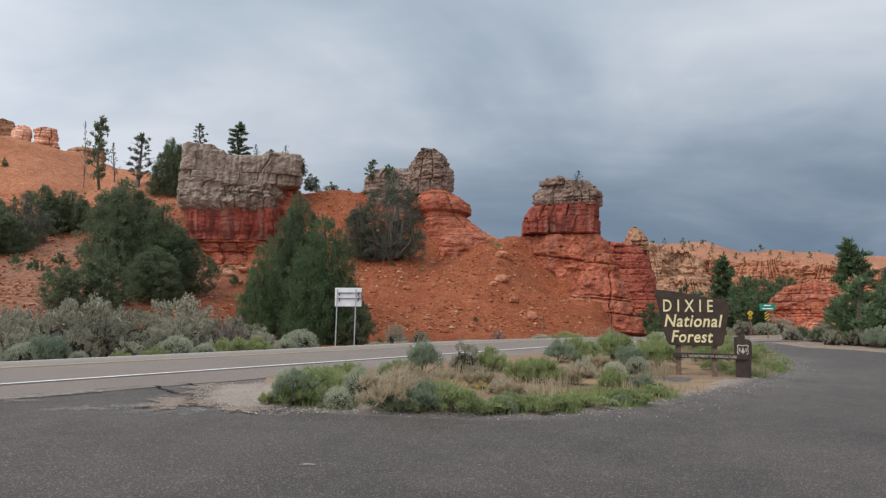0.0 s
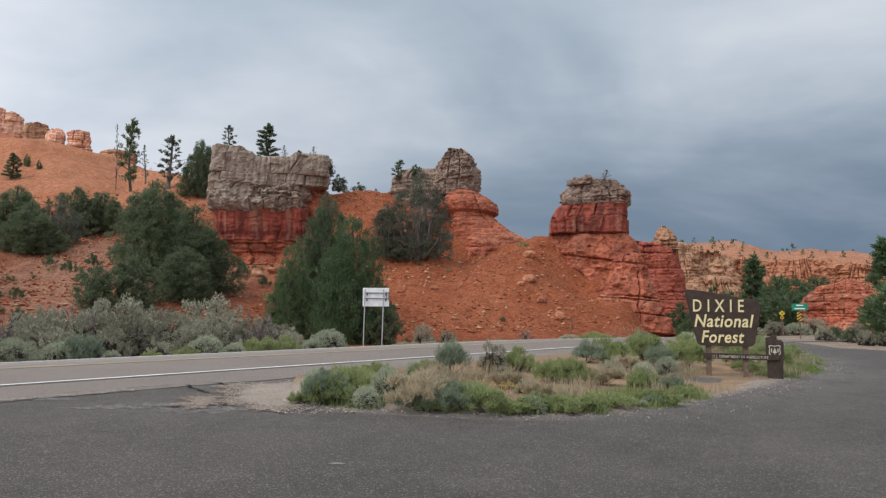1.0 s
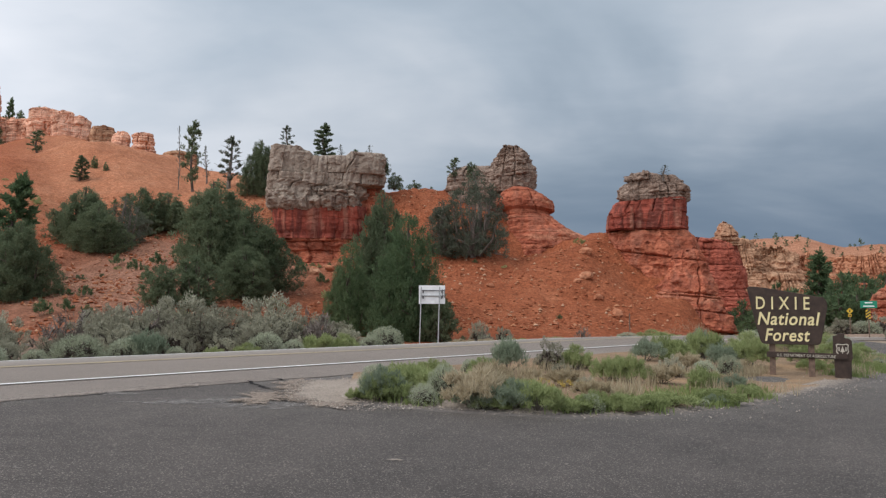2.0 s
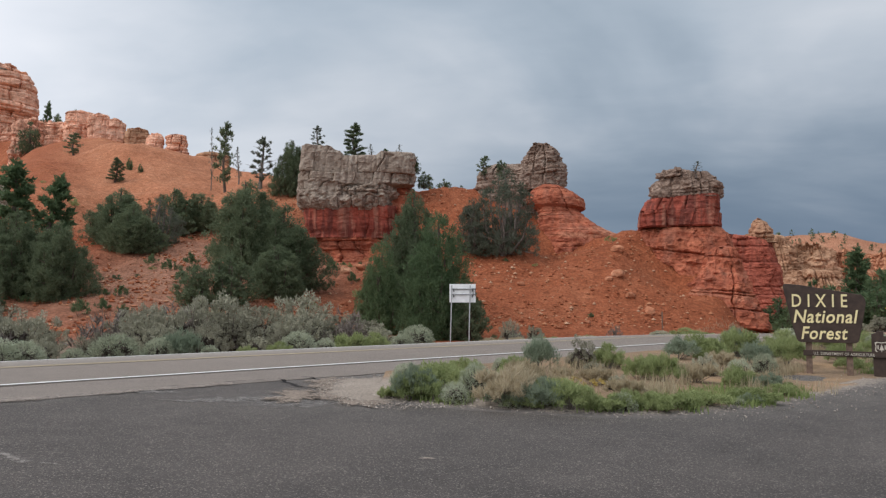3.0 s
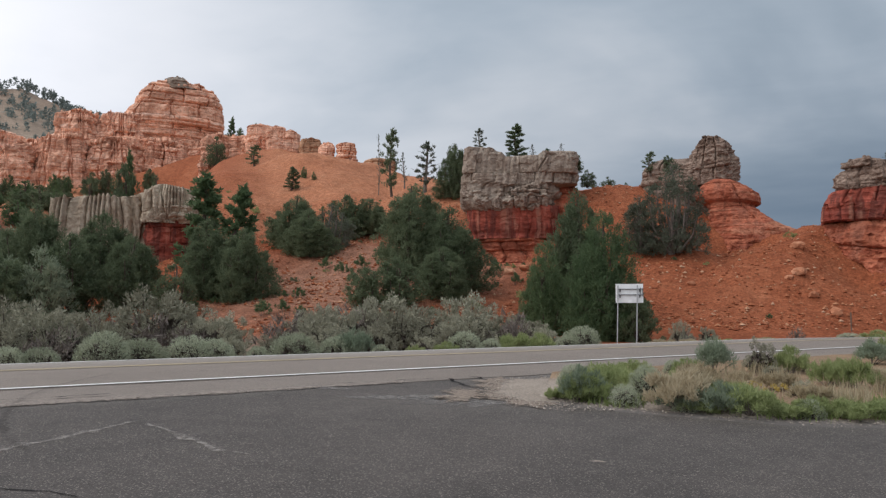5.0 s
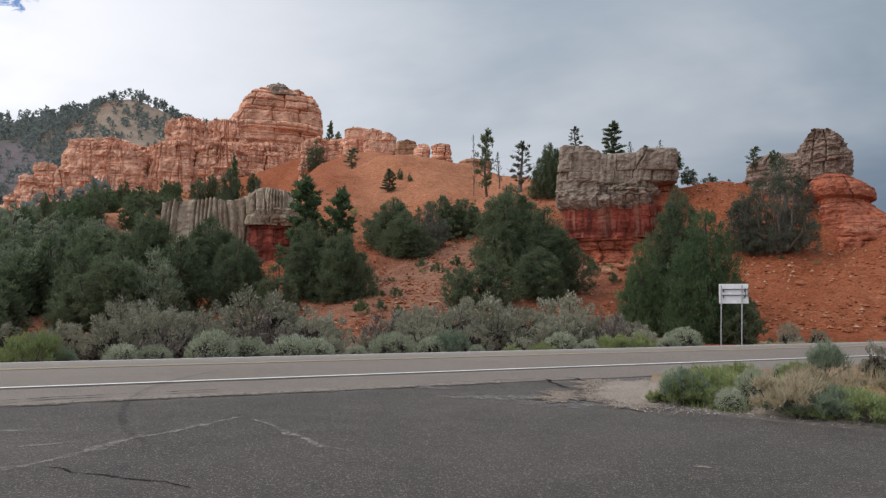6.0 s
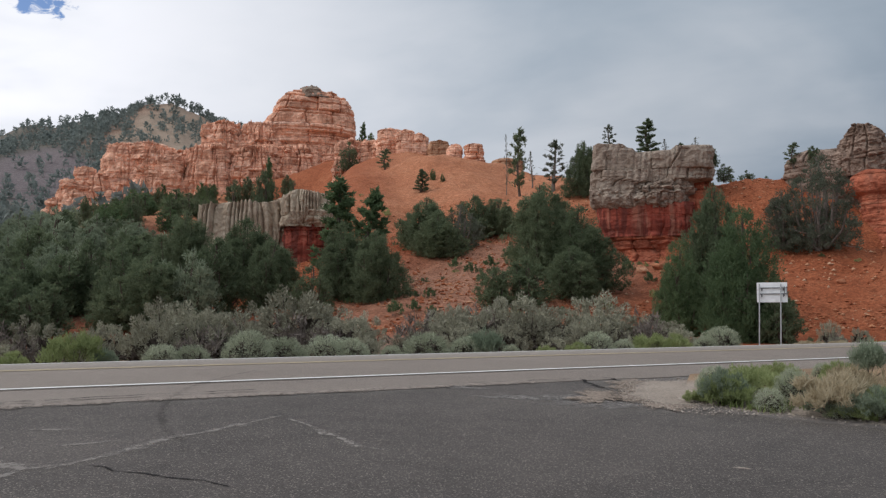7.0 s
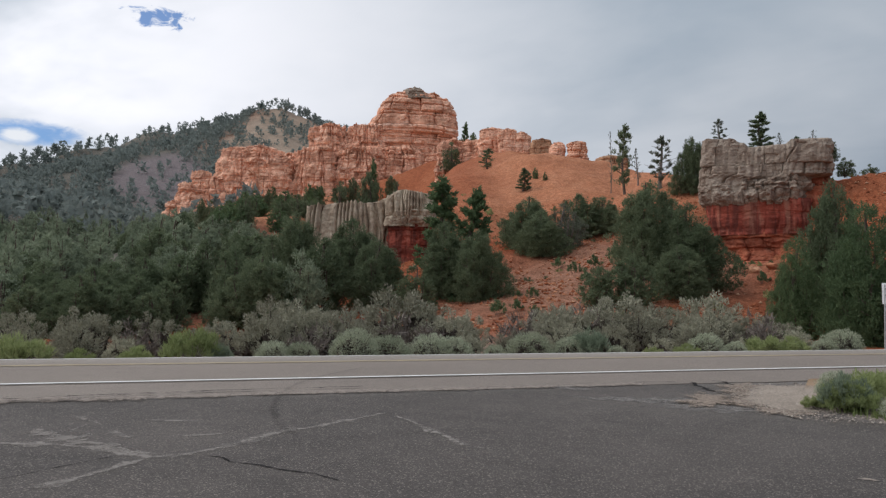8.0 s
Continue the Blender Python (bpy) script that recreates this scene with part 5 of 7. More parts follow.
for i in range(18):
    be, di = -44.5 + 6.5 * rng.random(), 92 + 50 * rng.random()
    x, y = di * math.sin(radians(be)), di * math.cos(radians(be))
    plant(("wood_s", "scrub", "wood_s")[i % 3], be, di, land_at(x, y) + 1.8 + 2.2 * rng.random(), 2.0 + 1.8 * rng.random(), "small dark tree below the salmon cliff", group="trees below the salmon cliff", turn=360 * rng.random())
for i in range(70):
    be, di = -58.0 + 12.0 * rng.random(), 66 + 62 * rng.random()
    x, y = di * math.sin(radians(be)), di * math.cos(radians(be))
    g = land_at(x, y)
    h = min(2.0 + 2.2 * rng.random(), 1.6 + di * math.tan(radians(5.4 + 0.22 * (-be - 47))) - g)
    if h > 0.9:
        plant(("wood_a", "wood_s", "scrub", "wood_b")[i % 4], be, di, g + h, max(1.4, h * (0.8 + 0.5 * rng.random())), "low dark juniper in the open woods", group="woods west of the butte", turn=360 * rng.random())
for be, di, h in [(-60.5, 46, 3.4), (-59.2, 49, 3.0), (-58.0, 47, 2.6), (-57.0, 51, 3.4), (-61.8, 49, 3.2), (-56.2, 48, 2.4), (-59.8, 53, 4.0), (-63.4, 47, 2.8), (-55.2, 50, 3.0), (-58.6, 56, 4.2), (-62.6, 55, 4.4), (-56.6, 57, 4.2)]:
    x, y = di * math.sin(radians(be)), di * math.cos(radians(be))
    plant("juniper_b" if h > 3.1 else "scrub", be, di, land_at(x, y) + h, h * 1.15, "dark green juniper at the edge of the woods", group="woods west of the butte", turn=be * 91)
for i in range(54):
    be, di = -54.0 + 9.5 * rng.random(), 112 + 72 * rng.random()
    x, y = di * math.sin(radians(be)), di * math.cos(radians(be))
    plant(("scrub", "speck", "scrub_b", "speck")[i % 4], be, di, land_at(x, y) + 1.6 + 3.4 * rng.random() ** 1.5, 2.0 + 2.4 * rng.random(), "dark juniper on the pink slope below the cliff", group="trees below the salmon cliff", turn=360 * rng.random())
for i in range(64):
    be, di = -47.0 - 24.0 * rng.random(), 105 + 85 * rng.random()
    x, y = di * math.sin(radians(be)), di * math.cos(radians(be))
    if be > -55:
        continue
    plant("wood_s", be, di, land_at(x, y) + 3.0 + 2.4 * rng.random(), 2.8 + 1.8 * rng.random(), "small dark tree in the open woods", group="woods west of the butte", turn=360 * rng.random())


def forest(name, spots, label, leaf, per=46, card=0.34):
    """Woods too far off to count: one object of small ragged crowns."""
    rng = np.random.default_rng(5)
    spots = np.asarray(spots)
    h = spots[:, 3]
    cs, rad = [], []
    for f, rr in ((0.28, 0.40), (0.52, 0.36), (0.78, 0.22)):
        c = spots[:, :3].copy()
        c[:, 2] += h * f
        c[:, :2] += rng.normal(size=(len(c), 2)) * h[:, None] * 0.07
        cs.append(c)
        rad.append(h * rr)
    v, f = sprays(rng, np.concatenate(cs), np.concatenate(rad), per // 3, 1.0, 0.5, 0.5, 0.9)
    size = np.repeat(np.concatenate([h, h, h]), per // 3) * card
    v = v.reshape(-1, 3, 3)
    mid = v.mean(1, keepdims=True)
    v = (mid + (v - mid) * size[:, None, None]).reshape(-1, 3)
    tagged(new(name, mesh_of(name, v, f, leaf, False)), label, "forest", kind="stuff")


def scatter_forest():
    rng = np.random.default_rng(9)
    out = []
    n = 11000
    be = -72 + 32 * rng.random(n)
    di = 100 + 560 * np.sqrt(rng.random(n))
    x, y = di * np.sin(np.radians(be)), di * np.cos(np.radians(be))
    z = land(x, y)
    blot = fbm(x * 0.02, y * 0.02, 0 * x, 44, 3)
    dens = 0.62 + 0.5 * fbm(x * 0.03, y * 0.03, 0 * x, 71, 3)
    dens = dens + smooth(z, 100, 140) * 0.35 - 0.25 * smooth(blot, 0.0, 0.3)
    dens *= 1 - 0.88 * smooth(np.hypot((be + 55.6) / 3.0, (di - 425) / 62) + 0.45 * blot, 1.15, 0.7)
    dens *= 1 - 0.84 * smooth(np.hypot((be + 47.6) / 5.0, (di - 520) / 105) + 0.45 * blot, 1.15, 0.75)
    dens *= np.where(be > -49, smooth(di, 225, 260), 1)
    dens *= smooth(di, 150, 185)
    dens *= np.where((be > -57) & (di < 170), 0.25, 1)
    keep = rng.random(n) < dens
    h = 3.4 + 4.0 * rng.random(n)
    out = np.stack([x, y, z - 0.2, h], 1)[keep]
    # These crowns take the leaf colour that has the haze tint.
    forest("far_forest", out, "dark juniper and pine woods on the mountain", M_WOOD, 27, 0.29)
    m = 210
    be = 11 + 20 * rng.random(m)
    di = 165 + 80 * rng.random(m)
    x, y = di * np.sin(np.radians(be)), di * np.cos(np.radians(be))
    forest("ridge_trees", np.stack([x, y, land(x, y) - 0.2, 0.8 + 1.9 * rng.random(m) ** 2], 1), "small dark trees on the far ridge", M_JUNIPER, 36, 0.24)


scatter_forest()

# ---- shrubs ----
SHRUBS = {}


def shrub_meshes(key, seed, leaf, heads=60, per=30, card=0.09, slim=0.35, rise=0.8, lumps=5, wide=0.62, stems=9, puff=0.11):
    """A shrub one metre high: stems that fan out from the root, and leafy heads on several lumps."""
    rng = np.random.default_rng(seed)
    cs, outs, pieces = [], [], []
    for i in range(lumps):
        a = 2 * np.pi * (i + rng.random()) / lumps
        d = wide * (0.35 + 0.35 * rng.random()) if i else 0.0
        lr, lh = 0.36 + 0.16 * rng.random(), (0.62 + 0.32 * rng.random()) if i else 0.98
        n = heads // lumps
        v = rng.normal(size=(n, 3))
        v /= np.linalg.norm(v, axis=1, keepdims=True)
        v[:, 2] = np.abs(v[:, 2]) * 1.25 - 0.25
        shell = 0.62 + 0.42 * rng.random((n, 1))
        c = v * shell * (lr, lr, lh * 0.52) + (math.cos(a) * d, math.sin(a) * d, lh * 0.46)
        cs.append(c)
        outs.append(v * 0.5)
    c = np.concatenate(cs)
    c[:, 2] = np.maximum(c[:, 2], 0.04)
    fol = sprays(rng, c, puff + 0.45 * puff * rng.random(len(c)), per, card, rise, slim, 1.0, np.concatenate(outs))
    for i in range(stems):
        e = c[rng.integers(len(c))]
        pieces.append(tube([(0, 0, -0.06), e * (0.45, 0.45, 0.4), e], [0.020, 0.013, 0.004], 3))
    tv, tf = joined(pieces)
    SHRUBS[key] = (mesh_of("woody_base", tv, tf, M_TWIG), mesh_of("foliage", *fol, leaf, False))


def plumed_meshes(key, seed, leaf, plumes=26, per=120, card=0.045, thick=0.11, tall=0.20, mound=False, slim=0.5):
    """A dense shrub one metre high: leafy plumes that stand out of a dark tangle of twigs."""
    rng = np.random.default_rng(seed)
    i = np.arange(plumes) + 0.5
    el = np.arcsin(np.clip((0.0 if mound else 0.16) + i / plumes * (0.98 if mound else 0.82), 0, 1))
    a = i * 2.39996 + rng.random(plumes) * 0.5
    v = np.stack([np.cos(el) * np.cos(a), np.cos(el) * np.sin(a), np.sin(el)], 1)
    reach = (0.90 + 0.12 * rng.random(plumes)) if mound else (0.72 + 0.42 * rng.random(plumes))
    tip = v * reach[:, None] * (0.56, 0.56, 0.84) + (0, 0, 0.06)
    axis = v * (0.6, 0.6, 0.5) + (0, 0, 0.75)
    axis /= np.linalg.norm(axis, axis=1, keepdims=True)
    size = 0.75 + 0.5 * rng.random(plumes)
    n = plumes * per
    off = rng.normal(size=(n, 3))
    off /= np.linalg.norm(off, axis=1, keepdims=True)
    deep = rng.random((n, 1)) ** 0.25
    ax, sz = np.repeat(axis, per, 0), np.repeat(size, per)[:, None]
    flat = off - ax * np.sum(off * ax, 1, keepdims=True)
    p = np.repeat(tip, per, 0) + (flat * thick + ax * np.sum(off * ax, 1, keepdims=True) * tall) * deep * sz
    p[:, 2] = np.maximum(p[:, 2], 0.015)
    d = ax * 0.9 + off * 0.7 + rng.normal(size=(n, 3)) * 0.4
    d /= np.linalg.norm(d, axis=1, keepdims=True)
    side = np.cross(d, off + rng.normal(size=(n, 3)) * 0.5 + (0, 0, 0.25))
    side /= np.linalg.norm(side, axis=1, keepdims=True) + 1e-9
    ln = card * (0.6 + 0.8 * rng.random((n, 1)))
    fv = np.stack([p - d * ln * 0.5 + side * ln * slim * 0.6, p - d * ln * 0.5 - side * ln * slim * 0.6, p + d * ln * 0.6], 1).reshape(-1, 3)
    pieces = []
    for k in range(plumes):
        if k % 2 == 0:
            pieces.append(tube([(0, 0, -0.06), tip[k] * (0.5, 0.5, 0.42), tip[k]], [0.020, 0.013, 0.004], 3))
    # The tangle of twigs within.
    m = 120
    c = rng.normal(size=(m, 3))
    c /= np.linalg.norm(c, axis=1, keepdims=True)
    c = c * (rng.random((m, 1)) ** 0.4) * (0.46, 0.46, 0.60)
    c[:, 2] = np.abs(c[:, 2]) + 0.02
    pieces.append(sprays(rng, c, 0.05, 2, 0.21, 0.6, 0.40))
    pieces = [(q, f if f.shape[1] == 3 else np.concatenate([f[:, :3], f[:, (0, 2, 3)]])) for q, f in pieces]
    tv, tf = joined(pieces)
    SHRUBS[key] = (mesh_of("woody_base", tv, tf, M_TANGLE, False), mesh_of("foliage", fv, np.arange(n * 3).reshape(-1, 3), leaf, False))


for n in range(4):
    plumed_meshes("sage%d" % n, 200 + n, M_SAGE, 30 + 5 * n, 130, 0.040, 0.085, 0.13, slim=0.42)
for n in range(3):
    plumed_meshes("green%d" % n, 220 + n, M_SAGEGREEN, 110, 56, 0.052, 0.115, 0.110, True, slim=0.20)
for n in range(3):
    shrub_meshes("rabbit%d" % n, 240 + n, M_RABBIT, 80, 40, 0.13, 0.085, 1.5, 4 + n)
for n in range(2):
    shrub_meshes("blue%d" % n, 260 + n, M_BLUEGREEN, 100, 44, 0.11, 0.10, 1.3, 4)
shrub_meshes("tiny0", 290, M_RABBIT, 26, 30, 0.11, 0.36, 0.9, 4, puff=0.13, stems=3)
shrub_meshes("tiny1", 291, M_FIR, 26, 30, 0.11, 0.40, 0.7, 4, puff=0.13, stems=3)
shrub_meshes("tiny2", 292, M_JUNIPER, 26, 30, 0.11, 0.40, 0.8, 4, puff=0.13, stems=3)
shrub_meshes("dark0", 295, M_JUNIPER, 80, 40, 0.085, 0.3, 0.9, 5, puff=0.12)
shrub_meshes("dry0", 270, M_DRY, 60, 60, 0.17, 0.030, 1.3, 4)
shrub_meshes("twig0", 280, M_TWIG, 40, 12, 0.16, 0.06, 0.8, 5, stems=40)


def shrub(key, x, y, height, width, label, name="sagebrush", group="", z=None, turn=None, category="shrub"):
    z = land_at(x, y) - 0.03 if z is None else z
    ob = empty(name, x, y, z, label, category, group)
    k = width / 1.35
    turn = (x * 57 + y * 31) % 360 if turn is None else turn
    ob.matrix_basis = Matrix.Translation((x, y, z)) @ pose(0, 0, 0, 0, 0, turn) @ Matrix.Diagonal((k, k, height, 1))
    for me in SHRUBS[key]:
        p = new(me.name, me)
        p.parent = ob
        tagged(p, kind="stuff")
    return ob


def roadside_brush():
    rng = np.random.default_rng(12)
    # Low rounded mounds along the road's edge, tall grey sagebrush behind them.
    u = -52.0
    while u < 23.0:
        s = 22.2 + 0.6 * rng.random()
        x, y = from_axes(u, s)
        big = rng.random()
        key = ("green%d" % rng.integers(3)) if big < (0.22 if -16 < u < 2 else 0.5 if u < 3 else 0.80) else (("rabbit0", "rabbit1", "blue0", "rabbit2", "rabbit1")[rng.integers(5)])
        h = (0.50 + 0.60 * rng.random() ** 1.3) * (1.12 if u < 2 else 0.95) * (0.85 if key[0] == "r" else 1)
        lab = "low rounded grey-green sage mound beside the road" if key[0] == "g" else ("low green rabbitbrush beside the road" if key[0] == "r" else "blue-green shrub beside the road")
        shrub(key, x, y, h, h * (1.35 + 0.5 * rng.random()), lab, {"g": "sage_mound", "r": "rabbitbrush", "b": "blue_green_shrub"}[key[0]], "brush beside the road")
        u += 0.7 + 0.9 * rng.random()
    for row, (s0, s1, h0, h1, du) in enumerate(((23.6, 24.6, 0.8, 1.15, 1.9), (24.8, 26.4, 1.3, 1.8, 1.75), (27.0, 28.8, 1.5, 2.1, 2.0), (29.6, 32.2, 1.6, 2.2, 2.4))):
        u = -58.0
        while u < 25.0 - row * 1.0:
            s = s0 + (s1 - s0) * rng.random()
            x, y = from_axes(u, s)
            tall = float(np.interp(u, (-50, -5, 3, 5, 9, 11, 13, 16.5, 18.5, 22, 25), (0.72, 0.72, 0.85, 1.12, 1.12, 0.85, 1.1, 1.2, 1.15, 1.1, 0.85)))
            h = (h0 + (h1 - h0) * rng.random()) * tall * (0.72 + 0.38 * rng.random())
            key = "twig0" if rng.random() < 0.06 else "sage%d" % rng.integers(4)
            shrub(key, x, y, h, h * (1.25 + 0.4 * rng.random()), "tall grey sagebrush beside the highway" if key[0] == "s" else "bare twiggy brush among sagebrush", "sagebrush", "brush beside the road")
            u += du * (0.65 + 0.6 * rng.random())
    # Thin brush at the foot of the red slope.
    for u, s, h, wd, key in [(30.4, 23.2, 0.75, 0.9, "twig0"), (33.5, 24.4, 1.0, 1.1, "sage1"), (31.4, 24.4, 1.25, 1.3, "sage2"), (30.9, 23.6, 0.6, 1.0, "green1"), (36.0, 22.8, 0.4, 1.1, "rabbit0"), (39.5, 23.4, 0.9, 1.0, "twig0"), (41, 21.4, 0.5, 1.5, "green1"), (43, 20.8, 0.6, 1.8, "rabbit1"),
                             (45, 20.6, 0.35, 1.4, "rabbit2"), (47.5, 19.8, 0.3, 1.6, "green0"), (28.0, 22.8, 0.4, 1.2, "dry0"), (29.6, 22.6, 0.35, 1.0, "dry0"), (32, 22.5, 0.3, 1.2, "rabbit2"), (34.5, 22.2, 0.3, 1.0, "dry0"),
                             (62, 15.6, 1.3, 2.4, "sage2"), (64, 14.5, 1.2, 2.4, "green2"), (66.5, 14.0, 1.6, 2.6, "sage0"), (60, 16.5, 0.9, 1.8, "sage3")]:
        x, y = from_axes(u, s)
        shrub(key, x, y, h, wd, "thin brush at the foot of the red slope", "roadside_brush", "brush below the red slope")
    # Grey brush on the far side of the side road.
    for i in range(26):
        u, s = 39.5 + 5.5 * rng.random(), 9.3 - 10.0 * rng.random()
        u += max(0, s - 5) * 0.9
        x, y = from_axes(u, s)
        h = (0.7 + 0.6 * rng.random()) * (1.0 if s > 3 else 0.7)
        shrub(("sage1", "green1", "dark0", "sage2", "blue1")[i % 5], x, y, h, h * 1.4, "grey-green sagebrush beside the side road", "sagebrush", "brush beside the side road")
    for be, di, hh in [(-27.0, 58, 1.0), (-29.8, 50, 0.8), (-25.6, 60, 1.1), (-24.0, 62, 1.3), (-31.0, 47, 0.8), (-26.2, 52, 0.8), (-22.6, 58, 1.2), (-28.0, 64, 1.0), (-23.4, 66, 1.3), (-14.6, 57, 0.9), (-16.0, 60, 1.0), (-33.8, 66, 1.2), (-7.2, 58, 0.9)]:
        shrub("tiny1", di * math.sin(radians(be)), di * math.cos(radians(be)), hh, hh * 1.2, "dark green shrub on the stony slope", "slope_shrub", "shrubs on the slope")
    # Small shrubs that dot the slopes.
    done = 0
    while done < 120:
        be, di = -38 + 56 * rng.random(), 44 + 52 * rng.random()
        x, y = di * math.sin(radians(be)), di * math.cos(radians(be))
        z = land_at(x, y)
        if z < 0.9 or (be > -1 and rng.random() < 0.8) or (be > 5):
            continue
        h = 0.3 + 0.75 * rng.random() ** 2
        key = ("tiny0", "tiny1", "tiny1", "tiny2")[rng.integers(4)]
        shrub(key, x, y, h, h * 1.3, "small shrub on the red slope", "slope_shrub", "shrubs on the slope", z - 0.04)
        done += 1


roadside_brush()

# ---- planted island between the lot and the road ----
EDGE_U = (8.1, 8.35, 8.7, 9.5, 10.5, 12.7, 15.6, 21.6, 26.6, 30.5, 33.0)
EDGE_S = (8.75, 7.9, 7.2, 5.9, 5.15, 4.7, 4.6, 4.6, 5.3, 7.4, 10.6)
M_DIRT, k = material("tan_gravelly_dirt")
pos = position(k)
n1, n2 = k.noise(pos, 0.9, 5.0, 0.6).outputs["Fac"], k.noise(pos, 22.0, 5.0, 0.7).outputs["Fac"]
col = k.ramp(n1, [(0.32, (0.215, 0.150, 0.098)), (0.52, (0.285, 0.198, 0.126)), (0.70, (0.36, 0.235, 0.135))])
col = k.mix(1.0, col, k.ramp(n2, [(0.25, (0.55, 0.55, 0.55)), (0.55, (1, 1, 1)), (0.8, (1.3, 1.3, 1.3))]), "MULTIPLY")
spill = k.add("ShaderNodeAttribute", attribute_name="gravel").outputs["Fac"]
col = k.mix(spill, col, k.ramp(n2, [(0.3, (0.19, 0.160, 0.134)), (0.5, (0.31, 0.262, 0.218)), (0.7, (0.42, 0.362, 0.305))]))
finish(k, col, 0.95, n2, 0.8, 0.03, 0.1)
M_GRAVEL, k = material("pale_gravel")
geo = k.add("ShaderNodeNewGeometry")
col = k.ramp(geo.outputs["Random Per Island"], [(0.0, (0.20, 0.17, 0.145)), (0.5, (0.32, 0.275, 0.235)), (1.0, (0.44, 0.39, 0.335))])
finish(k, col, 0.9, k.noise(geo.outputs["Position"], 60.0).outputs["Fac"], 0.4, 0.01, 0.2)
M_GRAVELBED, k = material("packed_gravel_bed")
pos = position(k)
n1, n2 = k.noise(pos, 0.9, 5.0, 0.6).outputs["Fac"], k.noise(pos, 30.0, 5.0, 0.8).outputs["Fac"]
col = k.ramp(n1, [(0.32, (0.265, 0.222, 0.184)), (0.68, (0.375, 0.318, 0.264))])
col = k.mix(1.0, col, k.ramp(n2, [(0.30, (0.42, 0.41, 0.40)), (0.5, (1, 1, 1)), (0.70, (1.45, 1.45, 1.45))]), "MULTIPLY")
# Towards its rim the gravel thins out over the asphalt.
rim = k.add("ShaderNodeAttribute", attribute_name="thin").outputs["Fac"]
n3 = k.noise(pos, 14.0, 6.0, 0.75).outputs["Fac"]
col = k.mix(k.step(k.math("ADD", rim, k.math("MULTIPLY", k.math("SUBTRACT", n3, 0.5), 1.6)), 0.35, 0.75), col, (0.135, 0.122, 0.114))
finish(k, col, 0.95, n2, 0.9, 0.02, 0.1)


def front(u):
    return np.interp(u, EDGE_U, EDGE_S) + 0.16 * fbm(np.asarray(u) * 1.4, 0 * np.asarray(u), 0 * np.asarray(u), 4, 3)


def rear(u):
    return np.interp(u, (8.1, 9.4, 10.8), (8.9, 10.1, 11.45))


def island_z(u, s):
    """Height of the island's dirt: level with the lot at its rim, a little proud within."""
    inside = np.minimum(smooth(s - front(u), 0.0, 1.0), smooth(rear(u) + 0.1 - s, 0.0, 0.6))
    x, y = from_axes(u, s)
    trodden = 0.10 * np.exp(-np.square((u - 17.6) / 2.6) - np.square((s - 5.9) / 1.1))
    return lot_z(s) - 0.01 + 0.022 - trodden * inside + inside * (0.07 + 0.03 * fbm(x * 0.9, y * 0.9, 0 * x, 8, 3))


def thin(ob, values):
    attr = ob.data.attributes.new("thin", "FLOAT", "POINT")
    attr.data.foreach_set("value", np.asarray(values, np.float32).ravel())


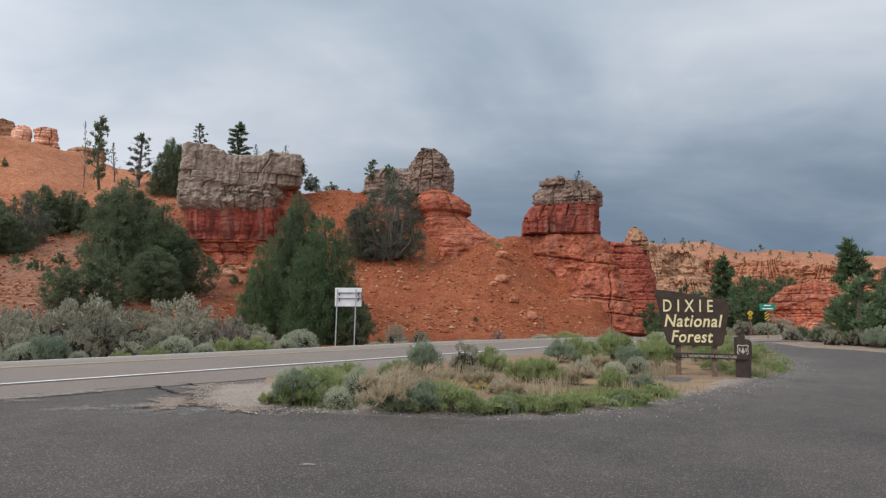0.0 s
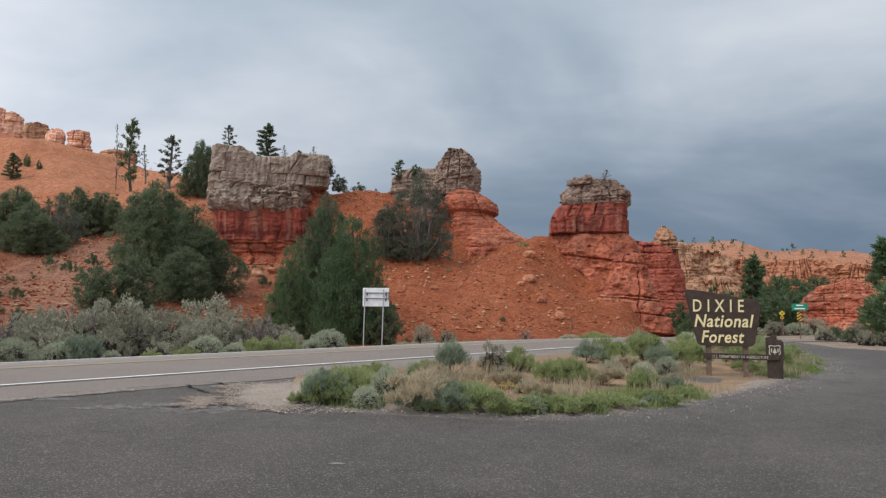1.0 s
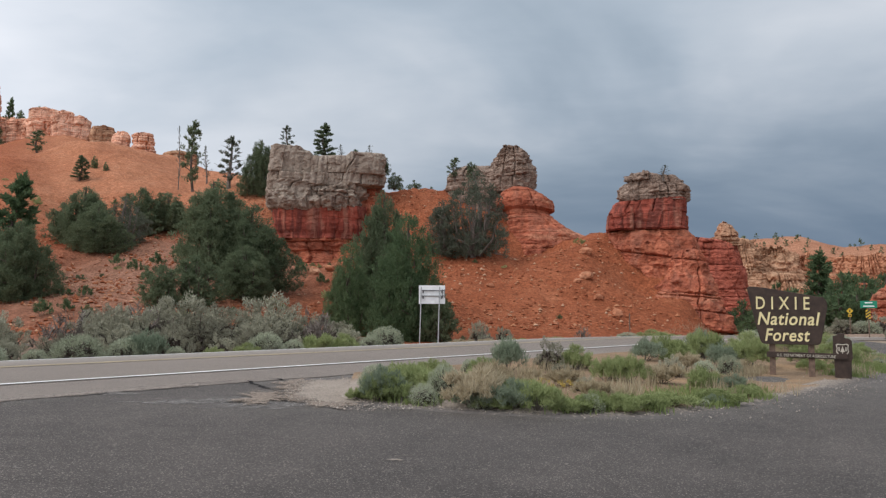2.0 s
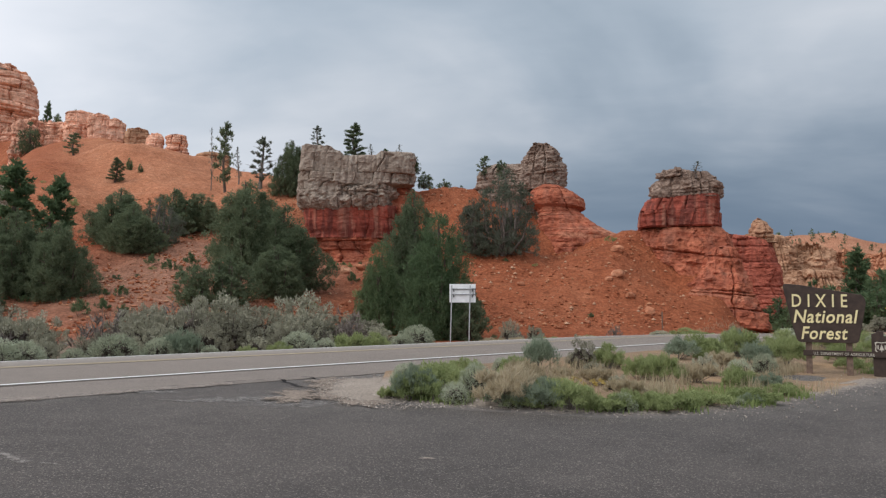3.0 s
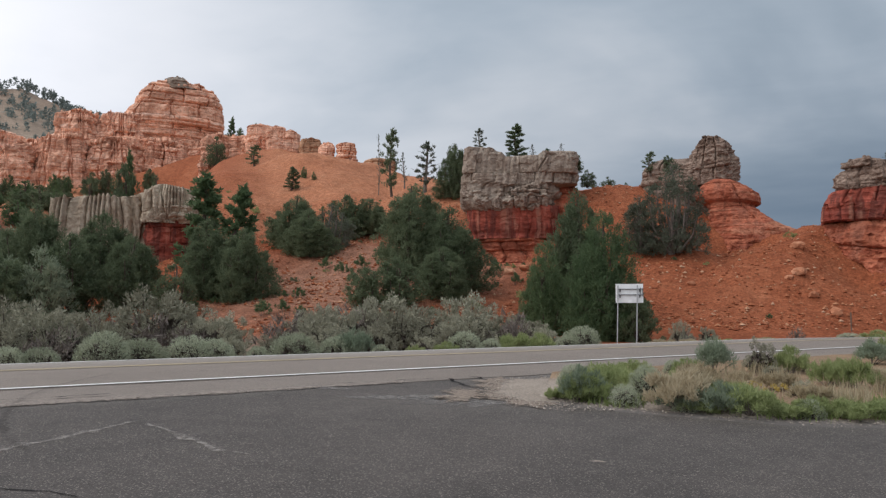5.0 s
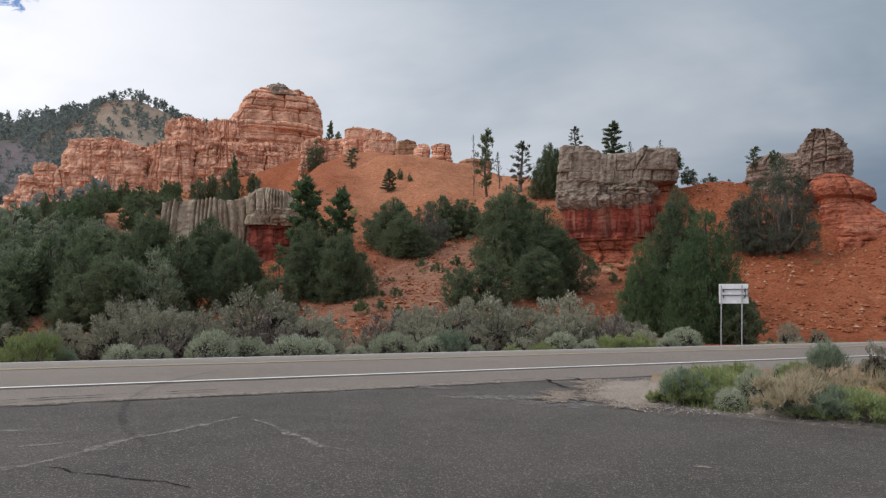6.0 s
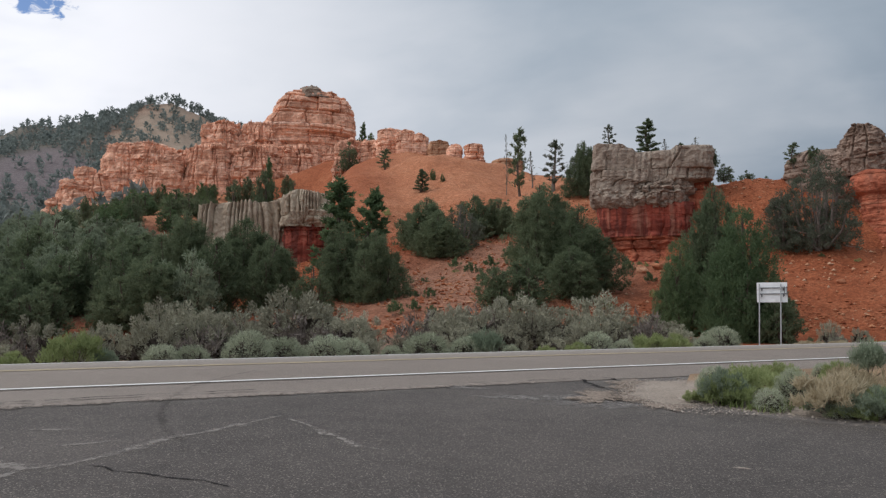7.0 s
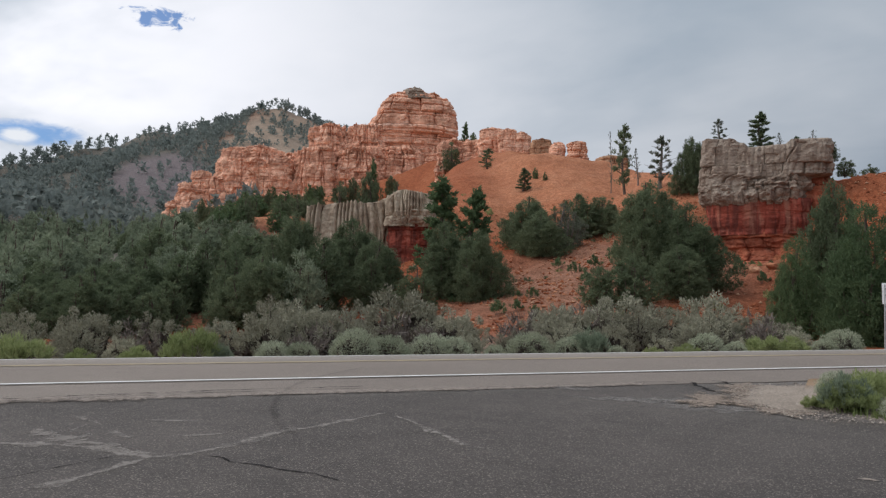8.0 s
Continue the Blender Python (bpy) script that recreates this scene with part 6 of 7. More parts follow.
def build_island():
    us = np.linspace(8.1, 33.0, 170)
    t = np.linspace(0, 1, 44)
    U, T = np.meshgrid(us, t, indexing="ij")
    F = front(U)
    S = F + (rear(U) - F) * T
    x, y = from_axes(U, S)
    z = island_z(U, S)
    z[:, 0] -= 0.06
    tagged(new("island", mesh_of("island", np.stack([x, y, z], -1).reshape(-1, 3), grid_faces(len(us), len(t)), M_DIRT)),
           "tan dirt island with shrubs beside the road", "ground", kind="structure")
    attr = bpy.data.objects["island"].data.attributes.new("gravel", "FLOAT", "POINT")
    attr.data.foreach_set("value", np.maximum(smooth(U + 0.5 * fbm(x, y, 0 * x, 57, 3), 10.6, 9.2), 0.7 * smooth(S - F + 0.15 * fbm(x, y, 0 * x, 58, 3), 0.35, 0.05)).astype(np.float32).ravel())
    # The fan of pale gravel at its western tip and along its rim.
    th = np.linspace(0, 2 * np.pi, 90, endpoint=False)
    r = np.linspace(0, 1, 16)
    R, TH = np.meshgrid(r, th, indexing="ij")
    wob = 1 + 0.35 * fbm(np.cos(TH) * 2, np.sin(TH) * 2, 0 * TH, 14, 5, 0.65)
    U, S = 9.0 + 1.75 * R * wob * np.cos(TH) + 0.9 * R * wob * np.sin(TH), 9.5 + 2.0 * R * wob * np.sin(TH)
    S = np.minimum(S, 11.35)
    x, y = from_axes(U, S)
    z = lot_z(S) - 0.040 + 0.060 * (1 - R ** 3)
    tagged(new("gravel_fan", mesh_of("gravel_fan", np.stack([x, y, z + 0.004], -1).reshape(-1, 3), grid_faces(len(r), len(th), True), M_GRAVELBED)),
           "pale gravel spilled at the island's tip", "ground", kind="structure")
    thin(bpy.data.objects["gravel_fan"], smooth(R, 0.35, 1.0))
    us = np.linspace(8.0, 34.0, 200)
    rows = []
    for o, dz in ((-0.34, -0.035), (-0.18, 0.000), (0.08, 0.018), (0.4, 0.02)):
        oo = o * (1 + 0.5 * fbm(us * 0.7, 0 * us + o, 0 * us, 19, 3)) if o < 0 else o
        S = np.interp(us, EDGE_U, EDGE_S) + oo
        x, y = from_axes(us - (0.2 if o < 0 else 0), S)
        rows.append(np.stack([x, y, lot_z(S) - 0.004 + dz], -1))
    tagged(new("gravel_rim", mesh_of("gravel_rim", np.concatenate(rows), grid_faces(4, len(us))[:, ::-1], M_GRAVELBED)), "thin band of loose gravel along the island's rim", "ground", kind="structure")
    thin(bpy.data.objects["gravel_rim"], np.repeat((1.0, 0.75, 0.5, 0.4), len(us)))
    # Loose stones.
    rng = np.random.default_rng(3)
    n = 5200
    fan = rng.random(n) < 0.5
    th, rr = rng.random(n) * 2 * np.pi, np.sqrt(rng.random(n))
    u = np.where(fan, 9.0 + 1.5 * rr * np.cos(th) + 0.8 * rr * np.sin(th), 8.2 + 24 * rng.random(n))
    s = np.where(fan, 9.3 + 1.8 * rr * np.sin(th), np.interp(u, EDGE_U, EDGE_S) + rng.normal(size=n) * 0.42)
    s = np.minimum(s, 11.6)
    size = 0.006 + 0.016 * rng.random(n) ** 4
    x, y = from_axes(u, s)
    octa = np.array([(1, 0, 0), (0, 1, 0), (-1, 0, 0), (0, -1, 0), (0, 0, 0.8), (0, 0, -0.6)], float)
    v = octa[None] * (1 + 0.5 * rng.normal(size=(n, 6, 1)) * 0.5) * size[:, None, None]
    zz = np.maximum(island_z(u, s), lot_z(s)) - 0.002
    v = v + np.stack([x, y, np.where(s > front(u), zz, lot_z(s) + 0.012)], -1)[:, None]
    tri = np.array([(0, 1, 4), (1, 2, 4), (2, 3, 4), (3, 0, 4), (1, 0, 5), (2, 1, 5), (3, 2, 5), (0, 3, 5)])
    f = (tri[None] + 6 * np.arange(n)[:, None, None]).reshape(-1, 3)
    tagged(new("gravel_stones", mesh_of("gravel_stones", v.reshape(-1, 3), f, M_GRAVEL, False)), "loose pale gravel stones round the island", "gravel", kind="stuff")


build_island()


def grass(name, label, leaf, spots, rng, height, lean=0.35, width=0.010):
    """Blades in tufts, joined: nobody could count them."""
    n = len(spots)
    a = rng.random(n) * 2 * np.pi
    h = height * (0.45 + 0.75 * rng.random(n))
    l = lean * rng.random(n) * h
    dirv = np.stack([np.cos(a), np.sin(a), 0 * a], 1)
    side = np.stack([-np.sin(a), np.cos(a), 0 * a], 1) * (width * (0.6 + 0.8 * rng.random(n)))[:, None]
    p = np.asarray(spots)
    mid = p + dirv * (l * 0.35)[:, None] + np.stack([0 * h, 0 * h, h * 0.6], 1)
    tip = p + dirv * l[:, None] + np.stack([0 * h, 0 * h, h], 1)
    v = np.stack([p - side, p + side, mid + side * 0.7, mid - side * 0.7, tip], 1).reshape(-1, 3)
    base = 5 * np.arange(n)[:, None]
    f = np.concatenate([base + (0, 1, 2), base + (0, 2, 3), base + (3, 2, 4)])
    tagged(new(name, mesh_of(name, v, f, leaf, False)), label, "grass", kind="stuff")


def bare(u, s):
    """The trodden dirt before the sign."""
    return (u > 14.9) & (u < 19.4) & (s < 6.25)


def island_plants():
    rng = np.random.default_rng(41)

    def spots(tufts, per, spread, u0, u1, band):
        out = []
        for i in range(tufts):
            u = u0 + (u1 - u0) * rng.random()
            f = float(front(u))
            s = f + 0.06 + (band(rng) if callable(band) else band * rng.random())
            s = min(s, 11.2)
            uu, ss = u + rng.normal(size=per) * spread, s + rng.normal(size=per) * spread
            keep = ~bare(uu, ss)
            uu, ss = uu[keep], ss[keep]
            x, y = from_axes(uu, ss)
            out.append(np.stack([x, y, island_z(uu, ss) - 0.01], 1))
        return np.concatenate(out)

    grass("green_grass", "fresh green grass along the island's rim", M_GRASS, spots(170, 90, 0.13, 8.4, 30, 1.0), rng, 0.13, 0.8, 0.007)
    grass("dry_grass", "dry straw-coloured grass on the island", M_DRY, spots(80, 70, 0.14, 9.5, 30, 4.5), rng, 0.28, 0.6, 0.006)
    grass("verge_grass", "thin dry grass along the road verge", M_DRY, np.concatenate([np.stack([*from_axes(uu, ss), land(*from_axes(uu, ss)) - 0.01], 1) for uu, ss in [(-40 + 100 * rng.random(3200), 22.0 + 0.5 * np.abs(rng.normal(size=3200)))]]), rng, 0.22, 0.7, 0.008)

    def put(u, s, key, h, wd, label, name):
        if bare(u, s):
            return
        u = max(u, float(np.interp(s, (7.0, 8.0, 8.95, 9.9, 11), (8.1, 8.15, 8.6, 9.8, 11.2))) + 0.32 * wd)
        s = max(s, float(front(u)) + 0.10 + 0.22 * wd)
        x, y = from_axes(u, s)
        shrub(key, x, y, h, wd, label, name, "shrubs on the island", float(island_z(np.array(u), np.array(s))) - 0.02)

    G, B, S, D = "green rabbitbrush on the island", "blue-green shrub on the island", "grey-green sagebrush on the island", "dry straw-coloured shrub on the island"
    kinds = {"r": (G, "rabbitbrush"), "g": (S, "sagebrush"), "s": (S, "sagebrush"), "b": (B, "blue_green_shrub"), "d": (D, "dry_shrub")}
    for key, u, s, h, wd in [
            ("rabbit1", 14.54, 8.80, 0.58, 0.69), ("rabbit0", 13.15, 7.29, 0.49, 0.55), ("rabbit2", 13.26, 6.86, 0.53, 0.62), ("rabbit1", 19.47, 8.78, 0.57, 0.95), ("rabbit0", 13.55, 5.67, 0.46, 0.59),
            ("rabbit2", 9.40, 6.08, 0.43, 0.87), ("rabbit1", 9.05, 6.60, 0.23, 0.55), ("rabbit0", 9.87, 5.60, 0.25, 0.67), ("rabbit1", 10.32, 5.48, 0.28, 0.60), ("rabbit2", 10.58, 5.12, 0.26, 0.78),
            ("rabbit0", 11.41, 4.94, 0.24, 0.83), ("rabbit1", 12.46, 4.88, 0.24, 0.89), ("rabbit1", 8.07, 7.98, 0.41, 0.67), ("rabbit2", 8.11, 7.70, 0.43, 0.58), ("rabbit0", 8.01, 7.00, 0.21, 0.39),
            ("rabbit0", 8.17, 6.73, 0.17, 0.39), ("rabbit2", 19.82, 7.10, 0.69, 1.09)]:
        put(u, s, key, h, wd, *kinds[key[0]])
    for key, u, s, h, wd in [
            ("blue0", 13.09, 9.48, 0.75, 0.89), ("sage0", 14.24, 9.20, 0.66, 0.75), ("blue1", 18.58, 9.23, 0.59, 0.92), ("dry0", 17.04, 7.41, 0.42, 0.63), ("green0", 8.95, 6.22, 0.19, 0.40),
            ("blue1", 8.20, 7.40, 0.51, 0.68), ("green1", 9.08, 7.73, 0.55, 0.58), ("dry0", 9.01, 7.11, 0.56, 1.02), ("dry0", 10.33, 7.81, 0.48, 0.76), ("green2", 8.59, 7.02, 0.33, 0.49),
            ("sage2", 11.44, 6.73, 0.26, 0.49), ("dry0", 11.76, 7.33, 0.31, 0.61), ("dry0", 13.78, 6.55, 0.39, 0.68), ("green1", 17.45, 6.70, 0.50, 0.63), ("blue0", 18.99, 7.54, 0.61, 0.90),
            ("dry0", 10.77, 7.53, 0.25, 0.49), ("sage3", 15.38, 7.08, 0.45, 0.62), ("blue1", 14.25, 5.39, 0.30, 0.56)]:
        put(u, s, key, h, wd, *kinds[key[0]])
    # A close mass of brush at the western tip.
    for i in range(16):
        u = 8.95 + 1.2 * rng.random()
        lo, hi = float(front(u)) + 0.15, float(rear(u)) - 0.15
        s = lo + (hi - lo) * rng.random()
        key = ("rabbit0", "blue1", "rabbit2", "green1", "rabbit1")[i % 5]
        h = 0.22 + 0.22 * rng.random()
        put(u, s, key, h, h * (1.5 + 0.6 * rng.random()), *kinds[key[0]])
    # Small tufts between the shrubs.
    for i in range(46):
        u = 10.5 + 12.5 * rng.random()
        s = float(front(u)) + 0.7 + 4.6 * rng.random()
        key = ("dry0", "rabbit1", "green2", "dry0", "rabbit0", "sage1", "rabbit2")[i % 7]
        h = 0.14 + 0.24 * rng.random()
        put(u, min(s, 10.9), key, h, h * (1.3 + 0.7 * rng.random()), *kinds[key[0]])
    # Taller brush behind the sign.
    for key, u, s, h, wd in [
            ("rabbit0", 19.6, 9.2, 0.70, 1.0), ("rabbit2", 20.8, 8.6, 0.80, 1.1), ("rabbit1", 23.4, 8.4, 0.75, 1.1), ("rabbit0", 26.2, 8.0, 0.75, 1.2), ("blue0", 22.2, 9.3, 0.80, 1.1),
            ("blue1", 27.6, 8.4, 0.7, 1.2), ("green0", 24.8, 8.8, 0.75, 1.1), ("green1", 28.6, 7.3, 0.6, 1.0), ("rabbit1", 26.8, 6.3, 0.45, 0.9), ("rabbit0", 30.0, 8.2, 0.6, 1.1),
            ("rabbit2", 25.2, 6.6, 0.5, 0.9), ("rabbit2", 23.0, 5.7, 0.5, 0.8), ("rabbit0", 21.4, 6.2, 0.6, 0.9)]:
        put(u, s, key, h, wd, *kinds[key[0]])
    # Low brush that follows the rim.
    for i in range(40):
        u = 8.5 + 20 * (i + rng.random()) / 40
        s = float(front(u)) + 0.12 + 0.35 * rng.random()
        key = ("rabbit0", "rabbit1", "rabbit2", "rabbit1", "rabbit2", "rabbit0", "green0", "blue1")[i % 8]
        h = 0.10 + 0.13 * rng.random()
        put(u, s, key, h, h * (1.8 + rng.random()), *kinds[key[0]])
    # Yellow flowers among the dry stalks.
    c = np.stack([*from_axes(10.9 + 0.30 * rng.normal(size=20), 6.9 + 0.30 * rng.normal(size=20)), np.zeros(20)], 1)
    u, s = axes(c[:, 0], c[:, 1])
    c[:, 2] = island_z(u, s) + 0.12 + 0.08 * rng.random(20)
    v, f = sprays(rng, c, 0.045, 10, 0.05, 0.6, 0.5)
    tagged(new("yellow_flowers", mesh_of("yellow_flowers", v, f, M_YELLOW, False)), "yellow flower heads among dry stalks", "flowers", kind="stuff")


island_plants()

# ---- signs ----
M_BROWN = plain_material("dark_brown_stained_wood", (0.050, 0.032, 0.024), 0.75, wear=0.22, scale=7.0)
M_POST = plain_material("weathered_brown_post", (0.17, 0.115, 0.085), 0.85, wear=0.22, scale=12.0)
M_CREAM = plain_material("cream_yellow_lettering", (0.76, 0.66, 0.36), 0.6, wear=0.08)
M_FADED = plain_material("faded_cream_lettering", (0.52, 0.48, 0.40), 0.7, wear=0.1)
M_SHEET = plain_material("white_painted_sheet_metal", (0.86, 0.87, 0.87), 0.5, wear=0.06, scale=4.0)
M_STEEL = plain_material("galvanised_steel", (0.50, 0.51, 0.52), 0.5, 0.35, wear=0.12, scale=20.0)
M_RAIL = plain_material("dark_steel_rail", (0.13, 0.13, 0.135), 0.55, 0.2, wear=0.12, scale=20.0)
M_GREEN = plain_material("green_sign_sheeting", (0.010, 0.20, 0.115), 0.45, wear=0.08)
M_AMBER = plain_material("yellow_sign_sheeting", (0.58, 0.38, 0.03), 0.45, wear=0.08)
M_BLACK = plain_material("black_sign_paint", (0.02, 0.02, 0.02), 0.5, wear=0.1)
M_WHITEBAR = plain_material("white_sign_paint", (0.80, 0.80, 0.78), 0.5, wear=0.05)


def box(sx, sy, sz, x=0.0, y=0.0, z=0.0, bevel=0.006, turn=None):
    bm = bmesh.new()
    bmesh.ops.create_cube(bm, size=1.0, matrix=Matrix.Translation((x, y, z)) @ (turn or Matrix()) @ Matrix.Diagonal((sx, sy, sz, 1)))
    if bevel:
        bmesh.ops.bevel(bm, geom=bm.edges[:], offset=bevel, segments=2, affect="EDGES")
    return bm


def slab(outline, thick, y=0.0, bevel=0.008):
    """A board with the given outline (x, z), its face towards -y."""
    bm = bmesh.new()
    f = bm.faces.new([bm.verts.new((px, y, pz)) for px, pz in outline])
    ex = bmesh.ops.extrude_face_region(bm, geom=[f])
    bmesh.ops.translate(bm, vec=(0, thick, 0), verts=[v for v in ex["geom"] if isinstance(v, bmesh.types.BMVert)])
    bmesh.ops.recalc_face_normals(bm, faces=bm.faces[:])
    if bevel:
        bmesh.ops.bevel(bm, geom=[e for e in bm.edges if abs(e.calc_face_angle(0)) > 1.2], offset=bevel, segments=1, affect="EDGES")
    return bm


def rounded(points, r=0.06, n=5):
    """An outline with its corners rounded."""
    out = []
    for i, p in enumerate(points):
        p = Vector(p)
        a, b = Vector(points[i - 1]), Vector(points[(i + 1) % len(points)])
        rr = min(r, (a - p).length * 0.45, (b - p).length * 0.45)
        s, e = p + (a - p).normalized() * rr, p + (b - p).normalized() * rr
        for j in range(n + 1):
            t = j / n
            out.append(tuple((1 - t) ** 2 * s + 2 * t * (1 - t) * p + t * t * e))
    return out


def letters(words, width, height, x, z, y, mat, parent, bold=0.0, shear=0.0, spacing=1.0, turn=0.0):
    """Raised lettering with Blender's own font, fitted to a width and height, its middle at x, z."""
    cu = bpy.data.curves.new("lettering", "FONT")
    cu.body, cu.extrude, cu.shear, cu.offset, cu.space_character, cu.resolution_u = words, 0.02, shear, bold, spacing, 3
    tmp = bpy.data.objects.new("lettering", cu)
    scene.collection.objects.link(tmp)
    bpy.context.view_layer.update()
    me = bpy.data.meshes.new_from_object(tmp.evaluated_get(bpy.context.evaluated_depsgraph_get()))
    bpy.data.objects.remove(tmp)
    me.name = "lettering"
    co = np.empty(len(me.vertices) * 3, np.float32)
    me.vertices.foreach_get("co", co)
    co = co.reshape(-1, 3)
    lo, hi = co.min(0), co.max(0)
    q = (co - (lo + hi) / 2) / (hi - lo)
    px, pz = q[:, 0] * width, q[:, 1] * height
    ca, sa = math.cos(radians(turn)), math.sin(radians(turn))
    v = np.stack([x + px * ca - pz * sa, y - 0.008 - q[:, 2] * 0.016, z + px * sa + pz * ca], -1)
    me.vertices.foreach_set("co", v.astype(np.float32).ravel())
    me.materials.clear()
    me.materials.append(mat)
    me.update()
    ob = new("lettering", me)
    ob.parent = parent
    return ob


def forest_sign():
    be, di = 17.2, 19.5
    x, y = di * math.sin(radians(be)), di * math.cos(radians(be))
    u, s = axes(x, y)
    z = float(island_z(np.array(u), np.array(s)))
    ob = empty("forest_sign", x, y, z, "dark brown wooden forest entrance sign with cream lettering", "sign")
    ob.matrix_basis = Matrix.Translation((x, y, z)) @ pose(0, 0, 0, 0, 0, -be + 2)
    lift = 1.6 - z

    def h(py):
        return lift + (560 - py) * 0.0131

    def a(px):
        return (px - 1224) * 0.0131

    outline = rounded([(a(1159), h(512)), (a(1183), h(514)), (a(1282), h(533)), (a(1286), h(545)), (a(1273), h(612)), (a(1181), h(611)), (a(1174), h(585))], 0.10)
    part("board", slab(outline, 0.07), M_BROWN, ob, "dark brown tapered board")
    for px in (1198, 1259):
        part("post", box(0.125, 0.125, h(540) + 0.5, a(px), 0.135, h(540) / 2 - 0.25), M_POST, ob, "weathered square wooden post")
    part("rail", box(a(1313) - a(1189), 0.045, 0.125, (a(1313) + a(1189)) / 2, 0.045, h(629.5), 0.008, pose(0, 0, 0, 0, 1.0, 0)), M_BROWN, ob, "narrow dark brown lettered rail")
    board = ob.children[0]
    letters("DIXIE", 1.10, 0.28, a(1216), h(541.5), 0.0, M_CREAM, board, 0.010, 0.0, 1.7, -0.8)
    letters("National", 1.28, 0.29, a(1224.5), h(568), 0.0, M_CREAM, board, 0.016, 0.2, 1.08, -0.6)
    letters("Forest", 0.92, 0.28, a(1222), h(595.5), 0.0, M_CREAM, board, 0.016, 0.2, 1.08, -0.4)
    letters("U.S. DEPARTMENT OF AGRICULTURE", 1.18, 0.062, a(1250), h(630), 0.022, M_FADED, ob.children[3], 0.004, 0.0, 1.1, -1.0)
    # The shield post at its side.
    sx, sy = x + 1.05 * math.cos(radians(be)) + 0.05, y - 1.05 * math.sin(radians(be)) + 0.10
    u, s = axes(sx, sy)
    sz = float(island_z(np.array(u), np.array(s)))
    sp = empty("shield_post", sx, sy, sz, "dark brown wooden post with a cream shield emblem", "sign")
    sp.matrix_basis = Matrix.Translation((sx, sy, sz)) @ pose(0, 0, 0, 0, 0, -be + 2)
    top = (662 - 588) * 0.0131
    part("post", slab([(-0.155, -0.3), (0.155, -0.3), (0.175, 0.38), (0.20, 0.44), (0.19, top - 0.16), (0.14, top - 0.11), (0.05, top - 0.10), (0.05, top), (-0.08, top), (-0.08, top - 0.03), (-0.175, top - 0.06), (-0.18, 0.44), (-0.155, 0.38)], 0.14), M_BROWN, sp)
    shield = [(-0.13, 0.11), (-0.09, 0.13), (0.0, 0.115), (0.09, 0.13), (0.13, 0.11), (0.115, 0.03), (0.13, -0.05), (0.10, -0.10), (0.0, -0.14), (-0.10, -0.10), (-0.13, -0.05), (-0.115, 0.03)]
    zc = 0.62
    em = part("emblem", slab([(px * 0.98, zc + pz * 0.98) for px, pz in shield], 0.012, -0.010, 0), M_FADED, sp, "cream shield rim")
    part("field", slab([(px * 0.82, zc + pz * 0.82) for px, pz in shield], 0.008, -0.016, 0), M_BROWN, em)
    part("tree_shape", slab([(-0.045, zc - 0.05), (-0.008, zc - 0.05), (-0.008, zc - 0.085), (0.008, zc - 0.085), (0.008, zc - 0.05), (0.045, zc - 0.05), (0.0, zc + 0.075)], 0.006, -0.021, 0), M_FADED, em)
    for bx in (-0.068, 0.068):
        part("bar", box(0.022, 0.006, 0.085, bx, -0.019, zc + 0.01, 0.0), M_FADED, em)


forest_sign()


def back_of_sign():
    be, di = -6.7, 38.0
    x, y = di * math.sin(radians(be)), di * math.cos(radians(be))
    z = land_at(x, y)
    ob = empty("road_sign", x, y, z, "white metal road sign seen from behind on two posts", "sign")
    ob.matrix_basis = Matrix.Translation((x, y, z)) @ pose(0, 0, 0, 0, 0, -be + 4)
    m = 0.0266
    top, low = 2.93 - z, 2.06 - z
    mid = (top + low) / 2
    part("panel", box(1.24, 0.02, top - low, 0, 0.06, mid, 0.004), M_SHEET, ob, "plain white back of the sign panel")
    for pz in (top - 0.24, top - 0.50):
        part("stiffener", box(1.12, 0.05, 0.035, 0.02, 0.022, pz, 0.004), M_RAIL, ob, "dark steel rail behind the panel")
    for px, lx in ((-0.52, -0.04), (0.36, -0.05)):
        p = part("post", box(0.048, 0.045, top + 0.6, px + lx, 0.0, top / 2 - 0.36, 0.006, pose(0, 0, 0, 0, 1.6, 0)), M_STEEL, ob, "pale galvanised post")
        for pz in (top - 0.29, top - 0.56):
            part("bracket", box(0.05, 0.03, 0.14, px + 0.10 + (pz - top / 2) * 0.028 - 0.03, 0.0, pz, 0.003), M_RAIL, p)
    for px in (0.50, 0.60):
        part("stiffener", box(0.025, 0.03, 0.40, px, 0.03, top - 0.38, 0.004), M_RAIL, ob, "dark steel rail behind the panel")


back_of_sign()


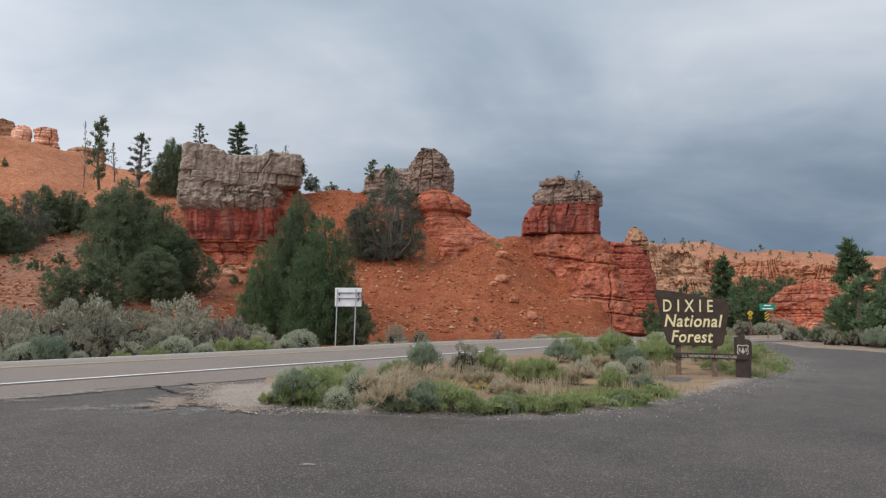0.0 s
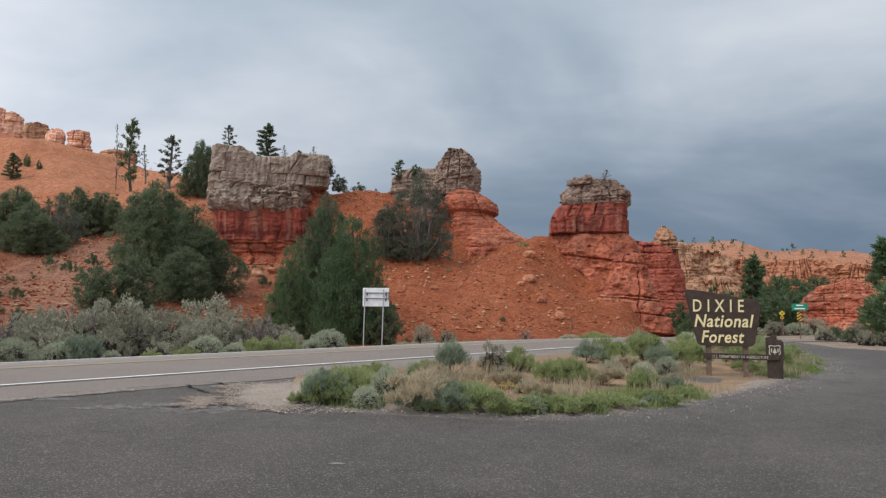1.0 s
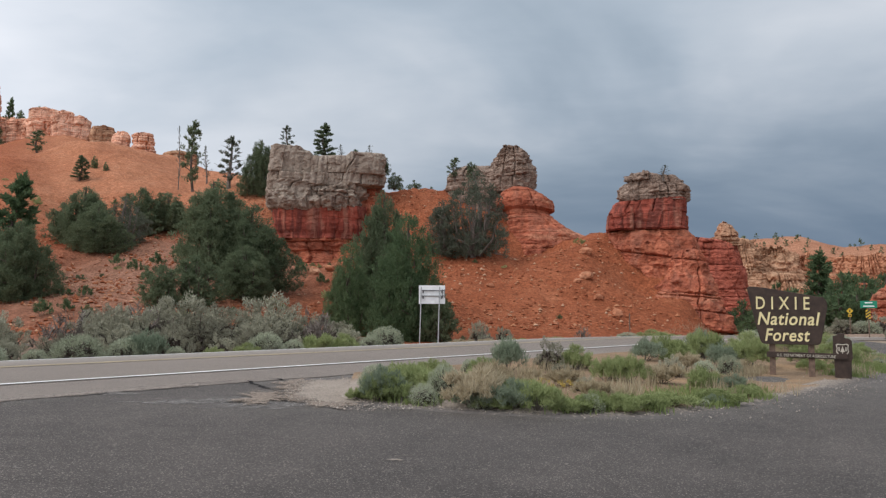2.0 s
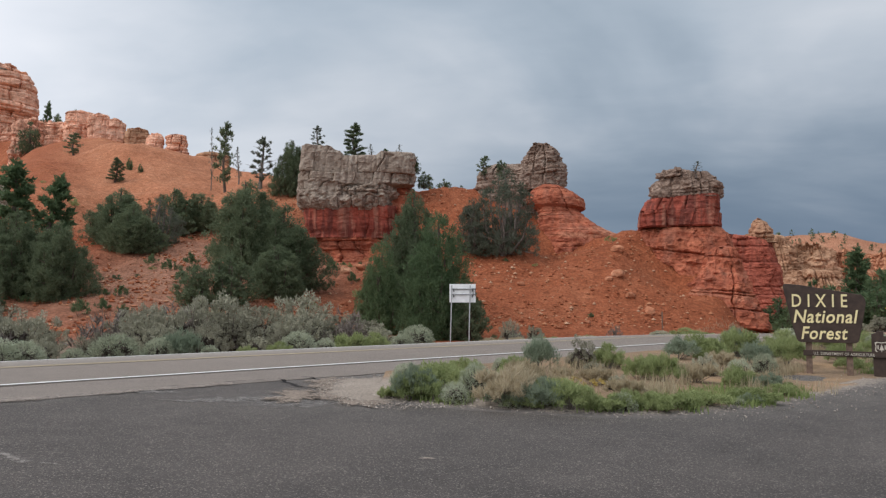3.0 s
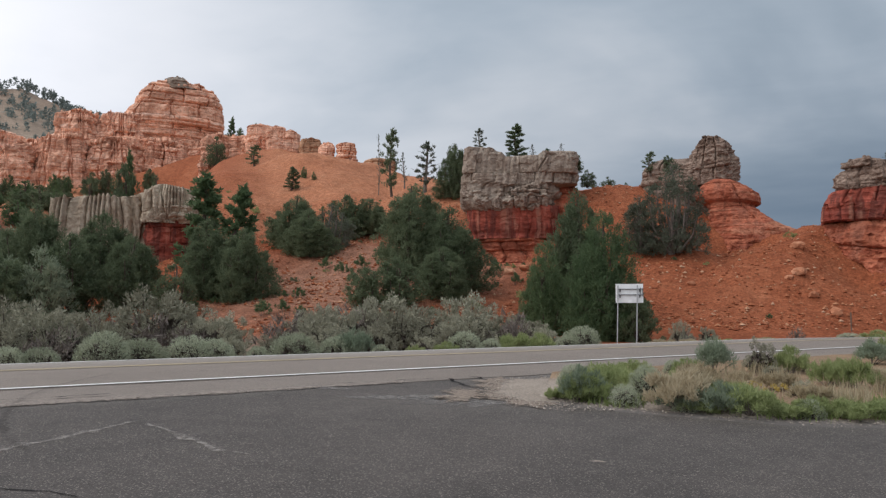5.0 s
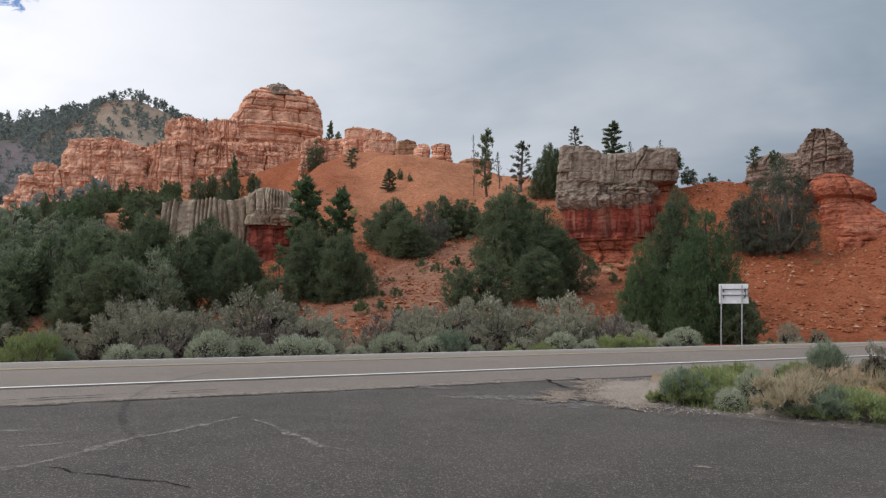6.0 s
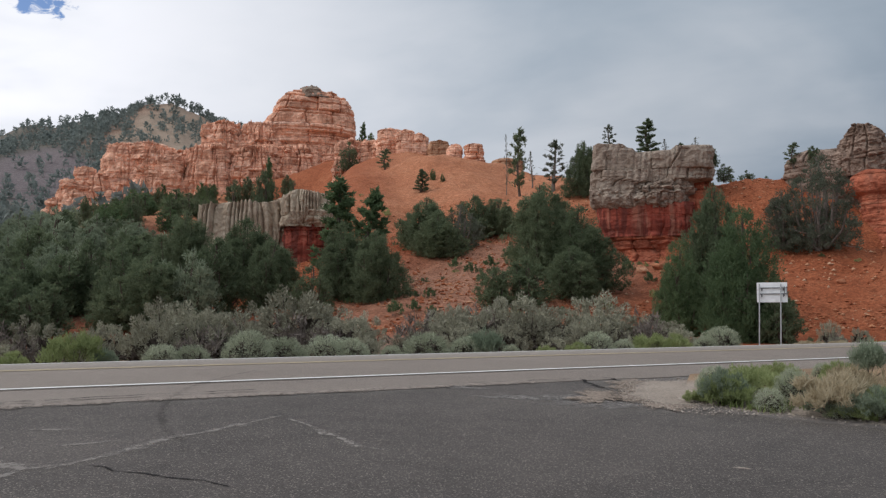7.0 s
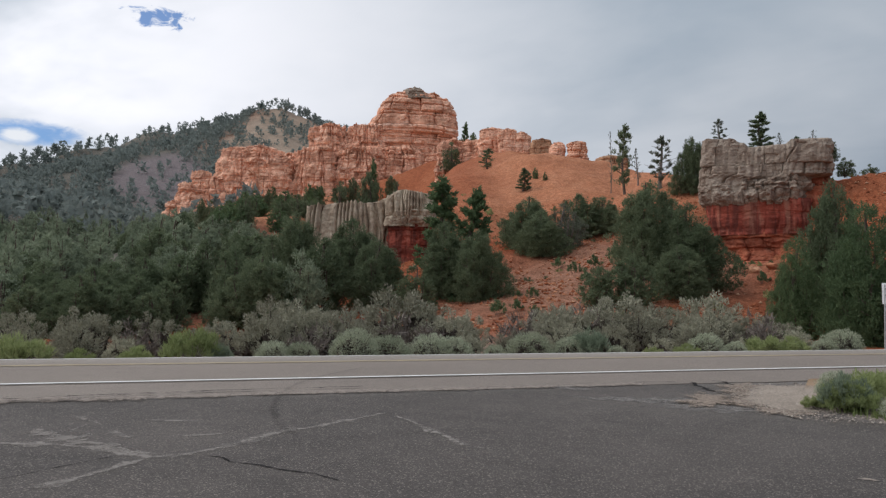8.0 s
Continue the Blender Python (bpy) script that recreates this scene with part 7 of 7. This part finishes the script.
def green_sign():
    be, di = 21.9, 48.0
    x, y = di * math.sin(radians(be)), di * math.cos(radians(be))
    z = land_at(x, y)
    ob = empty("street_sign", x, y, z, "small green street sign with pale bars on a post", "sign")
    ob.matrix_basis = Matrix.Translation((x, y, z)) @ pose(0, 0, 0, 0, 0, -be)
    zc = 1.6 + 15 * di / 1423 - z
    part("post", box(0.06, 0.05, zc + 0.5, 0, 0.05, zc / 2 - 0.25), M_POST, ob)
    pl = part("plate", box(0.80, 0.012, 0.38, 0.02, 0, zc, 0.003), M_GREEN, ob, "green plate")
    for bz, bw in ((0.09, 0.42), (-0.09, 0.62)):
        part("bar", box(bw * 0.85, 0.006, 0.055, 0.02, -0.009, zc + bz, 0.0), M_WHITEBAR, pl)
    mk = part("marker", box(0.22, 0.012, 0.46, -0.02, -0.005, zc - 0.52, 0.003), M_AMBER, ob, "yellow marker with black stripes")
    for i in range(3):
        part("stripe", box(0.25, 0.005, 0.065, -0.02, -0.014, zc - 0.36 - i * 0.16, 0.0, pose(0, 0, 0, 0, -38, 0)), M_BLACK, mk)


green_sign()


def warning_sign():
    be, di = 20.85, 58.0
    x, y = di * math.sin(radians(be)), di * math.cos(radians(be))
    z = land_at(x, y)
    ob = empty("warning_sign", x, y, z, "yellow diamond warning sign with a small plate below", "sign")
    ob.matrix_basis = Matrix.Translation((x, y, z)) @ pose(0, 0, 0, 0, 0, -be)
    part("post", box(0.07, 0.06, 2.2, 0, 0.05, 0.6), M_POST, ob)
    d = part("diamond", box(0.29, 0.012, 0.29, 0, 0, 1.50, 0.003, pose(0, 0, 0, 0, 45, 0)), M_AMBER, ob, "yellow diamond plate")
    part("bar", box(0.06, 0.005, 0.14, 0, -0.009, 1.50, 0.0), M_BLACK, d)
    pl = part("plate", box(0.22, 0.012, 0.16, 0, 0, 1.20, 0.003), M_AMBER, ob, "small yellow plate")
    part("bar", box(0.14, 0.005, 0.06, 0, -0.009, 1.20, 0.0), M_BLACK, pl)


warning_sign()


def slope_stake():
    x, y = 52 * math.sin(radians(7.1)), 52 * math.cos(radians(7.1))
    ob = empty("marker_stake", x, y, land_at(x, y), "thin brown stake at the foot of the slope", "post")
    part("stake", box(0.07, 0.07, 1.3, 0, 0, 0.45), M_POST, ob)


slope_stake()

# ---- wear of the pavement ----
def film_material(name, a, b, cover, scale, lo=0.38):
    """A thin film on the asphalt that breaks up towards its edges."""
    m, k = material(name)
    pos = position(k)
    n1, n2 = k.noise(pos, scale, 6.0, 0.72).outputs["Fac"], k.noise(pos, scale * 0.22, 4.0, 0.6).outputs["Fac"]
    edge = k.add("ShaderNodeAttribute", attribute_name="thin").outputs["Fac"]
    amount = k.math("SUBTRACT", k.math("ADD", k.math("MULTIPLY", n1, 0.7), k.math("MULTIPLY", n2, 0.6)), k.math("MULTIPLY", edge, 0.45))
    bsdf = k.add("ShaderNodeBsdfPrincipled", {"Base Color": k.ramp(n1, [(0.35, a), (0.65, b)]), "Roughness": 0.93, "Specular IOR Level": 0.1})
    mixed = k.add("ShaderNodeMixShader", {0: k.step(amount, lo, lo + 0.26, 0.0, cover), 1: k.add("ShaderNodeBsdfTransparent").outputs[0], 2: bsdf.outputs[0]})
    k.add("ShaderNodeOutputMaterial", {"Surface": mixed.outputs[0]})
    return m


M_CRACK = film_material("tar_black_crack", (0.012, 0.011, 0.011), (0.030, 0.028, 0.028), 0.95, 30.0)
M_SEAM = film_material("silt_in_the_seams", (0.17, 0.152, 0.138), (0.33, 0.30, 0.272), 0.68, 11.0, 0.39)
M_CRUMB = film_material("crumbled_pale_asphalt", (0.20, 0.168, 0.144), (0.31, 0.265, 0.23), 0.75, 9.0, 0.36)
M_SILT = film_material("dried_silt_film", (0.15, 0.137, 0.128), (0.27, 0.250, 0.232), 0.6, 7.0, 0.33)
M_SKID = film_material("rubber_marks", (0.025, 0.023, 0.022), (0.040, 0.037, 0.035), 0.20, 9.0)
lot = bpy.data.objects["parking_lot"]


def lot_top(x, y):
    u, s = axes(x, y)
    return np.where(s > 11.3, 0.04 * 11.4 + 0.01 + 0.022 * np.clip(s - 11.4, 0, 3), lot_z(s) + 0.012 * fbm(x * 0.3, y * 0.3, 0 * x, 12, 3) - 0.012)


def streak(name, points, width, mat, label, seed, wob=0.10, ragged=0.95, lift=0.005):
    """A narrow wandering band on the asphalt."""
    pts = np.asarray(points, float)
    d = np.concatenate([[0], np.cumsum(np.hypot(*np.diff(pts, axis=0).T))])
    t = np.linspace(0, d[-1], max(8, int(d[-1] / 0.05)))
    x, y = np.interp(t, d, pts[:, 0]), np.interp(t, d, pts[:, 1])
    x = x + wob * fbm(t * 1.7, 0 * t, 0 * t, seed, 4)
    y = y + wob * fbm(t * 1.7, 0 * t + 9, 0 * t, seed, 4)
    gx, gy = np.gradient(x), np.gradient(y)
    nn = np.hypot(gx, gy)
    w2 = width * 0.5 * np.clip(1 + ragged * 1.8 * fbm(t * 6, 0 * t, 0 * t, seed + 3, 3), 0.05, 2) * np.minimum(1, np.minimum(t, d[-1] - t) * 5 + 0.1)
    rows = []
    for q in (1.0, 0.5, 0.0, -0.5, -1.0):
        px, py = x + gy / nn * w2 * q * 1.5, y - gx / nn * w2 * q * 1.5
        rows.append(np.stack([px, py, lot_top(px, py) + lift], 1))
    ob = part_np(name, np.concatenate(rows), grid_faces(5, len(t)), mat, lot, label, False)
    thin(ob, np.repeat((1.0, 0.35, 0.0, 0.35, 1.0), len(t)))
    return ob


def blotch(x, y, rx, ry, turn, mat, label, seed, lift=0.004):
    """A thin ragged patch of silt."""
    th = np.linspace(0, 2 * np.pi, 70, endpoint=False)
    r = np.linspace(0.0, 1, 7)
    R, T = np.meshgrid(r, th, indexing="ij")
    wob = 1 + 0.75 * fbm(np.cos(T) * 2.2, np.sin(T) * 2.2, 0 * T, seed, 4)
    px, py = R * rx * wob * np.cos(T), R * ry * wob * np.sin(T)
    c, s = math.cos(radians(turn)), math.sin(radians(turn))
    X, Y = x + px * c - py * s, y + px * s + py * c
    ob = part_np("silt_patch", np.stack([X, Y, lot_top(X, Y) + lift], -1).reshape(-1, 3), grid_faces(7, 70, True), mat, lot, label, False)
    thin(ob, np.repeat(np.linspace(0, 1, 7) ** 1.5, 70))


CR, SE = "dark open crack in the asphalt", "pale silt-filled seam"
streak("crack", [(-6.60, 2.9), (-6.62, 3.2), (-6.66, 3.5), (-6.72, 3.8), (-6.74, 4.15)], 0.022, M_CRACK, CR, 1, 0.05)
streak("crack", [(-6.2, 4.66), (-5.98, 4.74), (-5.81, 4.67), (-5.58, 4.73), (-5.31, 4.74), (-4.99, 4.83), (-4.6, 4.79)], 0.024, M_CRACK, CR, 2, 0.06)
streak("crack", [(-4.85, 13.41), (-4.4, 12.9), (-3.89, 12.28)], 0.07, M_CRACK, CR, 3)
streak("crack", [(-4.5, 13.89), (-4.0, 13.6), (-3.44, 13.31)], 0.06, M_CRACK, CR, 4)
streak("crack", [(-6.4, 11.4), (-5.6, 12.2), (-4.9, 13.3)], 0.03, M_CRACK, CR, 5)
streak("crack", [(5.6, 10.2), (6.5, 10.4), (7.3, 10.3)], 0.02, M_CRACK, CR, 6)
streak("crack", [(-11.4, 3.8), (-10.5, 5.1), (-10.2, 5.7), (-9.9, 6.2), (-9.5, 7.0), (-9.0, 7.9), (-8.2, 9.1)], 0.055, M_CRACK, "broken dark edge along the shoulder", 7, 0.12, 1.2, 0.012)
streak("crack", [(-10.0, 5.6), (-9.7, 6.3), (-9.2, 7.1), (-8.8, 7.7)], 0.035, M_CRACK, "broken dark edge along the shoulder", 27, 0.14, 1.2, 0.012)
streak("crack", [(9.7, 14.9), (10.4, 15.6), (11.0, 16.3)], 0.05, M_CRACK, CR, 8)
streak("crack", [(13.8, 24.2), (14.8, 24.6), (15.6, 24.3)], 0.16, M_CRACK, "dark tar patch", 9, 0.2, 1.0)
streak("seam", [(-8.9, 3.2), (-7.96, 3.8), (-7.68, 3.98), (-7.29, 4.15), (-6.8, 4.25), (-6.42, 4.34), (-6.26, 4.64)], 0.209, M_SEAM, SE, 11, 0.05)
streak("seam", [(-6.28, 4.5), (-6.36, 5.1), (-6.42, 5.6), (-6.47, 6.0), (-6.44, 6.5), (-6.42, 7.0), (-6.46, 7.6)], 0.190, M_SEAM, SE, 12, 0.05)
streak("seam", [(-6.1, 2.6), (-6.18, 3.1), (-6.2, 3.4), (-6.34, 3.92), (-6.40, 4.2)], 0.171, M_SEAM, SE, 13, 0.05)
streak("seam", [(-6.40, 7.5), (-5.9, 7.3), (-5.25, 6.97), (-4.72, 6.65), (-4.3, 6.6)], 0.114, M_SEAM, SE, 14, 0.08, 1.0)
streak("seam", [(-6.7, 4.2), (-6.85, 4.31), (-7.27, 4.31), (-7.65, 4.2), (-8.08, 4.26), (-8.5, 4.3)], 0.171, M_SEAM, SE, 15, 0.05)
streak("seam", [(-8.25, 4.78), (-8.1, 4.5), (-7.8, 4.52), (-7.66, 4.33)], 0.067, M_SEAM, SE, 17, 0.05)
streak("skid_mark", [(-10.4, 11.6), (-10.0, 10.6), (-9.53, 9.31), (-8.99, 8.38), (-8.29, 7.47), (-7.63, 6.79), (-6.85, 6.15), (-6.19, 5.8)], 0.11, M_SKID, "curved dark tyre mark", 16, 0.0, 0.15, 0.014)
for i, (u0, u1, wd) in enumerate([(-22, -6.0, 0.30), (-6.2, -1.0, 0.28), (-1.1, 3.2, 0.22), (3.0, 7.4, 0.18)]):
    a, b2 = from_axes(u0, 11.32), from_axes(u1, 11.38)
    streak("seam", [a, b2], wd, M_CRUMB, "pale crumbled edge of the asphalt along the shoulder", 60 + i, 0.06, 0.8, 0.016)
M_FAN = film_material("loose_pale_gravel", (0.165, 0.132, 0.106), (0.33, 0.268, 0.218), 0.92, 22.0, 0.30)
for i, (u, q, a, c) in enumerate([(7.9, 9.3, 0.9, 0.65), (8.5, 10.2, 0.9, 0.65), (7.6, 8.6, 0.6, 0.45), (8.2, 9.7, 1.0, 0.7), (8.9, 10.8, 0.8, 0.5), (7.3, 9.6, 0.8, 0.5)]):
    px, py = from_axes(u, q)
    blotch(px, py, a, c, 105, M_FAN, "loose pale gravel spilling from the island", 90 + i, 0.020)
SI = "thin pale silt dried on the asphalt"
for i, (px, py, a, c, tn) in enumerate([(-8.7, 4.95, 0.30, 0.10, -10), (-8.35, 4.93, 0.16, 0.10, 40), (-7.65, 4.74, 0.34, 0.10, -10), (-7.42, 4.68, 0.14, 0.10, 10), (-8.2, 4.22, 0.30, 0.12, 0),
                                        (-7.9, 5.5, 0.5, 0.10, 35), (-6.9, 5.3, 0.4, 0.06, 60), (-7.0, 4.28, 0.35, 0.10, 10), (-6.25, 3.3, 0.30, 0.06, 85)]):
    blotch(px, py, a, c, tn, M_SEAM, SI, 70 + i)
for i, (px, py, a, c) in enumerate([(-4.5, 10.9, 0.9, 0.10), (-3.7, 10.7, 0.7, 0.16), (-4.9, 10.6, 0.6, 0.07), (-5.9, 11.2, 0.5, 0.06), (-4.0, 11.3, 0.8, 0.12), (-3.4, 11.1, 0.6, 0.16)]):
    blotch(px, py, a * 1.3, c * 3.5, 20, M_SILT, SI, 30 + i)
blotch(-1.27, 7.75, 0.10, 0.05, 10, M_GRAVELBED, "small pale scuff on the asphalt", 40)


# ---- stones on the slopes ----
def boulder_mesh(seed):
    rng = np.random.default_rng(seed)
    bm = bmesh.new()
    bmesh.ops.create_icosphere(bm, subdivisions=3, radius=1.0)
    co = np.array([v.co[:] for v in bm.verts])
    k = 1 + 0.45 * fbm(co[:, 0] * 1.3, co[:, 1] * 1.3, co[:, 2] * 1.3, seed, 3) + 0.12 * fbm(co[:, 0] * 4, co[:, 1] * 4, co[:, 2] * 4, seed + 1, 2)
    co = co * k[:, None]
    for i in range(7):
        nrm = rng.normal(size=3)
        nrm /= np.linalg.norm(nrm)
        over = np.maximum(co @ nrm - 0.72, 0)
        co = co - over[:, None] * nrm * 0.85
    for v, c in zip(bm.verts, co):
        v.co = c
    me = bpy.data.meshes.new("boulder")
    bm.to_mesh(me)
    bm.free()
    me.materials.append(M_BOULDER)
    return me


M_BOULDER = rock_material("fallen_orange_stone", [(0.30, (0.30, 0.11, 0.055)), (0.50, (0.44, 0.19, 0.105)), (0.70, (0.52, 0.29, 0.18))], 1.5, 0.2, 2.0, 0.1)
M_RUBBLE, k = material("mixed_rubble")
geo = k.add("ShaderNodeNewGeometry")
col = k.ramp(geo.outputs["Random Per Island"], [(0.0, (0.19, 0.055, 0.026)), (0.5, (0.33, 0.115, 0.055)), (0.8, (0.43, 0.21, 0.115)), (1.0, (0.50, 0.33, 0.22))])
finish(k, col, 0.95, k.noise(geo.outputs["Position"], 25.0).outputs["Fac"], 0.4, 0.02, 0.1)
BOULDERS = [boulder_mesh(s) for s in (301, 302, 303, 304)]
rng = np.random.default_rng(61)


def boulder(x, y, size, label, flat=0.7):
    ob = new("boulder", BOULDERS[rng.integers(4)])
    ob.matrix_basis = Matrix.Translation((x, y, land_at(x, y) + size * flat * 0.35)) @ pose(0, 0, 0, 10 * rng.normal(), 10 * rng.normal(), 360 * rng.random()) @ Matrix.Diagonal((size, size * 0.8, size * flat, 1))
    return tagged(ob, label, "rock", "fallen stones")


for be, di, size in [(4.2, 63.5, 0.62), (4.25, 58.5, 0.55), (3.6, 57.5, 0.35), (5.0, 56.0, 0.4), (6.3, 54.5, 0.45), (-2.6, 56, 0.3), (-7.9, 66, 0.6), (-8.4, 64, 0.5), (-13.8, 61, 0.5), (-15.0, 60, 0.6)]:
    boulder(di * math.sin(radians(be)), di * math.cos(radians(be)), size, "orange sandstone boulder on the red slope")
n = 0
while n < 55:
    be, di = -33 + 46 * rng.random(), 44 + 38 * rng.random()
    x, y = di * math.sin(radians(be)), di * math.cos(radians(be))
    if land_at(x, y) < 0.7 or be > 8:
        continue
    boulder(x, y, 0.07 + 0.16 * rng.random() ** 3, "fallen sandstone block on the slope")
    n += 1


def slope_stones():
    n = 40000
    be, di = np.radians(-40 + 53 * rng.random(n)), 42 + 50 * rng.random(n) ** 1.2
    x, y = di * np.sin(be), di * np.cos(be)
    clump = fbm(x * 0.2, y * 0.2, 0 * x, 90, 3)
    z = land(x, y)
    keep = (z > 0.6) & (rng.random(n) < 0.35 + 1.3 * clump + 0.3 * ((be < radians(-17)) & (be > radians(-31))) + 0.15 * (be > radians(-9)))
    x, y, z = x[keep], y[keep], z[keep]
    m = len(x)
    size = 0.03 + 0.14 * rng.random(m) ** 4
    octa = np.array([(1, 0, 0), (0, 1, 0), (-1, 0, 0), (0, -1, 0), (0, 0, 0.8), (0, 0, -0.6)], float)
    v = octa[None] * (1 + 0.3 * rng.normal(size=(m, 6, 1))) * size[:, None, None] + np.stack([x, y, z + size * 0.2], -1)[:, None]
    tri = np.array([(0, 1, 4), (1, 2, 4), (2, 3, 4), (3, 0, 4), (1, 0, 5), (2, 1, 5), (3, 2, 5), (0, 3, 5)])
    f = (tri[None] + 6 * np.arange(m)[:, None, None]).reshape(-1, 3)
    tagged(new("slope_stones", mesh_of("slope_stones", v.reshape(-1, 3), f, M_RUBBLE, False)), "small orange stones strewn over the slope", "stones", kind="stuff")


slope_stones()
